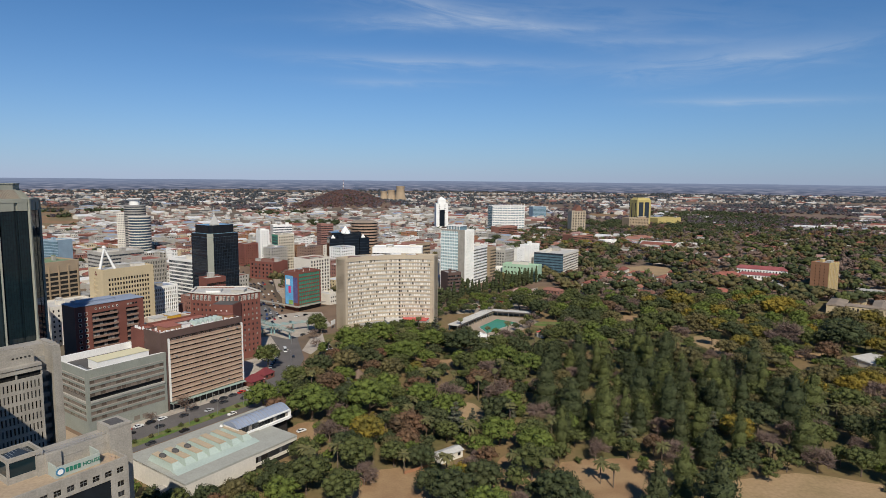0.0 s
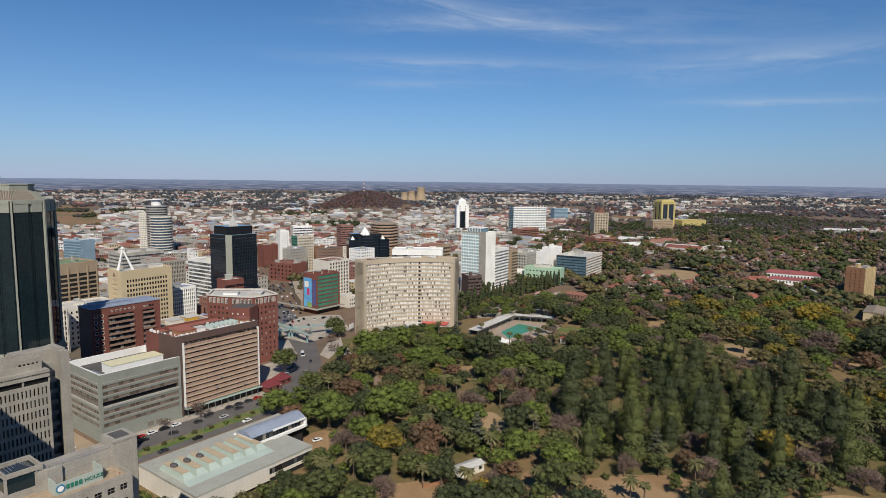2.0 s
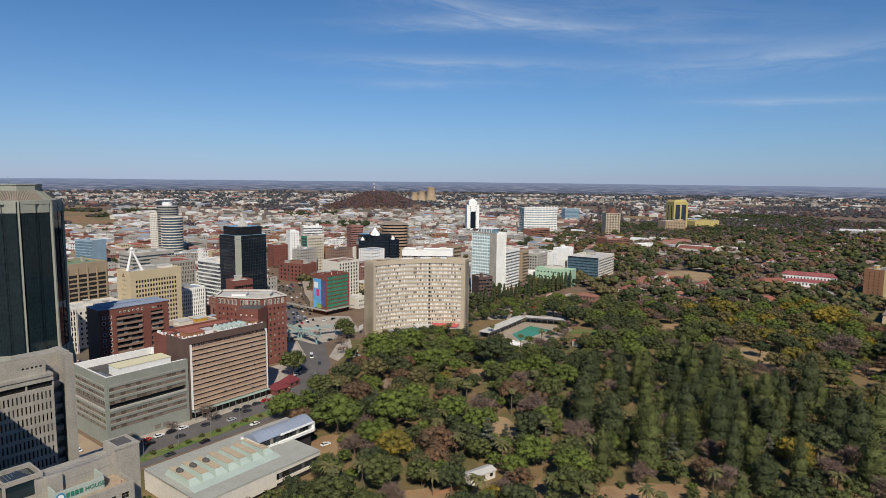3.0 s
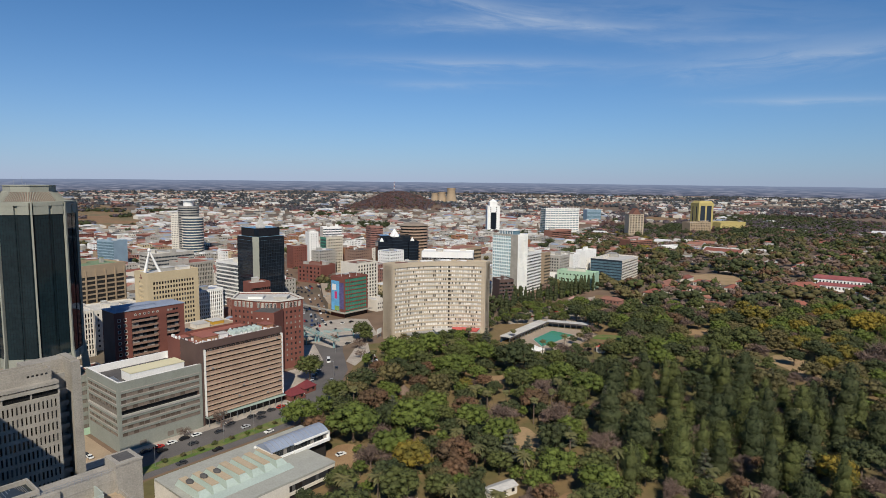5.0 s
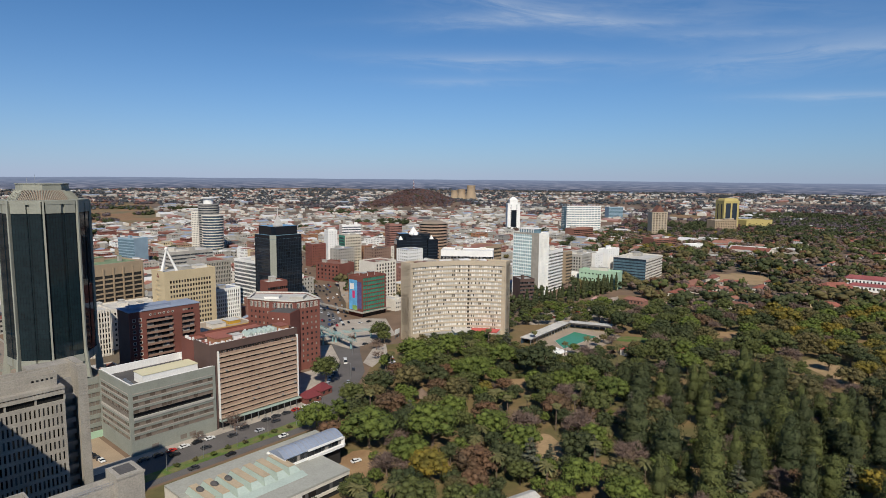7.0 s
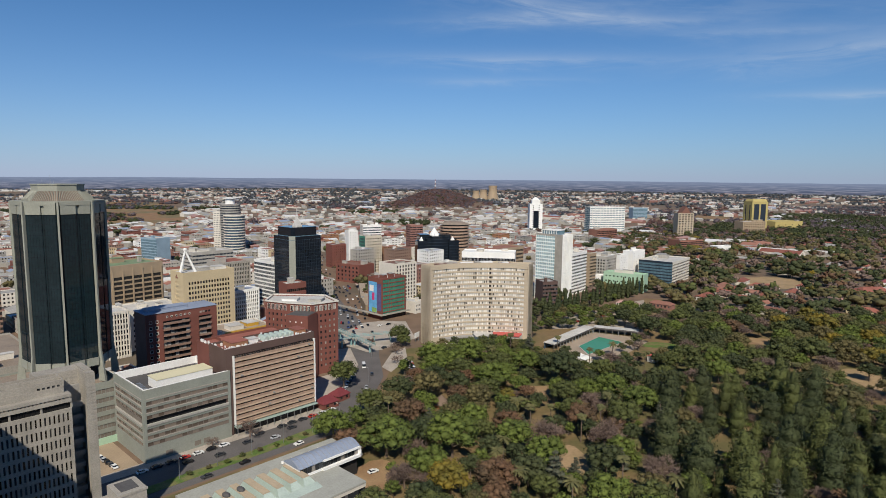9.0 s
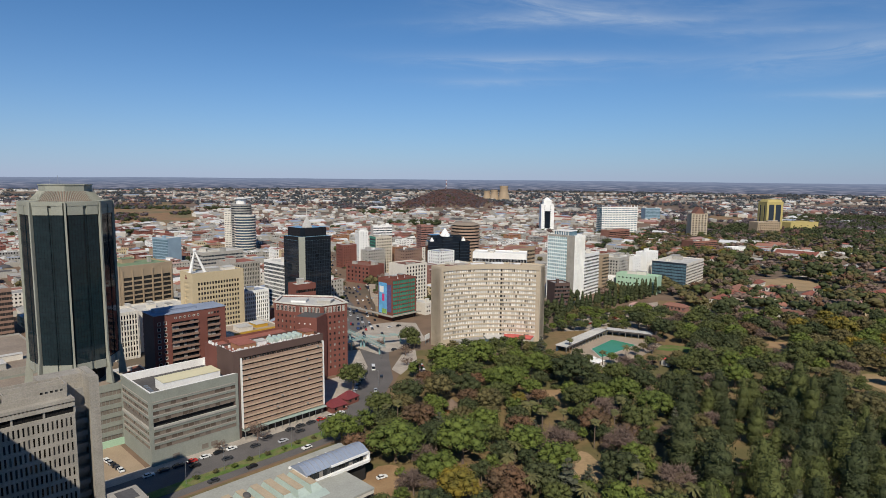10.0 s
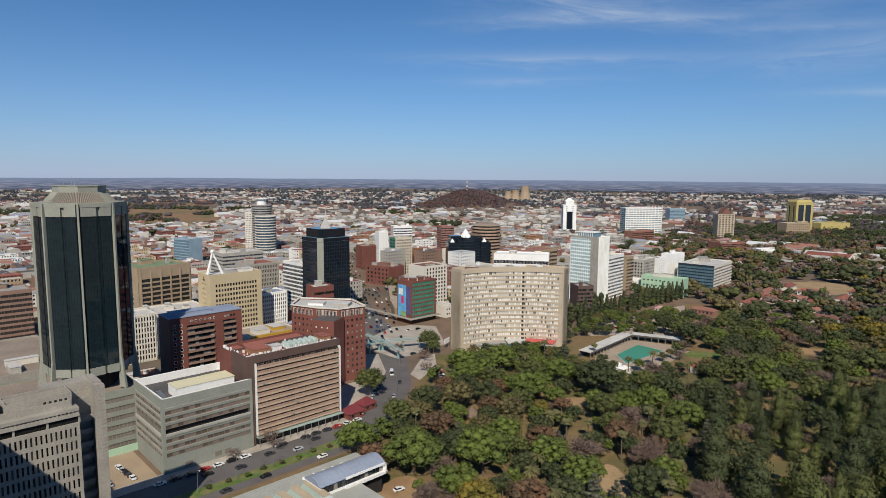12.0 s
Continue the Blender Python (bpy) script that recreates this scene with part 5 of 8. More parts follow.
# ---- trees ----
def leaf_mat(name, color, tint, rough=0.75, rnd=0.18, relief=0.6):
    """Foliage: colour differs from tree to tree, from clump to clump and a little from leaf to leaf."""
    m = bpy.data.materials.new(name)
    m.use_nodes = True
    n, l = m.node_tree.nodes, m.node_tree.links
    p = n["Principled BSDF"]
    p.inputs["Roughness"].default_value = rough
    p.inputs["Specular IOR Level"].default_value = 0.25
    info, geo = n.new("ShaderNodeObjectInfo"), n.new("ShaderNodeNewGeometry")
    mx = n.new("ShaderNodeMixRGB")
    mx.inputs["Color1"].default_value, mx.inputs["Color2"].default_value = (*color, 1), (*tint, 1)
    big = n.new("ShaderNodeTexNoise")
    big.inputs["Scale"].default_value, big.inputs["Detail"].default_value = 0.07, 2
    l.new(geo.outputs["Position"], big.inputs["Vector"])
    am = n.new("ShaderNodeMath")
    am.operation = "MULTIPLY_ADD"
    am.inputs[1].default_value, am.inputs[2].default_value = 4.0, -1.7
    l.new(big.outputs["Fac"], am.inputs[0])
    av = n.new("ShaderNodeMath")
    av.operation, av.use_clamp = "ADD", True
    an = n.new("ShaderNodeMath")
    an.operation = "MULTIPLY_ADD"
    an.inputs[1].default_value, an.inputs[2].default_value = 0.6, -0.3
    l.new(info.outputs["Random"], an.inputs[0])
    l.new(an.outputs[0], av.inputs[0])
    l.new(am.outputs[0], av.inputs[1])
    l.new(av.outputs[0], mx.inputs["Fac"])
    mr = n.new("ShaderNodeMapRange")
    mr.inputs["To Min"].default_value, mr.inputs["To Max"].default_value = 0.80, 1.22
    l.new(geo.outputs["Random Per Island"], mr.inputs["Value"])
    ns = n.new("ShaderNodeTexNoise")
    ns.inputs["Scale"].default_value = 0.45
    l.new(geo.outputs["Position"], ns.inputs["Vector"])
    mr3 = n.new("ShaderNodeMapRange")
    mr3.inputs["From Min"].default_value, mr3.inputs["From Max"].default_value = 0.3, 0.7
    mr3.inputs["To Min"].default_value, mr3.inputs["To Max"].default_value = 1 - rnd, 1 + rnd
    l.new(ns.outputs["Fac"], mr3.inputs["Value"])
    mu = n.new("ShaderNodeMath")
    mu.operation = "MULTIPLY"
    l.new(mr.outputs[0], mu.inputs[0])
    l.new(mr3.outputs[0], mu.inputs[1])
    cc = n.new("ShaderNodeMixRGB")
    cc.blend_type = "MULTIPLY"
    cc.inputs["Fac"].default_value = 1
    l.new(mx.outputs[0], cc.inputs["Color1"])
    l.new(mu.outputs[0], cc.inputs["Color2"])
    l.new(cc.outputs[0], p.inputs["Base Color"])
    if relief:
        fine = n.new("ShaderNodeTexNoise")
        fine.inputs["Scale"].default_value, fine.inputs["Detail"].default_value = 1.6, 2
        l.new(geo.outputs["Position"], fine.inputs["Vector"])
        bp = n.new("ShaderNodeBump")
        bp.inputs["Strength"].default_value, bp.inputs["Distance"].default_value = relief, 0.5
        l.new(fine.outputs["Fac"], bp.inputs["Height"])
        l.new(bp.outputs[0], p.inputs["Normal"])
    return m


LEAF = {
    "green": leaf_mat("leaves_green", (0.078, 0.089, 0.026), (0.056, 0.065, 0.022)),
    "bright": leaf_mat("leaves_bright_green", (0.096, 0.122, 0.024), (0.072, 0.094, 0.022)),
    "dark": leaf_mat("leaves_dark_green", (0.040, 0.051, 0.020), (0.056, 0.064, 0.025)),
    "olive": leaf_mat("leaves_olive", (0.112, 0.094, 0.038), (0.084, 0.075, 0.032)),
    "yellow": leaf_mat("leaves_yellow", (0.205, 0.148, 0.020), (0.118, 0.102, 0.022)),
    "rust": leaf_mat("leaves_rust", (0.130, 0.072, 0.040), (0.098, 0.066, 0.038)),
    "grey": leaf_mat("twigs_grey_brown", (0.160, 0.112, 0.090), (0.128, 0.092, 0.076), relief=0),
    "palm": leaf_mat("palm_fronds", (0.125, 0.116, 0.045), (0.085, 0.086, 0.034), relief=0),
    # distance haze is put into the base colours of far_dark and far_grey
    "far_dark": leaf_mat("leaves_far_haze_blue", (0.060, 0.070, 0.078), (0.080, 0.086, 0.094), relief=0),
    "far_grey": leaf_mat("twigs_far_haze_brown", (0.118, 0.090, 0.098), (0.092, 0.077, 0.088), relief=0),
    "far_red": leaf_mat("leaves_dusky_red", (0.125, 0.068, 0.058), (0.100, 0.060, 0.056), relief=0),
    "blue": leaf_mat("needles_blue_green", (0.084, 0.088, 0.058), (0.066, 0.070, 0.046)),
}


def mesh_from(name, verts, faces, mats, idx=None):
    me = bpy.data.meshes.new(name)
    me.from_pydata(verts, [], faces)
    for m in mats:
        me.materials.append(m)
    if idx is not None:
        me.polygons.foreach_set("material_index", idx)
    me.update()
    return me


def mesh_tris(name, verts, tris, material):
    """A mesh of triangles from two arrays."""
    me = bpy.data.meshes.new(name)
    k = len(tris)
    me.vertices.add(len(verts))
    me.vertices.foreach_set("co", np.ascontiguousarray(verts, dtype=np.float32).ravel())
    me.loops.add(3 * k)
    me.loops.foreach_set("vertex_index", np.ascontiguousarray(tris, dtype=np.int32).ravel())
    me.polygons.add(k)
    me.polygons.foreach_set("loop_start", np.arange(0, 3 * k, 3, dtype=np.int32))
    me.materials.append(material)
    me.update(calc_edges=True)
    return me


ICO = {}


def ico_data(level):
    if level not in ICO:
        bm = bmesh.new()
        bmesh.ops.create_icosphere(bm, subdivisions=level, radius=1)
        ICO[level] = (np.array([v.co[:] for v in bm.verts]), np.array([[v.index for v in f.verts] for f in bm.faces]))
        bm.free()
    return ICO[level]


def unit(a):
    return a / np.linalg.norm(a, axis=1)[:, None]


def crown_mesh(name, lobes, leaves, size, seed, material, core=0.70, loose=0.5, up=0.1, thin=0.55, hearts=99, axis=0.0):
    """A crown of many small folded leaf sprays over clumps (x, y, z, rx, rz), with shaded masses inside them; axis: how far they turn away from the stem."""
    rng = np.random.RandomState(seed)
    V, T, k = [], [], 0
    lob = np.array(lobes, dtype=float)
    area = lob[:, 3] ** 2 + 2 * lob[:, 3] * lob[:, 4]
    mid_z, mid_r = lob[:, 2].mean(), np.abs(lob[:, :2]).max() + lob[:, 3].max()
    for j, ((x, y, z, rx, rz), ar) in enumerate(zip(lob, area / area.sum())):
        if j < hearts:
            base, tri = ico_data(1)
            V.append(base * (1 + 0.12 * rng.randn(len(base), 1)) * np.array((rx, rx, rz)) * core + np.array((x, y, z)))
            T.append(tri + k)
            k += len(base)
        n = max(4, int(leaves * ar))
        out = np.array((x / mid_r, y / mid_r, 0.35 + (z - mid_z) / mid_r))
        d = unit(rng.randn(n, 3) + 0.75 * out)
        r = 0.80 + 0.34 * rng.rand(n)
        c = d * r[:, None] * np.array((rx, rx, rz)) + np.array((x, y, z))
        stem = unit(c * np.array((1, 1, 0)) + np.array((1e-3, 0, 0.3 * rx)))
        nr = unit(unit(d / np.array((rx, rx, rz))) + axis * stem + loose * rng.randn(n, 3) + np.array((0, 0, up)))
        u = unit(np.cross(nr, rng.randn(n, 3)))
        w = np.cross(nr, u)
        s = (size * (0.6 + 0.8 * rng.rand(n)))[:, None]
        quad = np.stack((c - u * s, c - w * s * thin + nr * s * 0.2, c + u * s - nr * s * 0.25, c + w * s * thin + nr * s * 0.15), 1).reshape(-1, 3)
        V.append(quad)
        i = k + 4 * np.arange(n)[:, None]
        T.append(np.concatenate((i + np.array((0, 1, 2)), i + np.array((0, 2, 3)))))
        k += 4 * n
    return mesh_tris(name, np.concatenate(V), np.concatenate(T), material)


def trunk_mesh(h, r, limbs, seed, spread=2.5, material="bark", name="trunk"):
    rng = random.Random(seed)
    bm = bmesh.new()
    tube(bm, (0, 0, -0.3), (0.15, 0.1, h), r, r * 0.55, 7)
    for i in range(limbs):
        a = 2 * math.pi * (i + rng.random() * 0.6) / limbs
        z = h * rng.uniform(0.45, 0.95)
        tip = (spread * math.cos(a), spread * math.sin(a), z + spread * rng.uniform(0.5, 1.1))
        tube(bm, (0.1, 0.05, z), tip, r * 0.42, r * 0.12, 5)
    return to_mesh(name, bm, material)


def bare_mesh(seed, h, spread, name, depth=4, twigs=0):
    """Leafless branching: limbs that fork again and again, with a mist of fine twigs at the ends."""
    rng = random.Random(seed)
    V, T, ends = [], [], []

    def stick(a, b, r0, r1, k=4):
        d = (b - a).normalized()
        u = d.orthogonal().normalized()
        w = d.cross(u)
        s = len(V)
        for p, r in ((a, r0), (b, r1)):
            for i in range(k):
                an = 2 * math.pi * i / k
                V.append(tuple(p + r * (math.cos(an) * u + math.sin(an) * w)))
        for i in range(k):
            T.append((s + i, s + (i + 1) % k, s + k + (i + 1) % k))
            T.append((s + i, s + k + (i + 1) % k, s + k + i))

    def grow(p, d, L, r, lev):
        q = p + d * L
        stick(p, q, r, r * 0.65, 5 if lev < 2 else 3)
        if lev >= depth:
            ends.append((q, d))
            return
        for i in range(4 if lev else 6):
            nd = (d + 0.75 * Vector((rng.gauss(0, 1), rng.gauss(0, 1), rng.gauss(0.15, 0.6)))).normalized()
            if nd.z < -0.1:
                nd.z *= -0.5
            grow(p.lerp(q, rng.uniform(0.6, 1.0)), nd, L * rng.uniform(0.55, 0.8), r * 0.55, lev + 1)
    grow(Vector((0, 0, -0.2)), Vector((0.05, 0, 1)), h * 0.34, spread * 0.07, 0)
    for q, d in ends:
        for i in range(twigs):
            e = (d + Vector((rng.gauss(0, 0.8), rng.gauss(0, 0.8), rng.gauss(0.1, 0.6)))).normalized()
            a = q + Vector((rng.gauss(0, 0.35), rng.gauss(0, 0.35), rng.gauss(0, 0.3)))
            w = e.cross(Vector((rng.gauss(0, 1), rng.gauss(0, 1), 1))).normalized() * 0.09
            s = len(V)
            V.extend((tuple(a - w), tuple(a + w), tuple(a + e * rng.uniform(0.7, 1.6))))
            T.append((s, s + 1, s + 2))
    return mesh_tris(name, np.array(V), np.array(T), LEAF["grey"])


def palm_mesh(seed, h, fronds, length, droop, fan=False):
    rng = random.Random(seed)
    V, F = [], []
    for i in range(fronds):
        a = 2 * math.pi * i / fronds * 2.4 + rng.uniform(-0.2, 0.2)
        up = rng.uniform(-0.35, 1.1)
        L = length * rng.uniform(0.8, 1.1)
        p = Vector((0, 0, h))
        d = Vector((math.cos(a), math.sin(a), up)).normalized()
        side = Vector((-math.sin(a), math.cos(a), 0))
        seg = 5
        pts = [p.copy()]
        for s in range(seg):
            p = p + d * (L / seg)
            d = (d + Vector((0, 0, -droop))).normalized()
            pts.append(p.copy())
        for s in range(seg):
            w0 = (0.10 + 0.9 * math.sin(math.pi * (s + 0.15) / (seg + 0.3))) * length * (0.30 if fan else 0.13)
            w1 = (0.10 + 0.9 * math.sin(math.pi * (s + 1.0) / (seg + 0.3))) * length * (0.30 if fan else 0.13)
            k = len(V)
            dn = Vector((0, 0, -0.35))
            V.extend((tuple(pts[s]), tuple(pts[s + 1]), tuple(pts[s + 1] + side * w1 + dn * w1), tuple(pts[s] + side * w0 + dn * w0),
                      tuple(pts[s + 1] - side * w1 + dn * w1), tuple(pts[s] - side * w0 + dn * w0)))
            F.extend(((k, k + 1, k + 2, k + 3), (k + 1, k, k + 5, k + 4)))
    return mesh_from("fronds", V, F, [LEAF["palm"]])


def palm_trunk(h, r, skirt=0.0):
    bm = bmesh.new()
    for i in range(6):
        tube(bm, (0.05 * math.sin(i), 0, h * i / 6 - (0.2 if i == 0 else 0)), (0.05 * math.sin(i + 1), 0, h * (i + 1) / 6), r * 1.1, r * 0.9, 7)
    if skirt:
        tube(bm, (0, 0, h - skirt), (0, 0, h), r * 1.5, r * 3.4, 9)
    return to_mesh("trunk", bm, "bark")


def broad_lobes(seed, R, h, n, squash=0.62, puff=0.30):
    """A heart and n clumps spread evenly over the upper shell of a dome of radius R round the height h."""
    rng = random.Random(seed)
    out = [(0, 0, h - 0.05 * R, R * 0.66, R * squash * 0.72)]
    for i in range(n):
        cz = 1 - 1.28 * (i + 0.5) / n
        a = 2.39996 * i + rng.uniform(-0.35, 0.35)
        s = math.sqrt(max(0.0, 1 - cz * cz))
        q = rng.uniform(0.64, 0.84)
        r = R * puff * rng.uniform(0.75, 1.25)
        out.append((R * q * s * math.cos(a), R * q * s * math.sin(a), h + R * squash * q * cz + R * rng.uniform(-0.06, 0.06), r, r * rng.uniform(0.62, 0.85)))
    return out


def column_lobes(seed, R, h, n):
    """Upright clumps wound round a tall ogive, widest low down, drawn in to a blunt tip."""
    rng = random.Random(seed)
    out = [(0, 0, h * (0.22 + 0.20 * i), R * (0.84, 0.78, 0.62, 0.34)[i], h * 0.19) for i in range(4)]
    for i in range(n):
        f = (i + 0.5) / n
        z = 0.12 + 0.83 * f
        prof = math.sqrt(max(0.0, 1 - ((z - 0.22) / 0.80) ** 2)) if z > 0.22 else 0.86 + 0.6 * (z - 0.0)
        a = 2.39996 * i + rng.uniform(-0.3, 0.3)
        r = R * rng.uniform(0.34, 0.50) * (0.5 + 0.5 * prof)
        q = max(0.0, R * prof * rng.uniform(0.86, 1.04) - r * 0.8)
        out.append((q * math.cos(a), q * math.sin(a), h * z - 0.4 * r, r, r * rng.uniform(1.15, 1.7)))
    return out


KINDS = {}
SIZE = {}           # crown radius and height of each kind


def kind(key, crown, trunk, label, category="tree", crown_name="crown", size=(4.0, 8.0)):
    KINDS[key] = (crown, trunk, label, category, crown_name)
    SIZE[key] = size


def recolour(me, c):
    m2 = me.copy()
    m2.materials.clear()
    m2.materials.append(LEAF[c])
    return m2


WORDS = {"green": "green leafy", "bright": "bright green leafy", "dark": "dark green dense", "olive": "olive-green thin", "yellow": "yellow autumn", "rust": "rust-brown autumn", "blue": "blue-green"}
TONES = ("green", "bright", "dark", "olive", "yellow", "rust")
for v in range(4):
    R, h = (8.0, 8.0, 8.0, 8.0)[v], (8.4, 9.4, 7.6, 8.8)[v]
    me = crown_mesh("crown", broad_lobes(20 + v, R, h, (26, 30, 24, 34)[v], (0.62, 0.70, 0.56, 0.66)[v], (0.30, 0.28, 0.32, 0.26)[v]), 1450, 0.40, 40 + v, LEAF["green"])
    tr = trunk_mesh(h - 1.5, 0.42, 6, v, 4.2)
    small = crown_mesh("crown", broad_lobes(30 + v, 4.0, 5.2, 12, 0.74, 0.36), 480, 0.34, 50 + v, LEAF["green"])
    ts = trunk_mesh(4.2, 0.22, 4, v, 1.8)
    for c in TONES:
        kind(f"broad_{c}{v}", recolour(me, c), tr, f"{WORDS[c]} broad-crowned park tree", "tree", size=(8.0, h + 5))
        kind(f"small_{c}{v}", recolour(small, c), ts, f"{WORDS[c]} small round park tree", "tree", size=(4.0, 8.2))
for v in range(2):
    me = crown_mesh("crown", [(x, y, z + 2.2, r, q * 0.6) for x, y, z, r, q in broad_lobes(80 + v, 8.0, 6.4, 30, 0.22, 0.25)], 900, 0.36, 85 + v, LEAF["olive"], up=0.4)
    for c in ("olive", "green"):
        kind(f"flat_{c}{v}", recolour(me, c), trunk_mesh(7.0, 0.36, 8, 40 + v, 5.0), f"{WORDS[c]} flat-topped umbrella tree", "tree", size=(8.0, 10.6))
for v in range(3):
    h, R = (18.0, 22.0, 15.0)[v], (4.6, 4.6, 4.8)[v]
    me = crown_mesh("crown", column_lobes(60 + v, R, h, (26, 30, 24)[v]), 2300, 0.31, 60 + v, LEAF["dark"], loose=0.32, up=0.0, thin=0.5, core=0.92, hearts=4, axis=1.3)
    tr = trunk_mesh(h * 0.4, 0.34, 0, v)
    for c in ("dark", "green", "blue"):
        kind(f"conifer_{c}{v}", recolour(me, c), tr, f"tall {WORDS[c]} conifer with a dense tapering crown", "conifer", size=(4.7, h))
lob = [(0, 0, 1.5 + 2.0 * i, 1.5 * (0.85, 1.0, 1.0, 0.95, 0.85, 0.65, 0.4)[i], 1.7) for i in range(7)]
kind("cypress0", crown_mesh("crown", lob, 520, 0.34, 81, LEAF["dark"], up=0.2, thin=0.5, core=0.98), trunk_mesh(2.0, 0.2, 0, 9), "slim dark green columnar cypress", "cypress", size=(1.6, 14.5))
tier = [(2.6 * (1 - i / 7.5) * math.cos(2.4 * (3 * i + j)), 2.6 * (1 - i / 7.5) * math.sin(2.4 * (3 * i + j)), 2.4 + 1.7 * i, 2.5 * (1 - i / 8.2), 0.55) for i in range(7) for j in range(3)]
kind("cedar0", crown_mesh("crown", tier, 1100, 0.34, 83, LEAF["blue"], core=0.8, up=0.5, thin=0.4), trunk_mesh(12.0, 0.32, 0, 10), "grey-green cedar with layered drooping boughs", "conifer", size=(5.0, 13.5))
for v in range(2):
    kind(f"bare{v}", bare_mesh(30 + v, (11, 9)[v], 5.0, "branches", twigs=1), trunk_mesh(3.0, 0.33, 0, 11 + v), "leafless grey-brown tree with fine twigs", "tree", "branch_spray", size=(5.0, 11.0))
    kind(f"twiggy{v}", bare_mesh(90 + v, 11.5, 5.0, "branches", twigs=5), trunk_mesh(3.5, 0.3, 0, 13 + v), "brown winter tree with a mist of fine twigs", "tree", "branch_spray", size=(5.6, 10.5))
kind("palm_tall0", palm_mesh(1, 11.5, 34, 2.6, 0.34, True), palm_trunk(11.5, 0.24, 2.6), "tall fan palm with a skirt of dry fronds", "palm tree", "fronds", size=(2.6, 13.0))
kind("palm_tall1", palm_mesh(2, 9.0, 30, 2.8, 0.30, True), palm_trunk(9.0, 0.28, 1.2), "fan palm with a shaggy head", "palm tree", "fronds", size=(2.8, 10.5))
kind("palm_date0", palm_mesh(3, 5.0, 70, 5.2, 0.26), palm_trunk(5.0, 0.5), "stout date palm with arching fronds", "palm tree", "fronds", size=(5.0, 8.5))
kind("palm_feather0", palm_mesh(4, 9.5, 28, 4.2, 0.33), palm_trunk(9.5, 0.2), "slender feather palm among park trees", "palm tree", "fronds", size=(4.0, 11.5))
for v in range(2):
    lob = broad_lobes(110 + v, 2.2, 1.5, 7, 0.7, 0.42)
    for c in ("green", "olive", "bright"):
        kind(f"shrub_{c}{v}", crown_mesh("leaves", lob, 200, 0.32, 120 + v, LEAF[c]), trunk_mesh(1.0, 0.12, 3, v, 0.8), f"low {WORDS[c]} shrub under trees", "shrub", "leaves", size=(2.2, 3.2))

MADE = {}
MASS = {}           # joined foliage of the trees past the nearest ones, by material
COORD = {}


def mass(key, x, y, s, turn, z=0.0, sz=None):
    """Add a tree to the joined woods."""
    c, q = math.cos(radians(turn)) * s, math.sin(radians(turn)) * s
    for me in KINDS[key][:2]:
        if me.name not in COORD:
            co = np.empty(len(me.vertices) * 3)
            me.vertices.foreach_get("co", co)
            tri = [(p.vertices[0], p.vertices[i], p.vertices[i + 1]) for p in me.polygons for i in range(1, len(p.vertices) - 1)]
            COORD[me.name] = (co.reshape(-1, 3), np.array(tri))
        co, tri = COORD[me.name]
        V, T = MASS.setdefault(me.materials[0].name, ([], []))
        V.append(np.stack((co[:, 0] * c - co[:, 1] * q + x, co[:, 0] * q + co[:, 1] * c + y, co[:, 2] * (sz or s) + z), 1))
        T.append(tri)


def grow_masses(name, label):
    for m, (V, T) in MASS.items():
        start = np.cumsum([0] + [len(a) for a in V[:-1]])
        ob = new(name, mesh_tris(name, np.concatenate(V), np.concatenate([t + k for t, k in zip(T, start)]), bpy.data.materials[m]))
        tagged(ob, label, "trees", kind="stuff")
    MASS.clear()


def plant(key, x, y, s=1.0, turn=0.0, z=0.0, group="park trees", sz=None):
    crown, trunk, label, category, cn = KINDS[key]
    m = pose(x, y, z, 0, 0, turn)
    if key not in MADE:
        name = {"conifer": "conifer_tree", "cypress": "cypress_tree", "palm tree": "palm_tree", "shrub": "shrub"}.get(category, "tree")
        t = thing(name, 0, 0, 0, label, category, group)
        part("trunk", trunk, "bark", t)
        part(cn, crown, "bark", t)
        MADE[key] = t
        t.matrix_basis = m
    else:
        t = copy_thing(MADE[key], m)
    t.scale = (s, s, sz or s)
    return t


PR = random.Random(77)
TREES = []          # (x, y, r) of planted trees
SINGLE = [0]


def clear(x, y, r):
    for a, b, q in TREES:
        if (a - x) ** 2 + (b - y) ** 2 < (r + q) ** 2:
            return False
    return True


def put(key, x, y, s=1.0, r=3.0, own=True, sz=None, **kw):
    """Plant a tree: as a thing of its own, or past the nearest ones in the joined woods."""
    TREES.append((x, y, r))
    if own:
        plant(key, x, y, s, PR.uniform(0, 360), sz=sz, **kw)
    else:
        mass(key, x, y, s, PR.uniform(0, 360), sz=sz)


def stand(prefix, spots, kinds=4, tall=1.0):
    """Trees that stand out in the park, by place and crown radius."""
    for x, y, R in spots:
        p = "small_" + prefix[6:] if prefix.startswith("broad_") and R < 5.2 else prefix
        key = f"{p}{PR.randrange(kinds)}"
        s = R / SIZE[key][0]
        k = s
        if prefix.startswith("broad_"):
            k = min(s, 0.5 * s + 0.55)
        elif prefix.startswith("conifer"):
            k = 0.35 * s + 0.65
        put(key, x, y, s, R * 0.78, sz=k * tall)


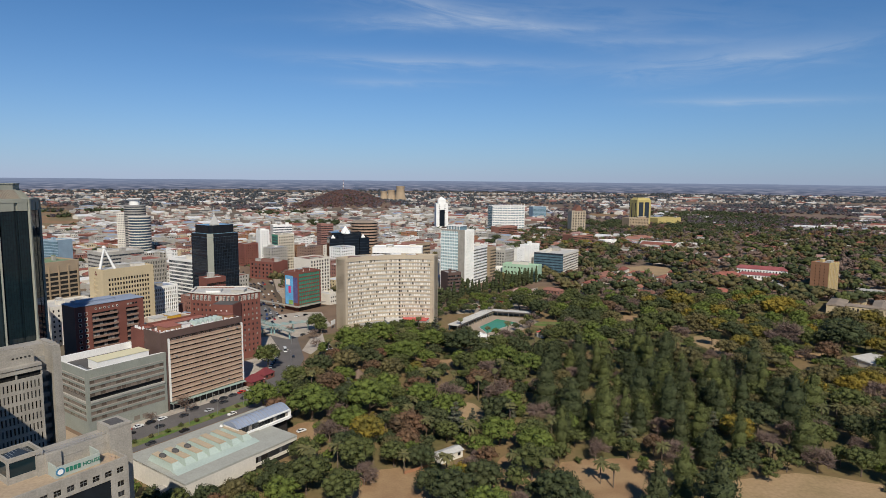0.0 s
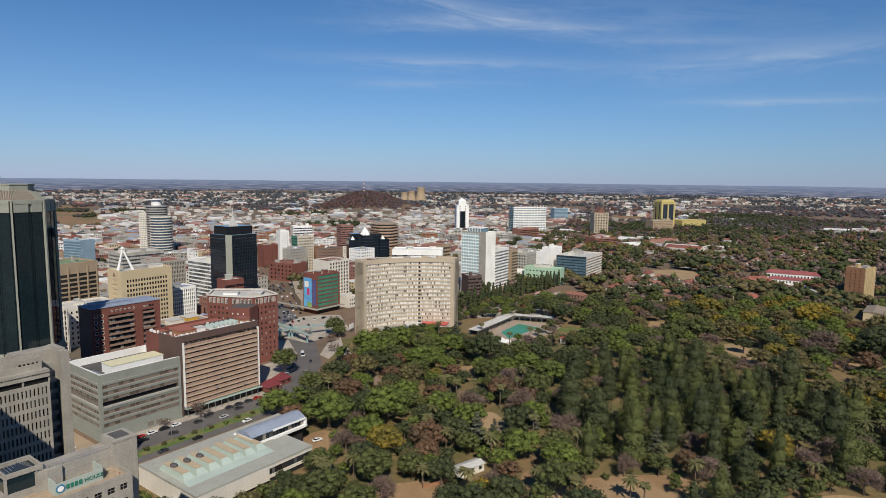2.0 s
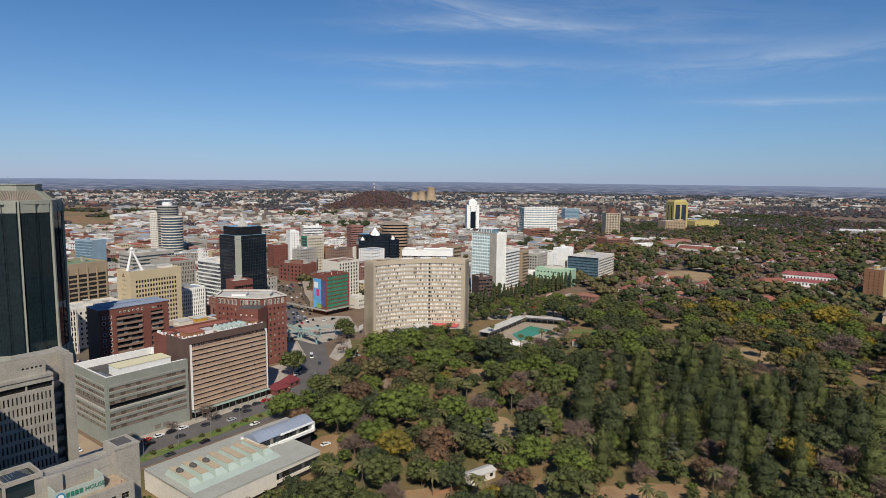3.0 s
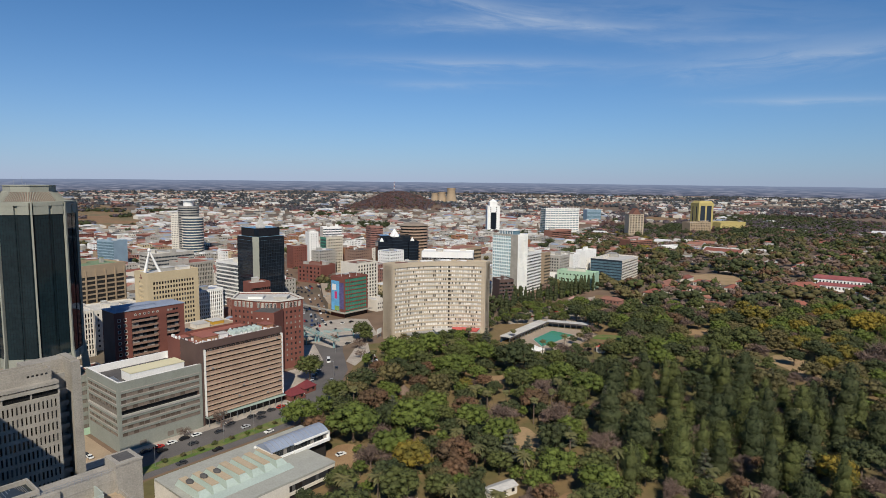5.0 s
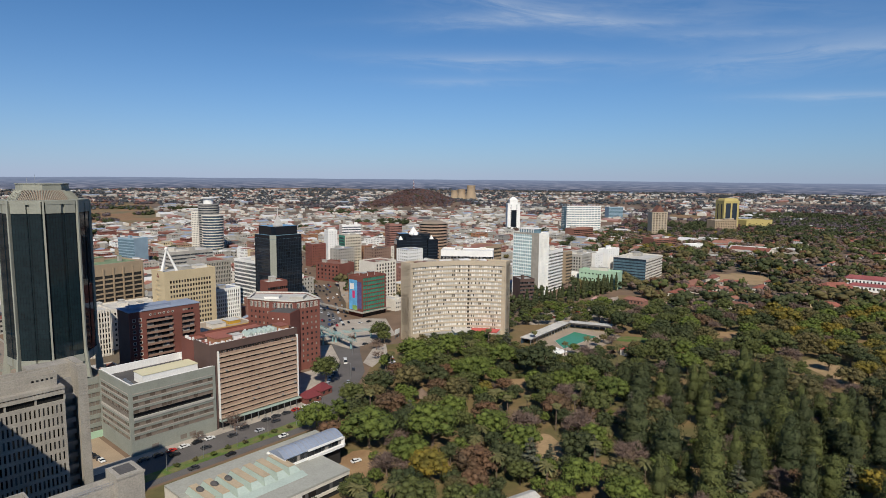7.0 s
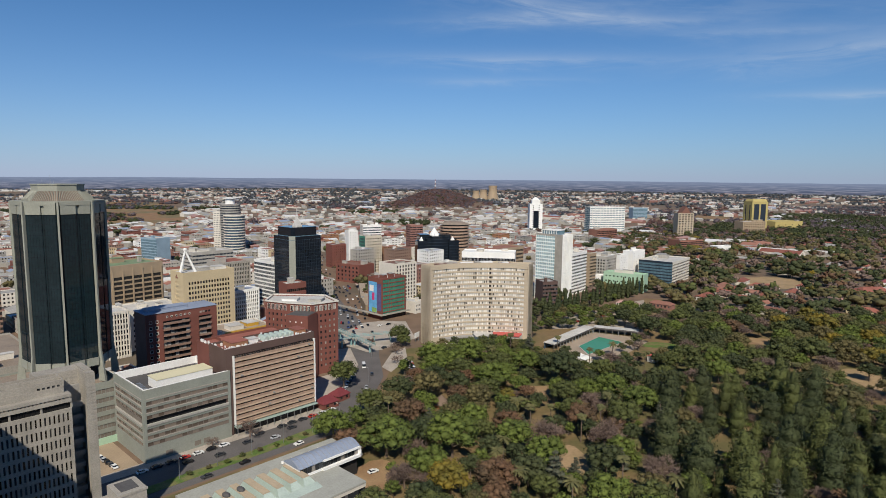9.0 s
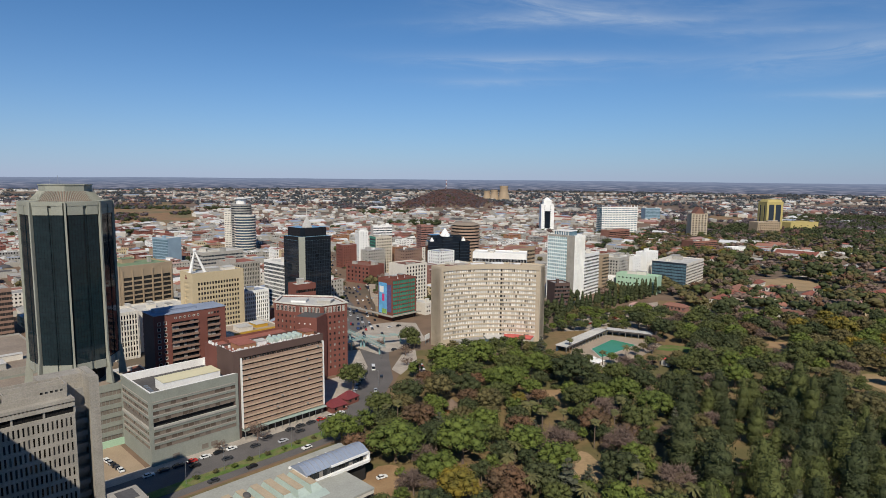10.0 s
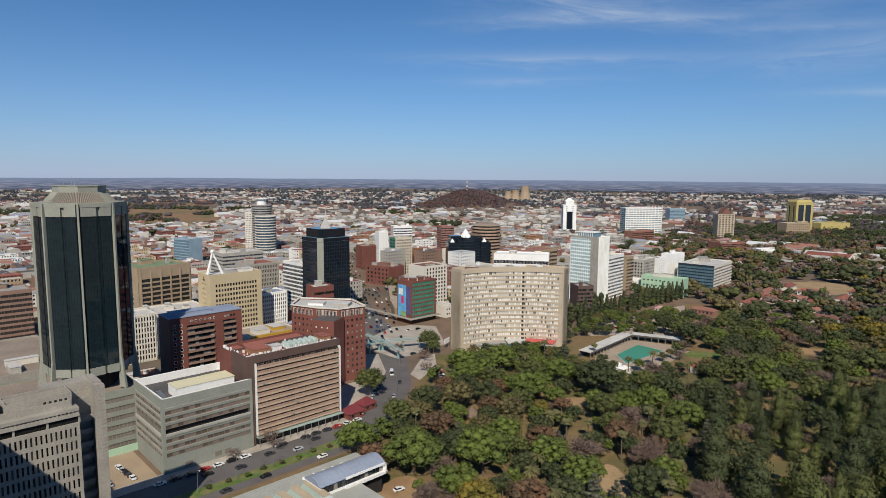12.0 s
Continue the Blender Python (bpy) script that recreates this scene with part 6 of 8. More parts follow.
stand("broad_bright", ((-41, 284, 11.5), (-14, 286, 11), (-34, 403, 9.5), (-12, 409, 9.5), (4, 366, 9.5), (22, 395, 9), (63, 358, 8.4), (73, 338, 8.5), (55, 235, 8), (-41, 207, 6.5), (-48, 388, 5), (10, 420, 5), (-60, 312, 5)))
stand("broad_green", ((199, 432, 11), (177, 424, 9.5), (162, 479, 7), (122, 210, 5.7), (153, 221, 4.5), (180, 216, 6.5), (110, 298, 3.7), (94, 235, 5), (95, 222, 2.7), (43, 211, 4.8), (-2, 234, 5.6), (-20, 310, 6), (40, 330, 6), (-78, 363, 8.5), (-61, 455, 7.5), (-57, 447, 5.2)))
stand("broad_dark", ((40, 381, 12.5), (9, 326, 5.5), (-21, 240, 7), (82, 414, 5.4), (195, 498, 6.4), (115, 489, 9.4), (218, 405, 6), (12, 208, 6.5), (292, 377, 15), (312, 402, 14), (12, 282, 4.6), (162, 256, 8.5), (85, 295, 5.5), (-30, 224, 4.6), (30, 312, 5), (-6, 270, 4.5), (192, 254, 5), (215, 262, 5.5)))
stand("broad_olive", ((-31, 351, 8), (-4, 338, 7.5), (-3, 242, 5.2), (173, 348, 9.5), (200, 336, 8), (-46, 332, 6), (228, 275, 6), (340, 440, 11), (-16, 322, 5.5)))
stand("flat_olive", ((213, 334, 11), (77, 304, 8), (60, 262, 6)), 2)
stand("broad_yellow", ((-13, 254, 7.8), (146, 246, 7.2), (214, 294, 7.5), (237, 297, 7.5), (241, 503, 12), (307, 474, 12), (330, 498, 11), (23, 221, 3.4), (-14, 299, 4.5), (10, 350, 4), (262, 310, 6)))
stand("broad_rust", ((-12, 373, 5.3), (56, 310, 5), (35, 230, 4.6), (106, 238, 4.6), (4, 247, 6), (112, 500, 5), (20, 354, 4.2)))
stand("twiggy", ((74, 408, 8), (-30, 259, 7), (24, 298, 9), (155, 236, 7), (262, 391, 14), (170, 511, 6), (183, 495, 6), (189, 230, 5.7), (28, 225, 4.8), (-13, 220, 5.8), (108, 242, 5.5), (260, 408, 6.5), (-54, 338, 5), (-44, 366, 5), (130, 528, 6), (150, 516, 6), (246, 268, 6)), 2, 0.9)
stand("bare", ((260, 366, 5), (-80, 448, 4.2), (-60, 430, 4.6), (-56, 410, 4.2), (-116, 286, 3.2), (-104, 297, 5), (-130, 281, 3.6), (100, 455, 5), (6, 300, 3.4)), 2)
stand("conifer_dark", ((93, 351, 4.6), (105, 336, 4.5), (120, 337, 4.4), (100, 319, 4.8), (73, 253, 3.8), (90, 256, 3.8), (108, 259, 4.8), (125, 268, 7), (153, 281, 4.8), (172, 287, 4.7), (131, 330, 7), (159, 349, 6.5), (180, 321, 5.3), (89, 195, 5.3), (124, 228, 5.6), (119, 242, 5), (142, 305, 5), (83, 360, 4.5)), 3)
stand("conifer_green", ((101, 349, 4.4), (116, 346, 4.4), (111, 316, 4.6), (83, 259, 3.4), (103, 264, 4.3), (138, 275, 5.6), (166, 291, 4.6), (147, 344, 5.7), (166, 321, 5.3), (100, 199, 5.3), (67, 240, 4.4), (131, 249, 5), (152, 312, 5), (190, 300, 4.6)), 3)
stand("cedar", ((25, 262, 6), (53, 281, 3.6), (34, 272, 3.4), (16, 312, 3.5)), 1)
for x, y, s in ((15, 339, 1.05), (62, 300, 0.7), (-57, 292, 0.9)):
    put("palm_date0", x, y, s, 3.5)
for x, y, k in ((41, 306, 0), (52, 322, 0), (57, 334, 0), (80, 213, 1), (66, 340, 1), (-38, 384, 1), (-44, 380, 0), (50, 264, 0), (100, 290, 0), (203, 300, 0), (212, 282, 1), (190, 268, 1), (-52, 322, 1), (-46, 318, 0), (-33, 221, 0), (158, 296, 0), (20, 322, 1)):
    put(f"palm_tall{k}", x, y, PR.uniform(0.9, 1.15), 2)
for x, y in ((7, 287), (12, 258), (21, 285), (4, 275), (30, 250), (105, 228), (222, 250), (230, 262), (18, 222), (44, 222), (150, 226), (-24, 232), (76, 216), (2, 228), (-36, 230), (196, 262), (208, 268), (217, 258)):
    put("palm_feather0", x, y, PR.uniform(0.85, 1.1), 1.5)
# trees against the library's park side
for x, y, R, k in ((-75, 200, 5.2, "broad_green1"), (-66, 204, 5.4, "broad_dark2"), (-57, 207, 5.0, "broad_olive0"), (-52, 217, 4.2, "small_green1"), (-61, 198, 4.6, "small_rust2"), (-47, 213, 4.4, "small_dark3"), (-70, 193, 5.6, "broad_dark0"), (-40, 226, 3.4, "small_bright1"), (-82, 206, 3.2, "small_dark1")):
    put(k, x, y, R / SIZE[k][0], R * 0.7, sz=0.72 if k.startswith("broad") else R / SIZE[k][0])
for x, y, k in ((50, 438, 'small_dark1'), (55, 427, 'small_green2'), (63, 424, 'palm_tall1'), (88, 450, 'small_dark0'), (95, 459, 'small_olive1'), (101, 468, 'small_green3'), (107, 476, 'twiggy0'), (70, 428, 'small_bright0'), (46, 452, 'palm_tall1'), (80, 440, 'palm_feather0'), (112, 486, 'small_dark2')):
    put(k, x, y, PR.uniform(0.75, 1.0), 2)
# line of cypresses beyond the pool
for i in range(24):
    put("cypress0", 46 + 104 * i / 23 + PR.uniform(-1.5, 1.5), 545 + 118 * i / 23 + PR.uniform(-3, 3), PR.uniform(1.25, 1.7), 2, sz=PR.uniform(1.05, 1.4))


PARK_EDGE = ((290, -70), (318, -64), (345, -52), (375, -41), (390, -40), (412, -46), (470, -49))


def park_edge(y):
    for (y0, x0), (y1, x1) in zip(PARK_EDGE, PARK_EDGE[1:]):
        if y0 <= y <= y1:
            return x0 + (x1 - x0) * (y - y0) / (y1 - y0)
    return -49


def in_park(x, y):
    u, v = to_uv(x, y)
    if y > 560 or y < 150 or y < 318 and v < 33 or y >= 290 and x < park_edge(y):
        return False
    if -12 < u < 56 and v < 89:
        return False
    if v < 66 and 50 < u < 60:
        return False
    if x < 40 and y > 421 and math.hypot(x - 5.5, y - 410.6) > 38:
        return False
    if 41 < x < 114 and 412 < y < 506 and y > 412 + (x - 62) * 0.9:
        return False
    if x > 345 and y > 462:
        return False
    if y > 470 + max(0, (x - 36)) * 1.15:
        return False
    return -0.76 * y - 25 < x < 0.86 * y + 20


# open ground: centre and half-axes
CLEAR = ((-2, 212, 12, 15), (82, 214, 20, 17), (150, 188, 38, 24), (35, 291, 6, 9), (218, 410, 9, 20), (148, 376, 6, 4), (190, 489, 13, 7), (-44, 268, 7, 12), (103, 305, 7, 5), (44, 236, 6, 9), (28, 372, 11, 4), (118, 470, 12, 7),
         (251, 352, 13, 6), (20, 241, 8, 5), (-23, 341, 4, 4), (295, 354, 14, 9), (196, 304, 3, 3))
VIEWS = CLEAR + ((78, 466, 16, 16), (60, 478, 10, 16), (393, 515, 36, 16))


def hides(x, y, r, h):
    """Whether a tree here would stand before open ground, seen from the walk."""
    for f in (0.25, 0.5, 0.75, 0.95):
        k = f * h / (115 - f * h)
        px, py = x * (1 + k), y + (y - 30) * k
        for a, b, p, q in VIEWS:
            if ((px - a) / (0.7 * p + 0.6 * r)) ** 2 + ((py - b) / (0.7 * q + 0.2 * r)) ** 2 < 1:
                return True
    return False


def pick(x, y, r):
    """A kind of tree for a place: columns in the grove, leafy crowns to the west, drier ones to the east."""
    q, w = PR.random(), noise.noise((x / 40, y / 40, 2.0))
    size = "broad" if r > 4.4 else "small"
    if 66 < x < 205 and y < 372 and q < (0.62 if y > 225 else 0.4):
        return f"conifer_{PR.choice(('dark', 'dark', 'green', 'dark', 'green'))}{PR.randrange(3)}"
    if q < 0.70:
        tones = ("bright", "bright", "green", "dark") if x < 40 and w > -0.1 else ("green", "dark", "bright", "olive", "yellow") if x > 190 else ("dark", "green", "green", "bright", "dark")
        return f"{size}_{PR.choice(tones)}{PR.randrange(4)}"
    if q < 0.80:
        return f"{size}_{PR.choice(('olive', 'green', 'rust', 'dark'))}{PR.randrange(4)}"
    if q < 0.91:
        return f"twiggy{PR.randrange(2)}"
    if q < 0.94:
        return f"flat_{PR.choice(('olive', 'green'))}{PR.randrange(2)}"
    return PR.choice(("palm_tall0", "palm_tall1", "palm_feather0", "cedar0"))


for size in (7.5, 6.2, 5.2, 4.4, 3.6, 2.9):
    for i in range(2600):
        x, y = PR.uniform(-95, 450), PR.uniform(160, 560)
        r = size * PR.uniform(0.9, 1.1)
        if not in_park(x, y) or not clear(x, y, r * 0.66) or any(((x - a) / (p + 0.8 * r)) ** 2 + ((y - b) / (q + 0.8 * r)) ** 2 < 1 for a, b, p, q in CLEAR):
            continue
        if r > 2.9 and 46 < x < 104 and y > 398 or r > 3.3 and x < 42 and y > 400 or r > 4.0 and to_uv(x, y)[1] < 96 and y < 260:
            continue
        if r > 6.5 and 66 < x < 200 and y < 372:
            continue
        key = pick(x, y, r)
        if key.startswith("conifer") and not clear(x, y, r * 1.15):
            continue
        R, H = SIZE[key]
        s = PR.uniform(0.8, 1.15) if key.startswith(("palm", "cedar")) else r / R * (1.25 if key.startswith("conifer") else 1.05)
        k = s if key.startswith(("palm", "cedar")) else 0.4 * s + 0.6 if key.startswith("conifer") else min(s, 0.6 * s + 0.35)
        if hides(x, y, r, H * k):
            continue
        near = y < 262 + 0.1 * max(0, x - 60) and SINGLE[0] < 60
        SINGLE[0] += near
        put(key, x, y, s, r, own=near, sz=k)
for i in range(700):
    if i % 3:
        x, y = PR.uniform(-42, 42), PR.uniform(412, 460)
        if math.hypot(x - 5.4, y - 410.6) > 48 or x > 28 and y > 430:
            continue
    else:
        x, y = PR.uniform(45, 120), PR.uniform(500, 580)
        if y < 508 or y > 560 + 1.1 * (x - 46) or PR.random() < 0.15:
            continue
    if clear(x, y, 1.3):
        put(f"small_{PR.choice(('bright', 'green', 'dark', 'olive'))}{PR.randrange(4)}", x, y, PR.uniform(0.6, 1.0), 2.4, own=False)
for i in range(420):
    x, y = PR.uniform(30, 175), PR.uniform(470, 690)
    if (x < 48 and y < 545 or 540 + 1.13 * (x - 46) < y < 568 + 1.13 * (x - 46)) and clear(x, y, 0.8) and math.hypot(x - 5.4, y - 410.6) > 76:
        put(f"small_{PR.choice(('bright', 'green', 'dark', 'dark'))}{PR.randrange(4)}", x, y, PR.uniform(0.7, 1.25), 2.4, own=False)
for i in range(900):
    x, y = PR.uniform(-75, 330), PR.uniform(190, 470)
    if in_park(x, y) and clear(x, y, -0.4) and not any(((x - a) / p) ** 2 + ((y - b) / q) ** 2 < 1 for a, b, p, q in CLEAR):
        put(f"shrub_{PR.choice(('green', 'olive', 'bright'))}{PR.randrange(2)}", x, y, PR.uniform(0.6, 1.2), 1.4, own=False)
grow_masses("park_woods", "dense mixed park trees, green, olive and brown")


# ---- mid-distance town ----
def grid(nx, nz, ww, wh, wall, pane="pane_dark", **kw):
    return ("grid", dict(nx=nx, nz=nz, ww=ww, wh=wh, wall=wall, pane=pane, **kw))


def band(nz, share, wall, glass="pane_dark", **kw):
    return ("band", dict(nz=nz, share=share, wall=wall, glass=glass, **kw))


def plain(wall):
    return ("plain", dict(wall=wall))


def block(x, y, turn, W, D, H, label, front, left=None, right=None, backw=None, roof="roof_grey", name="office_building", category="office building", houses=2, seed=0, core="dark", kp=True):
    """A block with its roof plant; walls that are not named repeat the front's colour."""
    w = front[1]["wall"]
    b = tower(name, x, y, turn, W, D, H, {"front": front, "left": left or plain(w), "right": right or plain(w), "back": backw or plain(w)}, label, roof=roof, core=core, category=category)
    rng = random.Random(seed + int(x * 7 + y))
    for i in range(houses):
        sx, sy = rng.uniform(2, max(2.5, W * 0.3)), rng.uniform(2, max(2.5, D * 0.3))
        xx, yy = rng.uniform(1, max(1.1, W - sx - 1)), rng.uniform(1, max(1.1, D - sy - 1))
        roof_box(b, xx, xx + sx, yy, yy + sy, H - 1, H - 1 + rng.uniform(1.8, 4), rng.choice((w, "white_warm", "concrete")), rng.choice(("roof_light", "roof_grey", roof)))
    if kp:
        mid(x, y, turn, W, D)
    return b


# curved brick block by the crossing
def brick_fan():
    pts = [(-130.5, 389.5), (-115, 384.2), (-100.5, 382.5), (-88.5, 393.4), (-101, 410), (-133, 409)]
    H = 42.0
    b = thing("office_building", 0, 0, 0, "curved red brick office block with white cornice", "office building")
    keep(-110, 396, 24)
    cx, cy = sum(p[0] for p in pts) / 6, sum(p[1] for p in pts) / 6
    bm = bmesh.new()
    prism(bm, [(cx + (x - cx) * 0.955, cy + (y - cy) * 0.93) for x, y in pts], 0, H - 1.2)
    part("core", bm, "dark", b)
    bm = bmesh.new()
    prism(bm, [(cx + (x - cx) * 0.975, cy + (y - cy) * 0.96) for x, y in pts], H - 1.2, H - 0.9)
    part("roof", bm, "roof_light", b)
    for i in range(6):
        a, c = Vector((*pts[i], 0)), Vector((*pts[(i + 1) % 6], 0))
        L = (c - a).length
        at = Matrix.Translation(a) @ pose(0, 0, 0, 0, 0, math.degrees(math.atan2(c.y - a.y, c.x - a.x)))
        if i < 3:
            grid_wall(b, at, L, 0, H - 5.2, 5, 10, 1.15, 1.5, "brick", "pane", t=0.5, mx=1.0, base=3.5, head=0.6)
            grid_wall(b, at, L, H - 5.2, H - 0.4, 5, 1, 1.5, 3.2, "brick", "pane", t=0.5, mx=1.0, base=0.2, head=0.8)
            bm = bmesh.new()
            px = (L - 2) / 5
            for k in range(5):
                xa = 1 + px * k + (px - 1.5) / 2
                bm = bmesh.new()
                for q in ((xa - 0.2, xa, -4.7, -1.6), (xa + 1.5, xa + 1.7, -4.7, -1.6), (xa - 0.2, xa + 1.7, -1.6, -1.4), (xa + 0.68, xa + 0.82, -4.7, -1.6)):
                    box(bm, q[0], q[1], -0.1, 0.1, H + q[2], H + q[3])
                part("window_surround", bm, "white_warm", b, at=at)
        else:
            plain_wall(b, at, L, 0, H, "brick", 0.5)
        bm = bmesh.new()
        box(bm, -0.3, L + 0.3, -0.55, 0.6, H - 0.4, H + 0.2)
        part("cornice", bm, "white_warm", b, "off-white cornice", at=at)
    bm = bmesh.new()
    box(bm, 0, 13.5, 0, 12, 0, 37.5, 0)
    box(bm, 0.5, 13, 0.5, 11.5, 37.5, 37.7, 1)
    part("stair_block", bm, ("brick", "roof_dark"), b, at=pose(-113, 373, 0, 0, 0, -10))
    for k in range(3):
        bm = bmesh.new()
        box(bm, 2.5 + 3.4 * k, 3.2 + 3.4 * k, -0.08, 0.02, 33.5, 34.2)
        part("small_window", bm, "white", b, at=pose(-113, 373, 0, 0, 0, -10))
    roof_box(b, -122, -113, 393, 399, H - 1, H + 0.4, "white", "roof_light")
    roof_box(b, -106, -98, 392, 400, H - 1, H + 0.8, "concrete", "roof_light")


brick_fan()


def black_tower():
    x, y, W, D, H = -149.6, 496.0, 28.0, 26.0, 60.0
    b = thing("office_tower", x, y, 51, "black glass office tower with beige corner strip and pale spire", "office tower")
    mid(x, y, 51, W, D)
    c = 3.2
    plan = [(c, 0), (W, 0), (W, D), (0, D), (0, c)]
    bm = bmesh.new()
    prism(bm, plan, 0, H)
    prism(bm, [(c + 2, 2.6), (W - 2.4, 2.6), (W - 2.4, D - 2.4), (2.6, D - 2.4), (2.6, c + 2)], H, H + 8)
    part("glass_body", bm, "glass_black", b)
    bm = bmesh.new()
    for k in range(18):
        z = 4 + 3.1 * k
        box(bm, c + 0.6, W, -0.12, -0.004, z, z + 0.3)
        box(bm, -0.12, -0.004, c + 0.6, D, z, z + 0.3)
    for k in range(15):
        box(bm, c + 0.6 + 1.62 * k, c + 0.75 + 1.62 * k, -0.1, -0.004, 1, H - 3.3)
        box(bm, -0.1, -0.004, c + 0.6 + 1.48 * k, c + 0.75 + 1.48 * k, 1, H - 3.3)
    part("storey_line", bm, "glass_blue_dark", b)["kind"] = "stuff"
    bm = bmesh.new()
    prism(bm, [(c + 0.2, -0.25), (c + 0.2, 0.3), (0.3, c + 0.2), (-0.25, c + 0.2)][::-1], 0, H + 0.4)
    part("corner_strip", bm, "crown", b, "beige concrete corner strip")
    bm = bmesh.new()
    prism(bm, plan, H - 3, H, top=[(c + 2, 2.6), (W - 2.4, 2.6), (W - 2.4, D - 2.4), (2.6, D - 2.4), (2.6, c + 2)])
    prism(bm, [(p[0] + (W / 2 - p[0]) * -0.012, p[1] + (D / 2 - p[1]) * -0.012) for p in plan], H - 3.2, H + 0.3, top=[(c + 2, 2.5), (W - 2.3, 2.5), (W - 2.3, D - 2.3), (2.5, D - 2.3), (2.5, c + 2)])
    part("sloped_glass", bm, "glass_blue", b)
    bm = bmesh.new()
    bmesh.ops.create_cone(bm, segments=4, radius1=4.2, radius2=0.5, depth=9, cap_ends=True, matrix=pose(W / 2, D / 2, H + 12.5, 0, 0, 45))
    tube(bm, (W / 2, D / 2, H + 16.5), (W / 2, D / 2, H + 25), 0.45, 0.12, 6)
    part("spire", bm, "roof_light", b, "pale metal pyramid spire")
    bm = bmesh.new()
    prism(bm, plan, -22.5, 0)
    part("base", bm, "glass_black", b)
    b.scale, b.location.z = (0.95, 0.95, 0.85), 17.3


black_tower()
block(-140, 455, 46, 15, 12, 40, "dark red brick office with ribbon windows", band(8, 0.4, "brick"), left=plain("brick"), roof="roof_light", houses=1)
block(-211, 576, -36, 34, 20, 40, "white office with dark horizontal window ribbons", band(11, 0.66, "white", "glass_blue_dark"), left=band(11, 0.66, "white", "glass_blue_dark"), roof="roof_light")
block(-213.5, 515.5, 51, 25, 26, 45, "grey-pink office with close vertical fins", grid(16, 12, 0.9, 2.2, "concrete", relief=(0.35, 0.5, "concrete_pale"), panes=False), roof="roof_red", houses=3)
block(-191, 485, 54, 22, 16, 28, "small white office with vertical fins and dark blue roof", grid(12, 8, 0.9, 2.0, "white", relief=(0.35, 0.45, "white"), panes=False), roof="roof_blue", houses=1)
M["cream_pale"] = mat("pale_beige_render", (0.52, 0.46, 0.36), var=0.14, streaks=0.35)
M["concrete_tan"] = mat("tan_concrete", (0.33, 0.25, 0.165), var=0.15, streaks=0.4)
M["roof_tan"] = mat("tan_flat_roof", (0.25, 0.20, 0.155), var=0.3, s1=0.08)
M["roof_green"] = mat("mossy_green_roof", (0.17, 0.23, 0.13), var=0.3, s1=0.3)
block(-256.8, 439, 60, 37.7, 30, 52, "tan concrete office slab with deep gridded loggias", grid(5, 13, 6.3, 2.15, "concrete_tan", mx=1.2, head=7.5, base=2.0, t=1.6, relief=(0.9, 0.5)),
      left=grid(2, 13, 3.0, 1.0, "concrete_tan", mx=5, head=7.5, base=2), roof="roof_green", houses=2)
block(-240.7, 387.6, 51, 25, 18, 30, "white office with close vertical fins", grid(14, 8, 0.9, 2.4, "white_warm", relief=(0.4, 0.5, "white_warm"), panes=False), roof="roof_light", houses=2)
block(-235, 412, 51, 40, 26, 27, "older stone building with cluttered pale roof", grid(12, 7, 1.2, 1.7, "white_warm", panes=False), roof="roof_light", houses=6, seed=4)
M["glass_pale_blue"] = mat("blue_panel", (0.24, 0.33, 0.40), var=0.15)
block(-446, 795, -24, 30, 20, 34, "pale blue glass office block", band(9, 0.72, "glass_pale_blue", "glass_blue"), roof="roof_light")
# near-black bands between the fronts paint the balcony shade
block(-380, 395, 51, 62, 26, 35, "brown concrete block with long shaded balconies", band(9, 0.55, "tan_dark", "dark"), roof="roof_grey", houses=4)


def round_tower():
    b = thing("office_tower", -385, 930, 0, "round white and grey banded tower with slab behind", "office tower")
    keep(-385, 930, 30)
    bm = bmesh.new()
    box(bm, -26.6, -12.4, 0.4, 25.6, 0, 58)
    part("slab_core", bm, "glass_blue_dark", b)
    bm = bmesh.new()
    box(bm, -27, -12, 0, 26, 0, 2.1)
    slab = to_mesh("slab_band", bm, "white_warm")
    for k in range(18):
        part("slab_band", slab, "white_warm", b, at=pose(0, 0, 3.3 * k + 1.2))
    bm = bmesh.new()
    box(bm, -27.1, -26.1, -0.1, 26.1, 0, 59)
    pier = to_mesh("slab_pier", bm, "white_warm")
    for i in range(7):
        part("slab_pier", pier, "white_warm", b, at=pose(2.4 * i, 0, 0))
    for (cx, cy, R, H, nz, w, g) in ((-4, 8, 15, 70, 20, "concrete_grey", "glass_blue_dark"), (6, -2, 15.5, 55, 14, "white_warm", "glass_steel")):
        bm = bmesh.new()
        prism(bm, [(cx + (R - 0.6) * math.cos(a * math.pi / 16), cy + (R - 0.6) * math.sin(a * math.pi / 16)) for a in range(32)], 0, H - 0.5)
        part("drum_glass", bm, g, b)
        pz = H / nz
        bm = bmesh.new()
        prism(bm, [(cx + R * math.cos(a * math.pi / 16), cy + R * math.sin(a * math.pi / 16)) for a in range(32)], 0, pz * (0.34 if g == "glass_steel" else 0.56))
        me = to_mesh("ring_band", bm, w)
        for k in range(nz):
            part("ring_band", me, w, b, at=pose(0, 0, pz * (k + 0.66)))
    bm = bmesh.new()
    tube(bm, (-4, 8, 69), (-4, 8, 79), 7, 7, 20)
    tube(bm, (-4, 8, 79), (-4, 8, 80), 10, 10, 20)
    part("roof_drum", bm, "white", b)


round_tower()


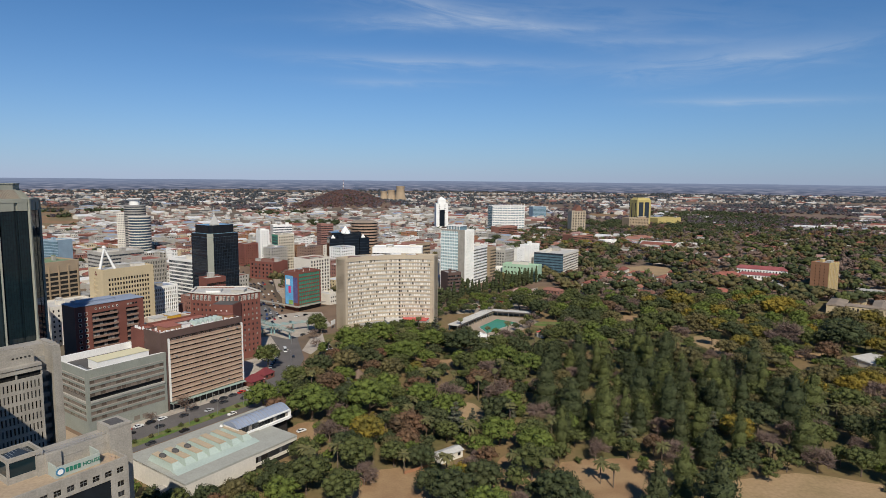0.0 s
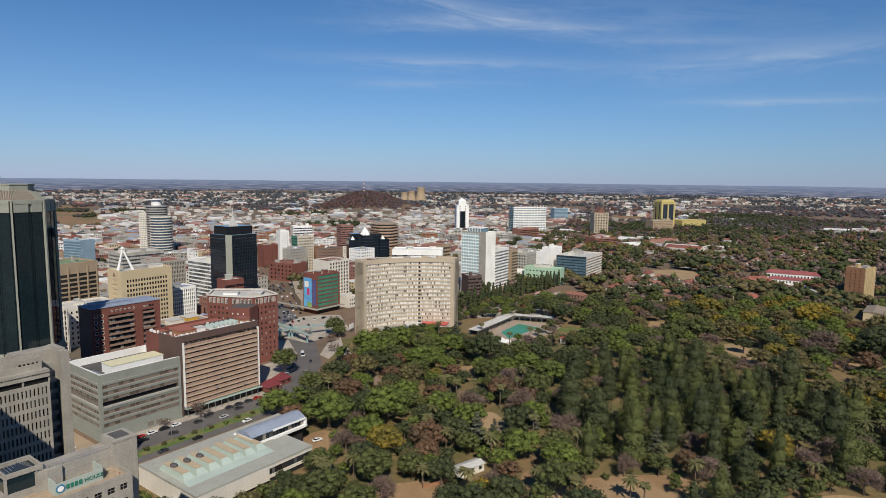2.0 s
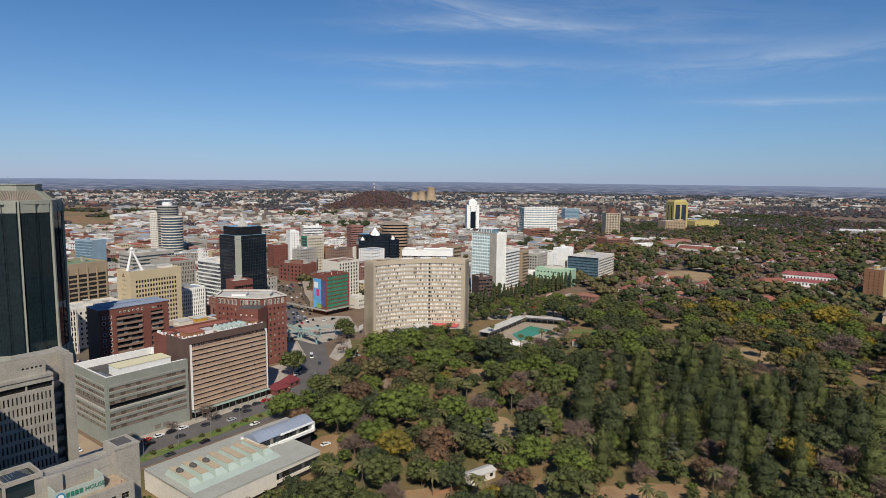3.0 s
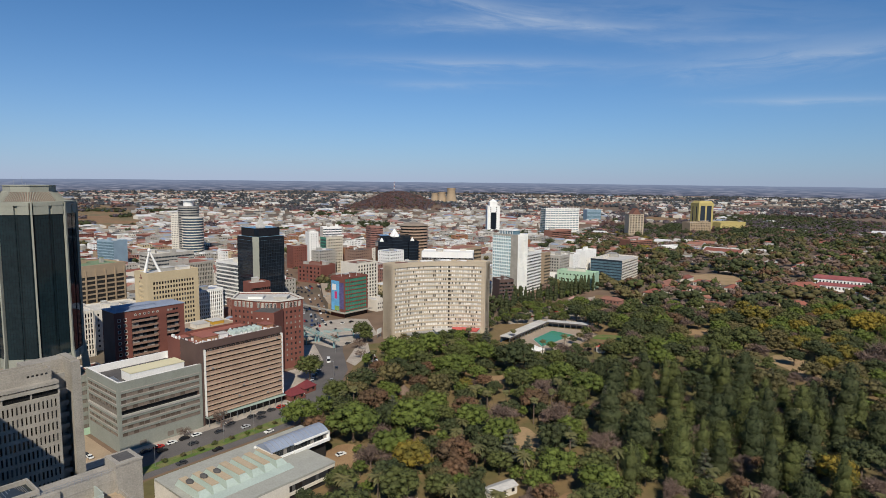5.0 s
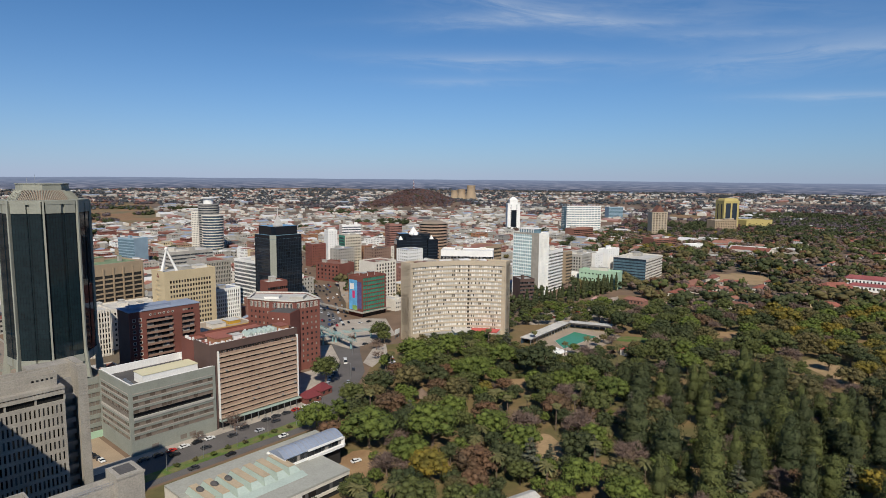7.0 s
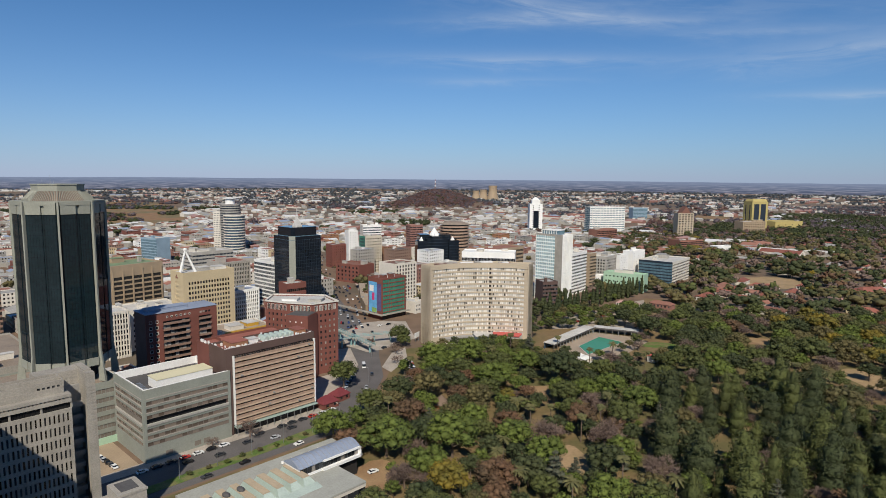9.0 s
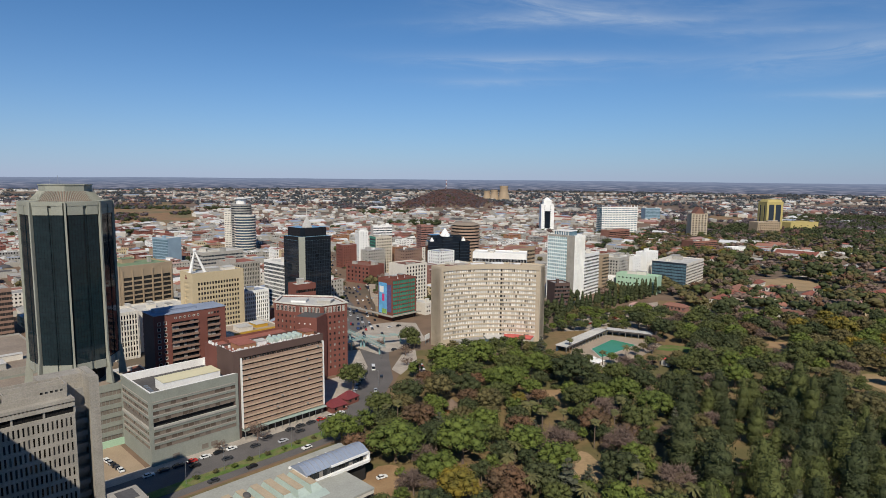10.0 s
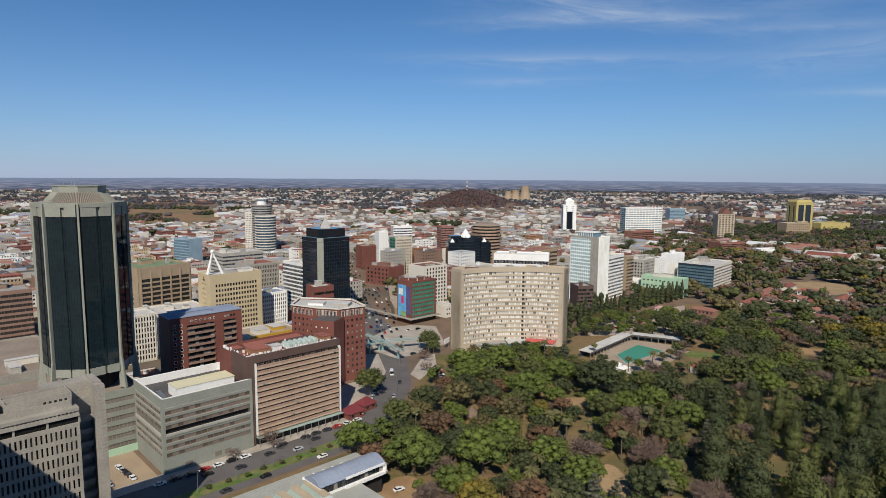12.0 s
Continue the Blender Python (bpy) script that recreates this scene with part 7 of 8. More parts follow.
def twin_black():
    x, y, W, D, H = -84.0, 748.0, 54.0, 40.0, 40.0
    b = thing("office_building", x, y, 20, "black glass office complex with stepped towers and white pyramids", "office building")
    mid(x, y, 20, W, D)
    for x0, x1, y0, y1, h in ((0, 12, 0, 14, H), (38, 50, 0, 14, H), (12, 38, 4, 30, H + 3), (6, 18, 14, 30, H + 6), (30, 44, 14, 30, H + 6), (18, 30, 2, 16, H + 5)):
        bm = bmesh.new()
        box(bm, x0, x1, y0, y1, 0, h, 0)
        for k in range(int(h / 3.4)):
            box(bm, x0 - 0.1, x1 + 0.1, y0 - 0.1, y1, 3.4 * k, 3.4 * k + 0.5, 1)
        part("glass_block", bm, ("glass_black", "glass_blue_dark"), b)["kind"] = "stuff"
    for cx, cy, z, r in ((6, 7, H, 3), (24, 9, H + 5, 3.2), (44, 7, H, 3), (25, 20, H + 3, 8)):
        bm = bmesh.new()
        bmesh.ops.create_cone(bm, segments=4 if r < 8 else 8, radius1=r, radius2=0.4, depth=r * 1.35, cap_ends=True, matrix=pose(cx, cy, z + r * 0.67, 0, 0, 45))
        part("roof_pyramid", bm, "white", b, "white pyramid rooflight")


twin_black()


M["drum_band"] = mat("tan_floor_band", (0.36, 0.25, 0.18), var=0.15, streaks=0.3)


def brown_drum():
    b = thing("office_tower", -47, 838, 0, "round brown brick office tower with open floors", "office tower")
    keep(-47, 838, 22)
    n = 16
    bm = bmesh.new()
    prism(bm, [(17.5 * math.cos(2 * math.pi * a / n), 17.5 * math.sin(2 * math.pi * a / n)) for a in range(n)], 0, 52)
    part("core", bm, "dark", b)
    bm = bmesh.new()
    prism(bm, [(19 * math.cos(2 * math.pi * a / n), 19 * math.sin(2 * math.pi * a / n)) for a in range(n)], 0, 2.0)
    me = to_mesh("floor_band", bm, "drum_band")
    for k in range(13):
        part("floor_band", me, "drum_band", b, at=pose(0, 0, 4 * k + 1.8))
    bm = bmesh.new()
    bmesh.ops.create_cone(bm, segments=n, radius1=19.5, radius2=12, depth=3, cap_ends=True, matrix=pose(0, 0, 55))
    part("roof", bm, "roof_tan", b)


brown_drum()
block(-30, 690, -4, 56, 26, 36, "white low office with strip windows and red emblem", band(4, 0.4, "white"), roof="white", houses=3)
# near-black bands paint the shade inside the open decks
block(-12, 742, 51, 84, 30, 30, "brown multi-storey car park with open decks", band(6, 0.5, "concrete_tan", "dark"), roof="roof_brown", houses=2)
b = block(66, 611, 51, 17, 30, 62.5, "tall white tower with pale glass face and vertical fins", grid(7, 18, 1.5, 2.3, "white", "glass_sea", relief=(0.45, 0.7, "white"), base=3, head=2, panes=False),
          left=grid(1, 18, 1.3, 2.2, "concrete_pale", "glass_blue_dark", mx=2, panes=False), roof="white", houses=0)
bm = bmesh.new()
for i in range(10):
    y0 = 8.5 + 2.05 * i
    box(bm, -0.55, -0.05, y0, y0 + 1.8, 0, 1.25, 0)
    box(bm, -0.5, -0.05, y0, y0 + 1.8, 1.25, 2.95, 1)
    box(bm, -0.75, -0.05, y0 + 1.8, y0 + 2.05, 0, 3.2, 2)
me = to_mesh("curtain_wall_storey", bm, "glass_pale", "glass_sea", "white")
for k in range(18):
    part("curtain_wall_storey", me, "glass_pale", b, at=pose(0, 0, 3.2 + 3.2 * k))["kind"] = "stuff"
bm = bmesh.new()
box(bm, 2, 15, 8, 24, 61.5, 65.5, 0)
for i in range(9):
    box(bm, 1.6, 2.0, 8 + 1.9 * i, 8.4 + 1.9 * i, 61.5, 66.2, 1)
box(bm, 1.4, 15.5, 7.6, 24.5, 65.5, 66.2, 1)
part("roof_storey", bm, ("glass_blue", "white"), b)
block(46, 575, 20, 14, 16, 25, "dark brown low office behind the hotel", band(7, 0.5, "brick_dark"), houses=1)
block(80, 648, 56, 32, 20, 41, "white office with dark window ribbons", band(12, 0.5, "white", "glass_black"), left=band(12, 0.5, "white", "glass_black"), roof="roof_light", houses=2)
block(104, 690, 51, 12, 16, 36, "narrow tan office block with ribbons", band(10, 0.5, "concrete_tan"), houses=1)
block(125, 714, 55, 38, 28, 30, "beige office with gridded windows and projecting cornice", grid(12, 8, 1.7, 1.8, "concrete", panes=False, head=2.5), left=grid(8, 8, 1.7, 1.8, "concrete", panes=False, head=2.5), roof="roof_light", houses=5)
block(143, 732, 45, 16, 12, 30, "white blank-walled apartment tower", grid(4, 9, 0.8, 1.0, "white", panes=False), roof="white", houses=1)
block(160, 745, 48, 26, 13, 33, "white apartment tower with a column of small windows", grid(5, 10, 0.8, 1.0, "white", panes=False), left=plain("white"), roof="white", houses=1)
block(196.5, 719, 56, 58, 38, 24.7, "low office with dark glass front and brown corner", band(7, 0.5, "white_warm", "pane_dark"), left=band(7, 0.72, "glass_blue_dark", "glass_blue"), roof="roof_light", houses=5)
bm = bmesh.new()
b = block(118, 690, -30, 42, 14, 18, "low mint-green painted building", grid(10, 3, 1.6, 1.4, "mint", panes=False), roof="mint", houses=3)
block(108, 702, -30, 10, 12, 12, "small white annexe with flat roof", grid(3, 3, 1, 1.2, "white", panes=False), roof="white", houses=0)


b = thing("office_tower", 243, 1370, 8, "curved white far office with dark ribbon windows", "office tower")
keep(243, 1370, 50)


def conc(r, k=12):
    return arc_pts(0, -95, r, 113, 67, k)


bm = bmesh.new()
curved_band(bm, conc(95.8), conc(112), 0, 53)
part("core", bm, "glass_blue", b)
bm = bmesh.new()
curved_band(bm, conc(95), conc(112.4), 0, 2.2)
me = to_mesh("floor_band", bm, "white")
for k in range(14):
    part("floor_band", me, "white", b, at=pose(0, 0, 1.5 + 3.8 * k))
bm = bmesh.new()
for i in range(13):
    x, y = conc(94.7)[i]
    box(bm, x - 0.45, x + 0.45, y - 0.5, y + 0.5, 0, 55 + i * 0.25)
part("piers", bm, "white", b)
block(194, 1182, 37, 52, 22, 20, "low pinkish office with window bands", band(5, 0.45, "roof_brown"), roof="roof_brown", houses=1)
block(400, 1823, 16, 45, 24, 30, "far blue-grey glass office block", band(7, 0.6, "glass_pale_blue", "glass_blue"), houses=1)
b = block(356, 1250, 8, 31, 20, 49, "far beige apartment tower with steep brown gable", grid(5, 14, 3.4, 1.7, "sand", panes=False, relief=(1.0, 0.8, "sand")), left=plain("sand"), roof="roof_brown", houses=0)
bm = bmesh.new()
v = [bm.verts.new(p) for p in ((6, -0.4, 48.5), (25, -0.4, 48.5), (15.5, -0.4, 61), (6, 19, 48.5), (25, 19, 48.5), (15.5, 19, 61))]
for q in ((0, 1, 2), (5, 4, 3), (0, 2, 5, 3), (2, 1, 4, 5), (1, 0, 3, 4)):
    bm.faces.new([v[i] for i in q])
part("gable", bm, "roof_brown", b)
block(305, 1060, 30, 52, 25, 15, "brown low office with ribbons", band(4, 0.45, "roof_brown"), roof="roof_brown")
block(345, 1005, 20, 26, 18, 12, "low white flat-roofed building", grid(6, 2, 1.2, 1.2, "white", panes=False), roof="white", houses=0)
b = block(81, 1350, 6, 27, 22, 58, "far white tower with dark glass centre", grid(2, 14, 2, 1.6, "white", panes=False), roof="white", houses=0)
bm = bmesh.new()
box(bm, 8, 19, -0.5, -0.02, 8, 44)
part("glass_strip", bm, "glass_black", b)
bm = bmesh.new()
prism(bm, [(5, 3), (22, 3), (22, 19), (5, 19)], 57, 66)
prism(bm, [(5, 3), (22, 3), (22, 19), (5, 19)], 66, 72, top=[(12, 9), (15, 9), (15, 13), (12, 13)])
part("roof_lantern", bm, "white", b)
b = block(585, 1480, 15, 40, 30, 64, "far yellow-gold office tower with tall dark glass panel", grid(2, 1, 13, 50, "yellow", "glass_blue_dark", base=6, head=4, mx=3), left=grid(2, 1, 4, 48, "yellow", "glass_blue_dark", base=6, head=6), roof="yellow", houses=0)
bm = bmesh.new()
prism(bm, [(1, 1), (39, 1), (39, 29), (1, 29)], 63, 69, top=[(5, 4), (37, 4), (37, 26), (5, 26)])
part("rounded_top", bm, "yellow", b)
block(536, 1400, 20, 58, 26, 24, "far low beige gridded office", grid(12, 6, 2.2, 1.6, "concrete_tan", panes=False), roof="roof_light")
block(660, 1530, 25, 86, 40, 16, "far yellow exhibition hall", grid(4, 1, 3, 2, "yellow", panes=False), roof="yellow", houses=1)


def green_shop():
    b = block(-85.6, 522.5, 51, 26, 17, 33.5, "brown office with green window panels and painted side wall", grid(10, 9, 2.25, 2.5, "brick", "glass_green", mx=1.2, base=2.6, head=1.0), left=plain("brick"), roof="brick", houses=2)
    # painted hoarding on the side wall: plain colour fields
    for y0, y1, z0, z1, m in ((6.2, 16.2, 5, 30, "mural_blue"), (0.8, 6.1, 7, 29, "mural_violet"), (9, 12, 15, 21, "mural_red"), (6.4, 12, 5.2, 9, "mural_green"), (10, 15, 22, 27, "white")):
        bm = bmesh.new()
        d = 0.16 if m in ("mural_red", "mural_green", "white") else 0.08
        box(bm, -d, -0.01, y0, y1, z0, z1)
        part("billboard", bm, m, b)
    bm = bmesh.new()
    box(bm, -3.2, 29, -3.2, -0.05, 4.0, 4.6)
    box(bm, -3.2, -0.05, -0.05, 60, 4.0, 4.6)
    part("street_canopy", bm, "concrete_pale", b, "pale street canopy")
    bm = bmesh.new()
    box(bm, 0.5, 25, -0.3, -0.05, 0.2, 4)
    part("shopfront", bm, "glass_black", b)
    roof_box(b, 8, 18, 5, 13, 29.5, 34.5, "white", "roof_light")


green_shop()
block(-83, 575, 51, 26, 22, 38, "beige office with white vertical fins and brick roof house", grid(7, 11, 1.8, 2.0, "white_warm", panes=False, relief=(0.5, 0.4, "white_warm")), roof="roof_brown", houses=1)
block(-62, 548, 51, 12, 18, 10, "low white shop with flat roof", grid(4, 2, 1.4, 1.6, "white_warm", panes=False), roof="roof_light", houses=1)
b = block(-168, 700, -30, 34, 24, 20, "low brick shop building with wide shopfronts", grid(6, 4, 2.2, 2.2, "brick", panes=False), roof="roof_brown", houses=3)
# open decks here too are near-black bands, shade put into colour
block(-215, 690, 51, 40, 22, 22, "tan multi-storey car park with open decks", band(5, 0.5, "concrete_tan", "dark"), roof="roof_brown", houses=1)
b = thing("market_hall", 0, 0, 0, "low hall with broad tan flat roof behind the street canopy", "hall")
plan = [(-102, 538), (-86, 557), (-103, 590), (-98, 640), (-130, 640), (-114, 575)]
bm = bmesh.new()
prism(bm, plan, 0, 8.4)
part("wall", bm, "concrete_tan", b)
bm = bmesh.new()
prism(bm, plan, 8.4, 8.7)
part("roof", bm, "roof_tan_low", b)
for k in range(7):
    bm = bmesh.new()
    box(bm, -112 + 1.5 * (k % 3), -109.5 + 1.5 * (k % 3), 566 + 10 * k, 568.5 + 10 * k, 8.7, 9.8)
    part("roof_unit", bm, "concrete_grey", b)
# taller blocks that rise out of the town
block(-146, 752, 40, 22, 16, 44, "beige ten-storey office with green glass edge", grid(9, 12, 1.3, 1.6, "cream_pale", panes=False), left=band(12, 0.6, "glass_green", "glass_blue_dark"), roof="roof_light", houses=2)
block(-118, 942, 30, 20, 18, 43, "rosy brick tower block with window bands", band(12, 0.42, "brick_rose"), left=band(12, 0.42, "brick_rose"), roof="roof_rose", houses=1)
block(-188, 846, 35, 13, 14, 42, "narrow white tower block", grid(3, 12, 1.2, 1.2, "white", panes=False), left=grid(4, 12, 1.2, 1.2, "white", panes=False), roof="white", houses=1)
block(-200, 994, 25, 30, 20, 37, "white office block with dark window bands", band(9, 0.5, "white", "glass_blue_dark"), left=plain("white_warm"), roof="roof_light", houses=3)
block(-196, 792, 45, 20, 16, 29, "red brick block with small windows", grid(6, 8, 1.1, 1.4, "brick", panes=False), left=grid(5, 8, 1.1, 1.4, "brick", panes=False), roof="roof_grey", houses=1)
block(-150, 830, 38, 24, 18, 26, "white stepped office block", grid(8, 7, 1.6, 1.4, "white", panes=False), left=grid(5, 7, 1.6, 1.4, "white", panes=False), roof="roof_light", houses=3)
block(-300, 640, 51, 44, 30, 36, "broad grey office with pale flat roof", band(9, 0.45, "concrete", "glass_blue_dark"), left=band(9, 0.45, "concrete", "glass_blue_dark"), roof="roof_light", houses=5)
flat("bus_ground", [(-145, 690), (-105, 560), (-101, 540), (-80, 600), (-100, 690)], 0.07, "pavement", "bare paved lot behind the street canopy", "ground")

# podium under the dark tower
x, y = uv(-106, -36)
block(x, y, 51, 110, 42, 25.8, "green-grey podium with ribbon windows under the dark tower", band(6, 0.5, "greengrey", "band_brown"), right=band(6, 0.5, "greengrey", "band_brown"), roof="roof_tan", houses=0)
x, y = uv(-70, -92)
block(x, y, 51, 60, 74, 25.0, "broad stone podium with flat tan roof beside the dark tower", plain("concrete_pale"), right=plain("concrete_pale"), roof="roof_tan", houses=3)
flat("boundary_wall", [uv(-26, -31.5), uv(0, -31.5), uv(0, -31), uv(-26, -31)], 3.0, "mint", "green painted boundary wall of the car yard", "wall", 3.0)


def house(x, y, turn, W, D, h, roof, wall, hip=0.35, label="", category="house", group="low houses", pitch=0.5, name="house"):
    """A low house: walls with windows and doors, and a hipped or gabled roof with eaves."""
    b = thing(name, x, y, turn, label, category, group)
    bm = bmesh.new()
    box(bm, -W / 2, W / 2, -D / 2, D / 2, 0, h)
    part("wall", bm, wall, b)
    bm = bmesh.new()
    e = 0.5
    hw, hd, r = W / 2 + e, D / 2 + e, D / 2 * pitch
    k = hip * D
    v = [bm.verts.new(p) for p in ((-hw, -hd, h), (hw, -hd, h), (hw, hd, h), (-hw, hd, h), (-hw + k, 0, h + r), (hw - k, 0, h + r))]
    for q in ((0, 1, 5, 4), (1, 2, 5), (2, 3, 4, 5), (3, 0, 4), (3, 2, 1, 0)):
        bm.faces.new([v[i] for i in q])
    part("roof", bm, roof, b)
    bm = bmesh.new()
    n = max(2, int(W / 3.2))
    for i in range(n):
        xx = -W / 2 + W * (i + 0.5) / n
        for yy in (-D / 2 - 0.04, D / 2):
            box(bm, xx - 0.7, xx + 0.7, yy, yy + 0.04, h * 0.4, h * 0.8)
    part("window_grid", bm, "pane_dark", b)["kind"] = "stuff"
    return b


# ---- right side: hostel tower, low wings, red-roofed houses ----
M["bay_yellow"] = mat("yellow_window_bay", (0.40, 0.30, 0.13), var=0.15, streaks=0.3)
block(424, 573, 32, 22, 17, 34, "brown brick tower block with yellow window bays", grid(6, 10, 1.6, 1.8, "bay_yellow", "pane", head=2, relief=(0.5, 0.6, "cream")), left=grid(3, 10, 0.9, 1.1, "brick_orange", "pane_dark", head=2, mx=2), right=plain("brick_orange"), backw=plain("brick_orange"), roof="roof_light", houses=2, category="apartment building", name="apartment_building")
for x, y, t, W, D in ((392, 515, 48, 46, 13), (420, 498, 48, 44, 13), (402, 492, 138, 30, 12), (436, 545, 48, 40, 12)):
    house(x, y, t, W, D, 7.5, "roof_tan", "cream", hip=0.02, pitch=0.22, label="low tan hostel wing with weathered brown roof", category="hostel wing", group="hostel wings", name="hostel_wing")
    keep(x, y, 18)
M["roof_pink"] = mat("faded_red_roof", (0.25, 0.075, 0.075), var=0.3)
house(436, 706, -33, 56, 15, 8.5, "roof_pink", "white", label="long school building with faded red roof", category="school", name="school_building")
house(421, 678, -33, 50, 11, 5.5, "roof_pink", "white", label="long school building with faded red roof", category="school", name="school_building")
house(372, 668, 10, 34, 22, 6, "roof_red", "white", label="school hall with red hipped roof", category="school", name="school_building")
for x, y in ((436, 706), (421, 678), (372, 668)):
    keep(x, y, 26)
for x, y, t, W, D in ((236, 690, 50, 34, 14), (252, 722, 50, 26, 12), (258, 660, -40, 30, 11), (246, 612, -40, 26, 10), (270, 640, 48, 24, 11), (240, 580, -40, 22, 10), (285, 700, 40, 18, 9)):
    house(x, y, t, W, D, 4.5, "roof_brown", "white_warm", label="low house with red-brown tiled roof", group="park-side houses")
    keep(x, y, 13)
b = thing("shed", 297, 356, 20, "white shed with corrugated iron roof", "shed")
bm = bmesh.new()
box(bm, -11, 11, -6, 6, 0, 3.6, 0)
for i in range(11):
    v = [bm.verts.new(p) for p in ((-11.5 + 2.1 * i, -6.6, 3.7), (-9.5 + 2.1 * i, -6.6, 3.75), (-9.5 + 2.1 * i, 6.6, 5.0), (-11.5 + 2.1 * i, 6.6, 4.9))]
    bm.faces.new(v).material_index = 1
box(bm, -11.4, 11.4, -6.4, 6.4, 3.4, 3.65, 1)
part("shed_body", bm, ("white_warm", "roof_light"), b)
keep(297, 356, 14)

# pool with its L-shaped pavilion
flat("pool_deck", [(45, 440), (58, 418), (72, 420), (112, 478), (108, 490), (78, 502), (50, 470)], 0.12, mat("pool_paving", (0.34, 0.27, 0.20), var=0.25), "sandy pool paving", "pavement")
b = thing("swimming_pool", 0, 0, 0, "green-watered swimming pool with pale rim", "swimming pool")
ring_o = [(61, 461), (64.5, 440.5), (94.5, 475.5), (80, 489)]
bm = bmesh.new()
prism(bm, ring_o, 0.1, 0.32)
part("rim", bm, "pavement", b)
bm = bmesh.new()
cx, cy = 75, 466.5
prism(bm, [(cx + (x - cx) * 0.94, cy + (y - cy) * 0.94) for x, y in ring_o], 0.3, 0.36)
part("water", bm, "pool_water", b, "green pool water")
b = thing("pool_pavilion", 0, 0, 0, "L-shaped open pavilion with grey ribbed roof by the pool", "pavilion")
for (xa, ya), (xb, yb), w in (((43, 449), (77.5, 500), 7.5), ((77.5, 500), (108, 490), 6.5)):
    d = math.hypot(xb - xa, yb - ya)
    at = pose(xa, ya, 0, 0, 0, math.degrees(math.atan2(yb - ya, xb - xa)))
    bm = bmesh.new()
    box(bm, 0, d, -1, w, 4.2, 4.7)
    for i in range(int(d / 0.9)):
        box(bm, i * 0.9, i * 0.9 + 0.25, -1, w, 4.7, 4.8)
    part("roof", bm, "roof_light", b, at=at)["kind"] = "stuff"
    # blue glass, its colour darkened for the shade under the roof
    bm = bmesh.new()
    box(bm, 0.5, d - 0.5, w - 0.6, w - 0.3, 0, 4.2)
    part("back_wall", bm, "glass_steel", b, at=at)
    for i in range(int(d / 4.5) + 1):
        bm = bmesh.new()
        box(bm, i * 4.5 + 0.1, i * 4.5 + 0.4, -0.6, -0.3, 0, 4.2)
        part("post", bm, "concrete_grey", b, at=at)
    # board coloured dark to paint the shade below the roof edge
    bm = bmesh.new()
    box(bm, 0.5, d - 0.5, -1.02, -0.95, 3.6, 4.6)
    part("fascia", bm, "roof_dark", b, at=at)
keep(62, 478, 12)
for x, y, c, h in ((60, 425, "white", 3), (57, 431, "white", 2.6), (104, 432, "awning_red", 4), (65, 418, "white", 2)):
    house(x, y, 50, 7, 5, h, c, "white_warm", label="small kiosk beside the swimming pool", category="kiosk", group="poolside kiosks", name="kiosk")

# thatched hut, garden shed and low wall in the park
b = thing("thatched_hut", -23, 341, 0, "round hut with a conical thatched roof", "hut")
bm = bmesh.new()
tube(bm, (0, 0, 0), (0, 0, 2.6), 3.2, 3.2, 16)
part("wall", bm, "brick_orange", b)
bm = bmesh.new()
tube(bm, (0, 0, 2.2), (0, 0, 3.6), 4.6, 3.3, 18)
tube(bm, (0, 0, 3.55), (0, 0, 6.3), 3.3, 0.25, 18)
part("roof", bm, "thatch", b)
house(-16, 371, 20, 6, 6, 2.4, "thatch", "brick_orange", hip=0.48, pitch=1.1, label="small square shelter with thatched roof", category="hut", group="park shelters", name="hut")
house(20, 240, 35, 12, 5, 3.2, "roof_light", "white_warm", hip=0.05, pitch=0.4, label="pale garden shed with corrugated roof", category="shed", group="park sheds", name="garden_shed")
b = thing("garden_wall", 10, 232, 30, "low orange brick garden wall", "wall")
bm = bmesh.new()
box(bm, -9, 4, 0, 0.4, 0, 1.2)
part("wall", bm, "brick_orange", b)

# footbridge over the crossing
b = thing("footbridge", 0, 0, 0, "pale blue-green steel footbridge", "footbridge")
M["bridge_paint"] = mat("pale_blue_green_paint", (0.22, 0.36, 0.36), var=0.15)
for (xa, ya), (xb, yb) in (((-108, 467), (-74, 428)), ((-92, 449), (-66, 462)), ((-92, 449), (-104, 432))):
    d = math.hypot(xb - xa, yb - ya)
    at = pose(xa, ya, 0, 0, 0, math.degrees(math.atan2(yb - ya, xb - xa)))
    bm = bmesh.new()
    box(bm, 0, d, -1.6, 1.6, 5.4, 5.8)
    part("deck", bm, "concrete", b, at=at)
    for s in (-1.6, 1.45):
        bm = bmesh.new()
        box(bm, 0, d, s, s + 0.15, 6.7, 6.9)
        box(bm, 0, d, s, s + 0.15, 5.8, 6.0)
        for i in range(int(d / 1.8)):
            box(bm, i * 1.8, i * 1.8 + 0.12, s, s + 0.15, 6.0, 6.7)
        part("railing", bm, "bridge_paint", b, at=at)
    for i in (0.1, 0.5, 0.9):
        bm = bmesh.new()
        box(bm, d * i - 0.35, d * i + 0.35, -0.5, 0.5, 0, 5.4)
        part("pier", bm, "bridge_paint", b, at=at)
M["roof_maroon"] = mat("maroon_roof", (0.16, 0.03, 0.035), var=0.2)
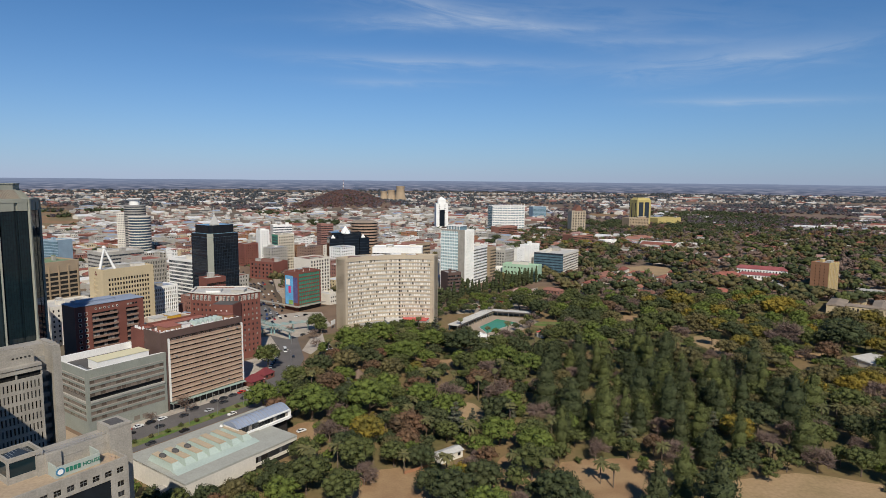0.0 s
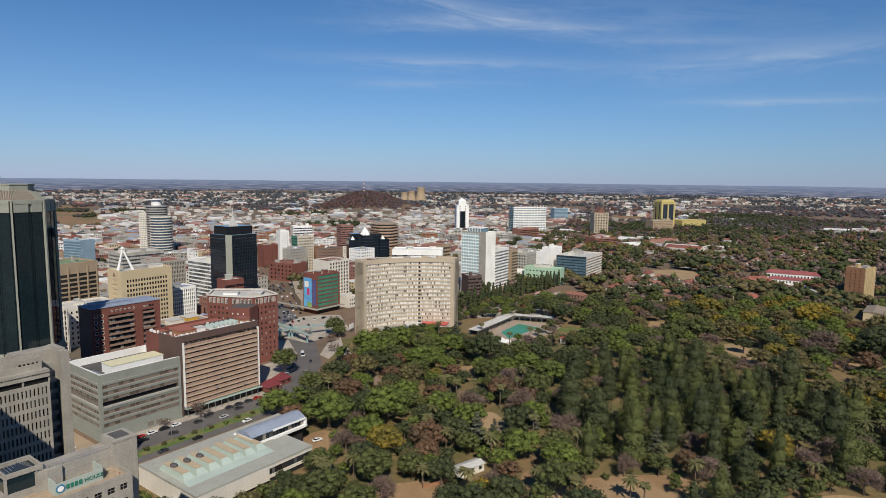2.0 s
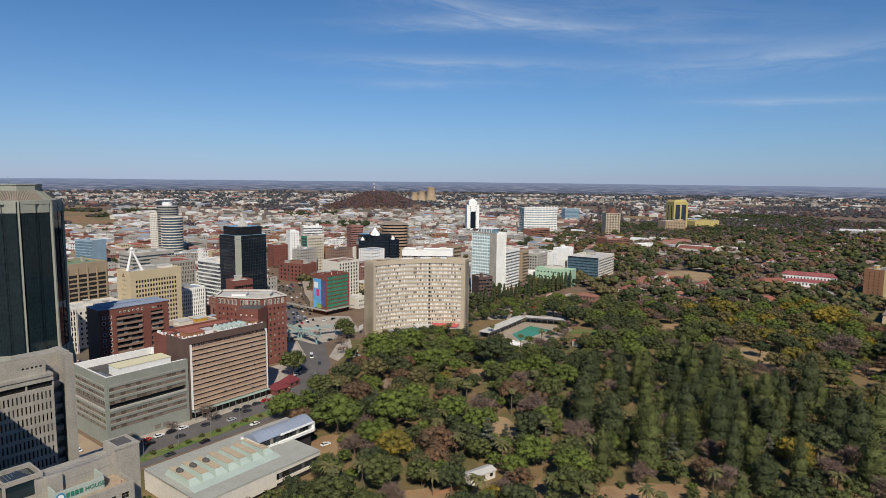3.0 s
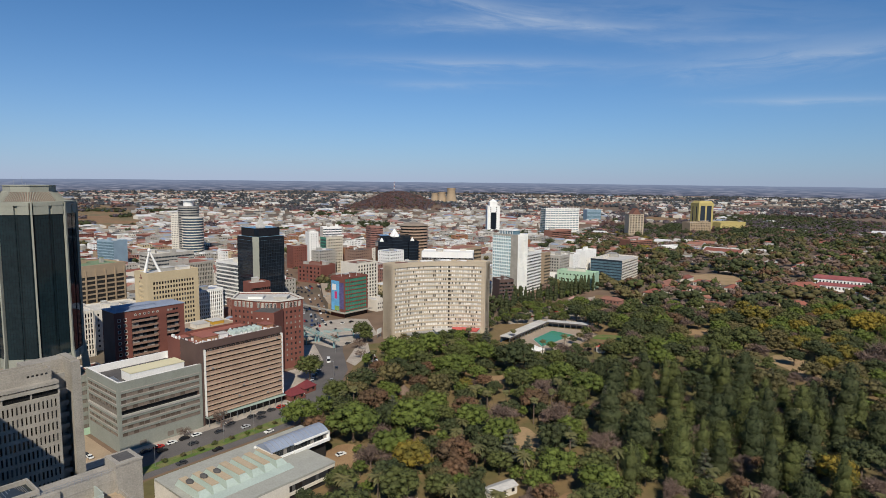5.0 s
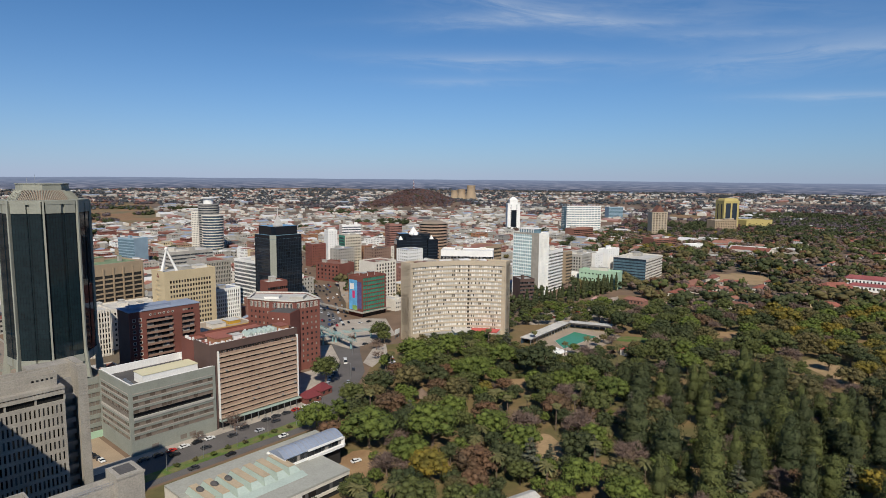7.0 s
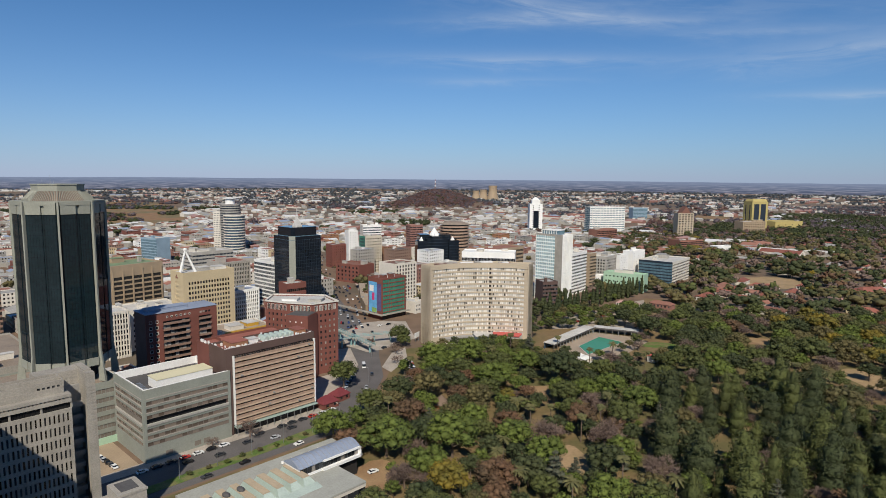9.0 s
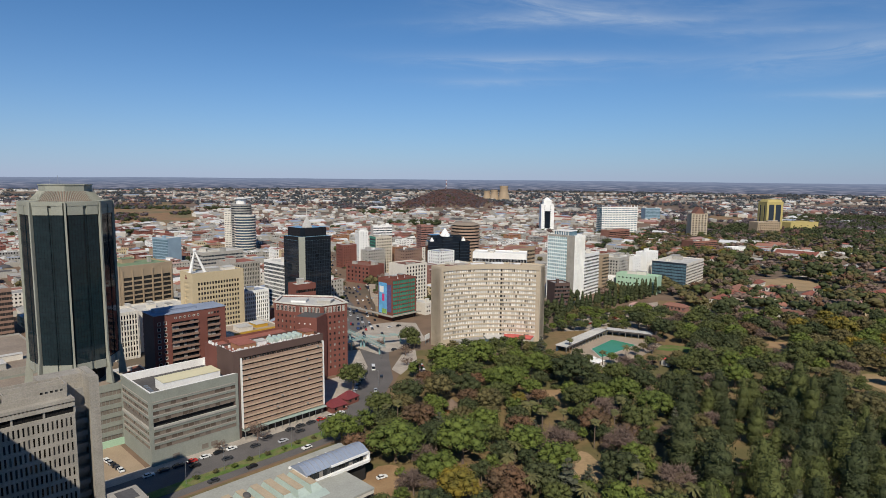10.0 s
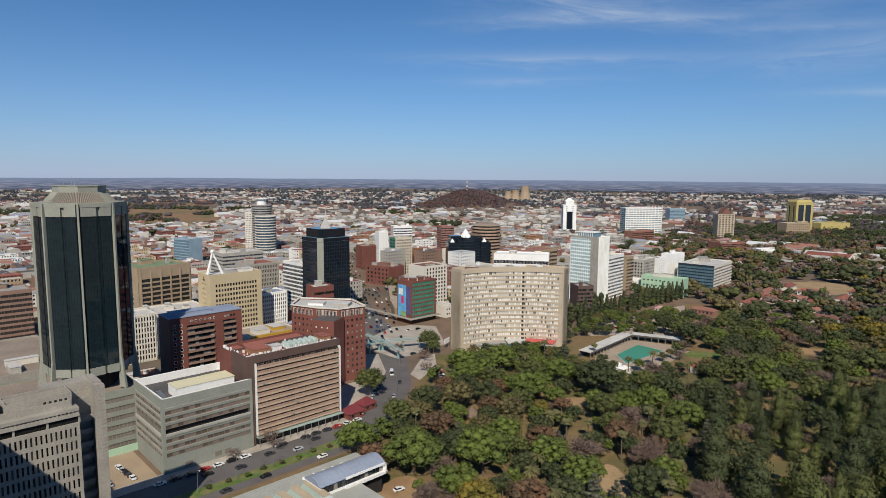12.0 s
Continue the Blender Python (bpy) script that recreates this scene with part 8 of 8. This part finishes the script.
# red-roofed kiosks under the big street tree
for x, y, t, W, D in ((-80, 336, 51, 9, 7), (-76.5, 347, 60, 8, 7)):
    house(x, y, t, W, D, 3, "roof_maroon", "brick", hip=0.48, pitch=0.9, label="brick kiosk with red pyramid roof", category="kiosk", group="street kiosks", name="kiosk")
house(*uv(-31, -7), 51, 9, 14, 5, "roof_red", "white", hip=0.02, pitch=0.5, label="white gatehouse with red roof", category="gatehouse", name="gatehouse")
b = thing("billboard", -50, 462, 70, "white roadside billboard on posts", "billboard")
bm = bmesh.new()
box(bm, -3.5, 3.5, -0.15, 0.15, 3, 6.5)
part("panel", bm, "white", b)
bm = bmesh.new()
for s in (-2.5, 2.3):
    box(bm, s, s + 0.2, -0.1, 0.1, 0, 3)
part("post_pair", bm, "metal", b)

# lattice mast on the hill
b = thing("radio_mast", -215, 2400, 0, "slender red and white lattice mast on the hilltop", "mast", z=60)
for k in range(6):
    bm = bmesh.new()
    for i in range(3):
        a, q = 2.1 * i, 2.1 * (i + 1)
        r0, r1 = 3.2 - 0.5 * k, 2.7 - 0.5 * k
        tube(bm, (r0 * math.cos(a), r0 * math.sin(a), 7 * k), (r1 * math.cos(a), r1 * math.sin(a), 7 * k + 7), 0.45, n=5)
        tube(bm, (r0 * math.cos(a), r0 * math.sin(a), 7 * k), (r1 * math.cos(q), r1 * math.sin(q), 7 * k + 7), 0.25, n=4)
    part("mast_section", bm, "roof_red" if k % 2 else "white", b)
# cooling towers behind the hill
for x, y, r, h in ((6, 3060, 30, 70), (-40, 3080, 26, 50), (-76, 3090, 24, 44)):
    b = thing("cooling_tower", x, y, 0, "far tan concrete cooling tower", "cooling tower", "cooling towers")
    bm = bmesh.new()
    zs = [(0, 1.0), (0.3, 0.82), (0.6, 0.68), (0.8, 0.66), (1, 0.72)]
    for (a, ra), (c, rc) in zip(zs, zs[1:]):
        tube(bm, (0, 0, h * a), (0, 0, h * c), r * ra, r * rc, 20)
    part("shell", bm, "concrete_tan", b)


# ---- town infill, suburbs and far woods ----
def free(x, y, r):
    return all((x - a) ** 2 + (y - b) ** 2 > (r + q) ** 2 for a, b, q in CELL.get((int(x // 50), int(y // 50)), ()))


def dry_field(x, y):
    return 1320 < y < 2400 and -0.78 < x / y < -0.505 - 0.01 * math.sin(y / 90)


def in_view(x, y, margin=40):
    """Inside the wedge of ground that the walk looks over."""
    return -1.0 * y - margin < x < 0.88 * y + margin


STREET = ((-70, 420), (-92, 470), (-107, 512), (-120, 560), (-137, 615), (-156, 662), (-184, 736), (-202, 779), (-262, 930))


def street_gap(x, y):
    """Distance to the middle line of the street that runs out of the square."""
    best = 1e9
    for (ax, ay), (bx, by) in zip(STREET, STREET[1:]):
        q = min(1, max(0, ((x - ax) * (bx - ax) + (y - ay) * (by - ay)) / ((bx - ax) ** 2 + (by - ay) ** 2)))
        best = min(best, math.hypot(x - ax - q * (bx - ax), y - ay - q * (by - ay)))
    return best


def town(x, y):
    """Where the built-up town lies: left of the park, spreading with distance."""
    if street_gap(x, y) < 27 or -152 < x < -78 and 520 < y < 690 and x > -115 - 0.45 * (y - 520):
        return False
    if y < 470:
        return x < -118 and to_uv(x, y)[1] < -36
    if y < 620:
        return x < -95
    return x < 60 + 0.32 * (y - 600)


CR = random.Random(101)
keep(640, 1880, 95)
WALLS = ("white", "white_warm", "white_warm", "concrete", "concrete_grey", "cream", "brick", "brick_rose", "brick_rose", "brick_orange", "concrete_tan", "concrete", "tan_dark")
ROOFS = ("roof_light", "roof_white", "roof_grey", "roof_grey", "roof_red", "roof_rose", "roof_brown", "roof_blue", "roof_dark", "roof_red")


def town_block(x, y, W, D, h):
    """One infill building: banded storeys when it is near enough to tell them, a parapet and roof plant."""
    wall, roof = CR.choice(WALLS), CR.choice(ROOFS)
    word = {"white": "white", "white_warm": "off-white", "concrete": "grey concrete", "cream": "cream", "brick": "red brick", "brick_rose": "rosy brick", "concrete_grey": "dark grey concrete", "brick_orange": "orange brick", "tan_dark": "brown", "concrete_tan": "tan concrete"}[wall]
    storeys = max(1, int(h / 3.4))
    if storeys == 1 and CR.random() < 0.75:
        b = thing("shop_building", x, y, 51 + CR.choice((0, 90)), f"low {word} building with a shallow pitched roof", "building", "town buildings")
        bm = bmesh.new()
        box(bm, -W / 2, W / 2, -D / 2, D / 2, 0, h)
        part("wall", bm, wall, b)
        bm = bmesh.new()
        n = 1 if D < 16 else 2
        for i in range(n):
            y0, y1 = -D / 2 + D * i / n - 0.3, -D / 2 + D * (i + 1) / n + 0.3 * (i == n - 1)
            v = [bm.verts.new(p) for p in ((-W / 2 - 0.4, y0, h), (W / 2 + 0.4, y0, h), (W / 2 + 0.4, y1, h), (-W / 2 - 0.4, y1, h), (-W / 2 - 0.4, (y0 + y1) / 2, h + D / n * 0.16), (W / 2 + 0.4, (y0 + y1) / 2, h + D / n * 0.16))]
            for q in ((0, 1, 5, 4), (2, 3, 4, 5), (1, 2, 5), (3, 0, 4)):
                bm.faces.new([v[k] for k in q])
        part("roof", bm, roof, b)
        return
    b = thing("town_building", x, y, 51, f"{word} town building of {storeys} storeys with flat roof", "building", "town buildings")
    pz = h / storeys
    bm = bmesh.new()
    box(bm, -W / 2 + 0.5, W / 2 - 0.5, -D / 2 + 0.5, D / 2 - 0.5, 0, h - 0.8)
    part("core", bm, "pane_dark", b)
    bm = bmesh.new()
    zs = [0.0]
    for k in range(storeys):
        zs += [pz * k + pz * 0.38, pz * k + pz * 0.85]
    zs.append(h)
    ring_wall(bm, W, D, zs, max(2, int(W / 3.2)), max(2, int(D / 3.2)), lambda i, j: i % 2 == 1 and j % 2 == 1)
    part("wall", bm, wall, b)
    bm = bmesh.new()
    box(bm, -W / 2 + 0.3, W / 2 - 0.3, -D / 2 + 0.3, D / 2 - 0.3, h - 0.8, h - 0.6)
    part("roof", bm, roof, b)
    for i in range(CR.choice((0, 1, 2, 2))):
        s = CR.uniform(1.5, W * 0.3)
        xx, yy = CR.uniform(-W * 0.3, W * 0.2), CR.uniform(-D * 0.3, D * 0.2)
        roof_box(b, xx, xx + s, yy, yy + s * 0.8, h - 0.6, h + CR.uniform(1, 2.6), CR.choice((wall, "white", "concrete")), "roof_light")


u = -900
while u < 1500:
    v = -1500
    while v < 300:
        px, py = uv(u + CR.uniform(-2, 2), v + CR.uniform(-2, 2))
        if int((v + 1500) / 26) % 4 != 0 and int((u + 900) / 30) % 5 != 0 and 360 < py < 1250 and in_view(px, py) and town(px, py) and free(px, py, 11):
            d = math.hypot(px, py)
            centre = math.exp(-((px + 90) / 250) ** 2 - ((py - 780) / 270) ** 2)
            h = max(3.6, CR.gauss(6 + 14 * centre, 3 + 9 * centre))
            if d > 900:
                h = min(h, 14)
            town_block(px, py, CR.uniform(15, 27), CR.uniform(13, 22), h)
            keep(px, py, 12)
        v += 26
    u += 30

# beyond, roofs too small to tell apart: one joined mass per colour
FAR = {}


def far_roof(x, y, z, W, D, h, m, turn):
    V, F, I = FAR.setdefault(m, ([], [], []))
    c, s = math.cos(radians(turn)), math.sin(radians(turn))
    k = len(V)
    for zz in (z - 1, z + h):
        for a, b in ((-W, -D), (W, -D), (W, D), (-W, D)):
            V.append((x + (a * c - b * s) / 2, y + (a * s + b * c) / 2, zz))
    for a in (-W, W):
        V.append((x + a * c / 2, y + a * s / 2, z + h + D * 0.16))
    for q, i in (((0, 1, 5, 4), 0), ((1, 2, 6, 9, 5), 0), ((2, 3, 7, 6), 0), ((3, 0, 4, 8, 7), 0), ((4, 5, 9, 8), 1), ((6, 7, 8, 9), 1)):
        F.append([k + j for j in q])
        I.append(i)


FAR_ROOFS = ("roof_light", "roof_white", "roof_rose", "roof_red", "roof_red", "roof_brown", "roof_grey", "roof_blue", "roof_grey", "roof_brown", "roof_dark", "roof_blue", "roof_white", "roof_light")
# low roofs packed between the larger town buildings
for i in range(5200):
    y = 480 + 900 * CR.random()
    x = CR.uniform(-1.0, 0.5) * y
    if not town(x, y) or not in_view(x, y, 10) or not free(x, y, 5):
        continue
    far_roof(x, y, 0.0, CR.uniform(9, 24), CR.uniform(7, 14), CR.uniform(3.5, 9), CR.choice(FAR_ROOFS), 51 + CR.choice((0, 90)))
    keep(x, y, 6)
for i in range(9500):
    y = 1000 + 3300 * CR.random() ** 1.25
    x = CR.uniform(-1.0, 0.88) * y
    if y < 1250 and town(x, y) or not free(x, y, 14):
        continue
    w = noise.noise((x / 420, y / 420, 9.0)) + (0.30 if town(x, y) and y < 2300 else -0.06) + (0.25 if y > 2400 else 0)
    if town(x, y) and y < 2350 and CR.random() < 0.5:
        w = 1.0
    if w < 0.02 or (math.hypot((x + 205) / 220, (y - 2400) / 280) < 1 or dry_field(x, y)):
        continue
    big = CR.random() < 0.12
    W, D = (CR.uniform(24, 60), CR.uniform(14, 28)) if big else (CR.uniform(8, 18), CR.uniform(6, 11))
    far_roof(x, y, hill(x, y), W, D, CR.uniform(4, 8) if big else CR.uniform(3, 7), CR.choice(FAR_ROOFS), 51 + CR.choice((0, 90)) + CR.uniform(-4, 4))
for m, (V, F, I) in FAR.items():
    ob = new("far_roofs", mesh_from("far_roofs", V, F, [M["white_warm" if m in ("roof_red", "roof_white") else "brick_rose" if m == "roof_rose" else "concrete"], M[m]], I))
    tagged(ob, "far low town buildings with assorted roofs", "buildings", kind="stuff")

# red-roofed houses beyond the cypresses
for x, y, W, t in ((205, 640, 22, 51), (228, 662, 26, 141), (250, 683, 24, 51), (262, 650, 18, 51), (285, 700, 26, 141), (300, 672, 20, 51), (240, 715, 22, 51), (330, 705, 18, 141), (275, 735, 22, 51)):
    house(x, y, t, W, 11, 4.2, "roof_red", "white_warm", label="white-walled house with red hipped roof", group="suburban houses")
    keep(x, y, 12)

# houses among the trees of the suburb
for i in range(900):
    y = CR.uniform(560, 1250)
    x = CR.uniform(120, 0.9 * y)
    if town(x, y) or not free(x, y, 13) or CR.random() < 0.78:
        continue
    if math.hypot((x - 316) / 52, (y - 745) / 60) < 1:
        continue
    house(x, y, 51 + CR.choice((0, 90)), CR.uniform(12, 24), CR.uniform(8, 12), CR.uniform(3.2, 4.5), CR.choice(("roof_red", "roof_brown", "roof_red", "roof_rose", "roof_brown", "roof_grey")), CR.choice(("white_warm", "cream", "white_warm", "brick_rose")),
          label="suburban house with pitched roof among trees", group="suburban houses")
    keep(x, y, 12)

# suburb and street trees: lighter meshes of the same kinds
LITE = []
for v in range(4):
    for c in ("green", "dark", "olive", "grey", "yellow", "rust"):
        if v < (4 if c in ("green", "dark", "olive") else 2):
            key = f"lite_{c}{v}"
            lob = broad_lobes(200 + v, 5.0 + 0.5 * v, 5.6 + 0.4 * v, 5, 0.7, 0.46)
            kind(key, crown_mesh("crown", lob, 72, 0.95, 210 + v, LEAF[c], core=0.9), trunk_mesh(5.0, 0.25, 0, v), f"{WORDS.get(c, 'grey-brown dry')} suburban tree", "tree")
            LITE.append(key)
weights = [{"green": 2, "dark": 6, "olive": 4, "grey": 8, "yellow": 0.8, "rust": 3}[k[5:-1]] for k in LITE]
n = 0
for i in range(7500):
    y = CR.uniform(430, 1300)
    x = CR.uniform(-1.0, 0.90) * y
    if in_park(x, y) or not free(x, y, -3.0 if x > 190 and y < 800 else 2.0):
        continue
    if -60 < x < 38 and y < 560 or 38 <= x < 115 and y < 512 or street_gap(x, y) < 16:
        continue
    p = 0.7 if not town(x, y) else 0.07
    if x < -40 and y < 565 or x > 345 and y < 505 or 36 < x < 165 and y < 552 + 1.13 * (x - 46):
        continue
    if math.hypot((x - 312) / 44, (y - 738) / 52) < 1 or CR.random() > p:
        continue
    if y < 620 and not clear(x, y, 1.5):
        continue
    mass(CR.choices(LITE, weights)[0], x, y, CR.choice((0.75, 0.95, 1.15, 1.45, 1.8)) * CR.uniform(0.9, 1.1), CR.uniform(0, 360), sz=CR.uniform(0.8, 1.35))
    n += 1
    if n > 2500:
        break
grow_masses("suburb_woods", "trees between the suburban houses, green, olive and dry brown")

# far woods, joined: a dark heart and a ragged coat of leaf sprays to each crown
NR = np.random.RandomState(5)
HEART, HEART_T = ico_data(1)


def far_crown(seed, sprays):
    rng = np.random.RandomState(seed)
    d = unit(rng.randn(sprays, 3) + np.array((0, 0, 0.5)))
    c = d * (0.75 + 0.4 * rng.rand(sprays, 1))
    u = unit(np.cross(d + 0.6 * rng.randn(sprays, 3), rng.randn(sprays, 3))) * 0.42
    w = unit(np.cross(d, u)) * 0.36
    V = np.concatenate((HEART * 0.78 * (1 + 0.2 * rng.randn(len(HEART), 1)), np.stack((c - u, c + u, c + w), 1).reshape(-1, 3)))
    T = np.concatenate((HEART_T, len(HEART) + np.arange(3 * sprays).reshape(-1, 3)))
    return V, T


CROWNS = [far_crown(300 + i, 22) for i in range(6)]


def on_hill(x, y):
    return math.hypot((x + 205) / 220, (y - 2400) / 280) < 1


# far_dark and far_grey crowns carry the painted blue-violet haze tint
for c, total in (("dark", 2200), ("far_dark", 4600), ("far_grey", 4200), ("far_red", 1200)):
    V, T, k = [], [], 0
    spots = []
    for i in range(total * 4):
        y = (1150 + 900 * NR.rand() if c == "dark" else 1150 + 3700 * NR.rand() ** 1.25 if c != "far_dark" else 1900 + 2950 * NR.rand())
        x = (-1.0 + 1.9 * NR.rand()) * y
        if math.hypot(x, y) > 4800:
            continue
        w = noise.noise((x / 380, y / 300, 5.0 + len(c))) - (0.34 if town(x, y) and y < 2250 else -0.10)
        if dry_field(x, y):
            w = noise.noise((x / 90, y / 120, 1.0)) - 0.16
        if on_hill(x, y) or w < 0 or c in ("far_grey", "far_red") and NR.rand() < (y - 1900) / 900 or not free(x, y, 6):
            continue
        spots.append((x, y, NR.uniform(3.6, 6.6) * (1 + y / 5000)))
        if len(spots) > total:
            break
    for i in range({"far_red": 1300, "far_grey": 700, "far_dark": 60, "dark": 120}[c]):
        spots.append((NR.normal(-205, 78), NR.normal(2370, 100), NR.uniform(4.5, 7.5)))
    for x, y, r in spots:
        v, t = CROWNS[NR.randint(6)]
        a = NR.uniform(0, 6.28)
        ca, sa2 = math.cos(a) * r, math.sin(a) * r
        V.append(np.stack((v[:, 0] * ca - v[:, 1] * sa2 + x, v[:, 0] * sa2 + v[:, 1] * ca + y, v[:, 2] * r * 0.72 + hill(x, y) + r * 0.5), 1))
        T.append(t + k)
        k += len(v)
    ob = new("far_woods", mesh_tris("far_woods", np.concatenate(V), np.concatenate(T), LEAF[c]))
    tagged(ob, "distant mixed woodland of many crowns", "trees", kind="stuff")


# ---- vehicles and street furniture ----
def car_proto(name, paint, L=4.3, W=1.75, H=1.45, van=False, label="", category="car"):
    t = thing(name, 0, 0, 0, label, category, "parked cars")
    bm = bmesh.new()
    prof = [(0, 0.35), (L, 0.35), (L, 0.85), (L * 0.97, 0.95), (L * 0.74, 1.0), (0.05, 0.95), (0, 0.8)] if not van else [(0, 0.35), (L, 0.35), (L, 1.1), (L * 0.93, 1.2), (0, 1.2)]
    a = [bm.verts.new((x, 0, z)) for x, z in prof]
    b = [bm.verts.new((x, W, z)) for x, z in prof]
    k = len(prof)
    for i in range(k):
        bm.faces.new((a[i], a[(i + 1) % k], b[(i + 1) % k], b[i]))
    bm.faces.new(a[::-1])
    bm.faces.new(b)
    part("body", bm, paint, t)
    x0, x1, z0 = (L * 0.12, L * 0.72, 0.96) if not van else (0.05, L * 0.9, 1.2)
    bm = bmesh.new()
    prism(bm, [(x0, 0.06), (x1, 0.06), (x1, W - 0.06), (x0, W - 0.06)], z0, H - 0.06, top=[(x0 + (0.45 if not van else 0.1), 0.2), (x1 - 0.6, 0.2), (x1 - 0.6, W - 0.2), (x0 + (0.45 if not van else 0.1), W - 0.2)])
    part("glasshouse", bm, "glass_black", t)
    bm = bmesh.new()
    box(bm, x0 + 0.4, x1 - 0.58, 0.18, W - 0.18, H - 0.06, H)
    part("roof_panel", bm, paint, t)
    for x in (L * 0.2, L * 0.8):
        for y in (-0.02, W - 0.18):
            bm = bmesh.new()
            tube(bm, (x, y, 0.32), (x, y + 0.2, 0.32), 0.32, n=12)
            part("wheel", bm, "tyre", t)
    return t


M["tyre"] = mat("tyre_rubber", (0.02, 0.02, 0.02), var=0.2)
PAINTS = [("white", (0.72, 0.72, 0.70)), ("silver", (0.42, 0.43, 0.45)), ("red", (0.42, 0.035, 0.03)), ("dark grey", (0.05, 0.052, 0.058)), ("black", (0.015, 0.015, 0.017)), ("blue", (0.04, 0.07, 0.18))]
CARS = []
for nm, col in PAINTS:
    M["paint_" + nm] = mat("car_paint_" + nm.replace(" ", "_"), col, rough=0.22, var=0.06)
    CARS.append(car_proto("car", "paint_" + nm, label=f"{nm} saloon car on the asphalt"))
bus = car_proto("minibus", "paint_white", 7.0, 2.2, 2.7, True, "white minibus on the avenue", "minibus")
VR = random.Random(12)
used = set()


def drive(x, y, turn, which=None, s=1.0, z=0.06):
    i = VR.choices(range(6), (2.4, 3, 0.8, 5, 4, 1))[0] if which is None else which
    src = bus if i == 9 else CARS[i]
    m = pose(x, y, z, 0, 0, turn)
    if i not in used:
        used.add(i)
        src.matrix_basis = m
    else:
        copy_thing(src, m)


u = -6.0
while u < 84:
    if VR.random() < 0.8:
        drive(*uv(u, 7.4 + VR.uniform(-0.2, 0.2)), 51 + VR.choice((0, 180)) * 0)
    u += 5.6
for u, v, t in ((10, 12, 51), (22, 15, 51), (36, 12, 51), (47, 16, 51), (58, 12, 51), (68, 15.5, 51), (30, 26.5, 231), (55, 27, 231), (14, 27, 231), (76, 13, 51)):
    drive(*uv(u, v), t)
for i in range(12):
    drive(-52 + 0.85 * i, 416 - 3.0 * i, 25)
for i in range(10):
    drive(-76 + VR.uniform(-0.3, 0.3), 350 + 4.6 * i, 100 + VR.uniform(-5, 5))
for x, y, t, w in ((-73, 398, 105, 9), (-95, 470, 115, None), (-86, 452, 120, None), (-112, 505, 112, None), (-120, 520, 112, None), (-108, 496, 292, None), (-127, 540, 112, 9), (-135, 560, 112, None), (-124, 548, 292, None),
                   (-142, 580, 112, None), (-150, 600, 112, None), (-137, 575, 292, None), (-158, 620, 112, None), (-70, 440, 60, None), (-64, 452, 60, None), (-84, 500, 60, None), (-78, 505, 60, None), (-66, 385, 100, None), (-67, 366, 280, None), (-64, 345, 260, None),
                   (-45, 268, 40, 0)):
    drive(x, y, t, w)
for (ax, ay), (bx, by) in zip(STREET[1:8], STREET[2:]):
    L = math.hypot(bx - ax, by - ay)
    k = 0.0
    while k < L:
        for off in (-9.5, -4.0, 1.0, 6.0, 11.0):
            if VR.random() < (0.42 if ay < 640 else 0.2):
                q = (k + VR.uniform(-1, 1)) / L
                drive(ax + q * (bx - ax) + off * (by - ay) / L, ay + q * (by - ay) - off * (bx - ax) / L, math.degrees(math.atan2(by - ay, bx - ax)) + (180 if off < 0 else 0))
        k += 7.5
for i in range(9):
    drive(64 + 4.6 * i + VR.uniform(-0.5, 0.5), 524 + 4.4 * i + VR.uniform(-1, 1), 130 + VR.uniform(-8, 8), VR.choice((0, 0, 1, 2, 3)), z=0.09)
for i in range(5):
    drive(*uv(-9 - 0.3 * i, -3.5 - 3.1 * i), 141, VR.choice((0, 1, 3, 4)))
    drive(*uv(-17, -3.5 - 3.1 * i), 141, VR.choice((0, 1, 3, 4)))


for (ax, ay), (bx, by) in zip(STREET[2:8], STREET[3:]):
    L = math.hypot(bx - ax, by - ay)
    for k in range(int(L / 13)):
        q = (k + 0.5) / int(L / 13)
        off = -14.5 + VR.uniform(-1, 1)
        plant(f"small_{VR.choice(('dark', 'green', 'dark'))}{VR.randrange(4)}", ax + q * (bx - ax) + off * (by - ay) / L, ay + q * (by - ay) - off * (bx - ax) / L, VR.uniform(0.7, 1.05), VR.uniform(0, 360), group="street trees")


def lamp_post(x, y, turn, h=9.0):
    t = thing("street_lamp", x, y, turn, "slim grey street lamp with one arm", "street lamp", "street lamps", z=0.05)
    bm = bmesh.new()
    tube(bm, (0, 0, 0), (0, 0, h), 0.11, 0.07, 7)
    part("pole", bm, "metal", t)
    bm = bmesh.new()
    tube(bm, (0, 0, h - 0.1), (1.8, 0, h + 0.35), 0.06, 0.05, 6)
    part("arm", bm, "metal", t)
    bm = bmesh.new()
    box(bm, 1.6, 2.5, -0.14, 0.14, h + 0.28, h + 0.44)
    part("lamp_head", bm, "white_warm", t)


for i in range(6):
    lamp_post(*uv(4 + 15 * i, 22.0), -39 + 180 * (i % 2))
for x, y in ((-66, 372), (-74, 420), (-98, 480), (-125, 545)):
    lamp_post(x, y, 180)
for i in range(9):
    x, y = uv(8 + 7.4 * i, 21.5 + (i % 3) * 0.6)
    plant(f"shrub_{('green', 'olive', 'bright')[i % 3]}{i % 2}", x, y, 0.55, 40 * i, 0.18, group="strip shrubs")
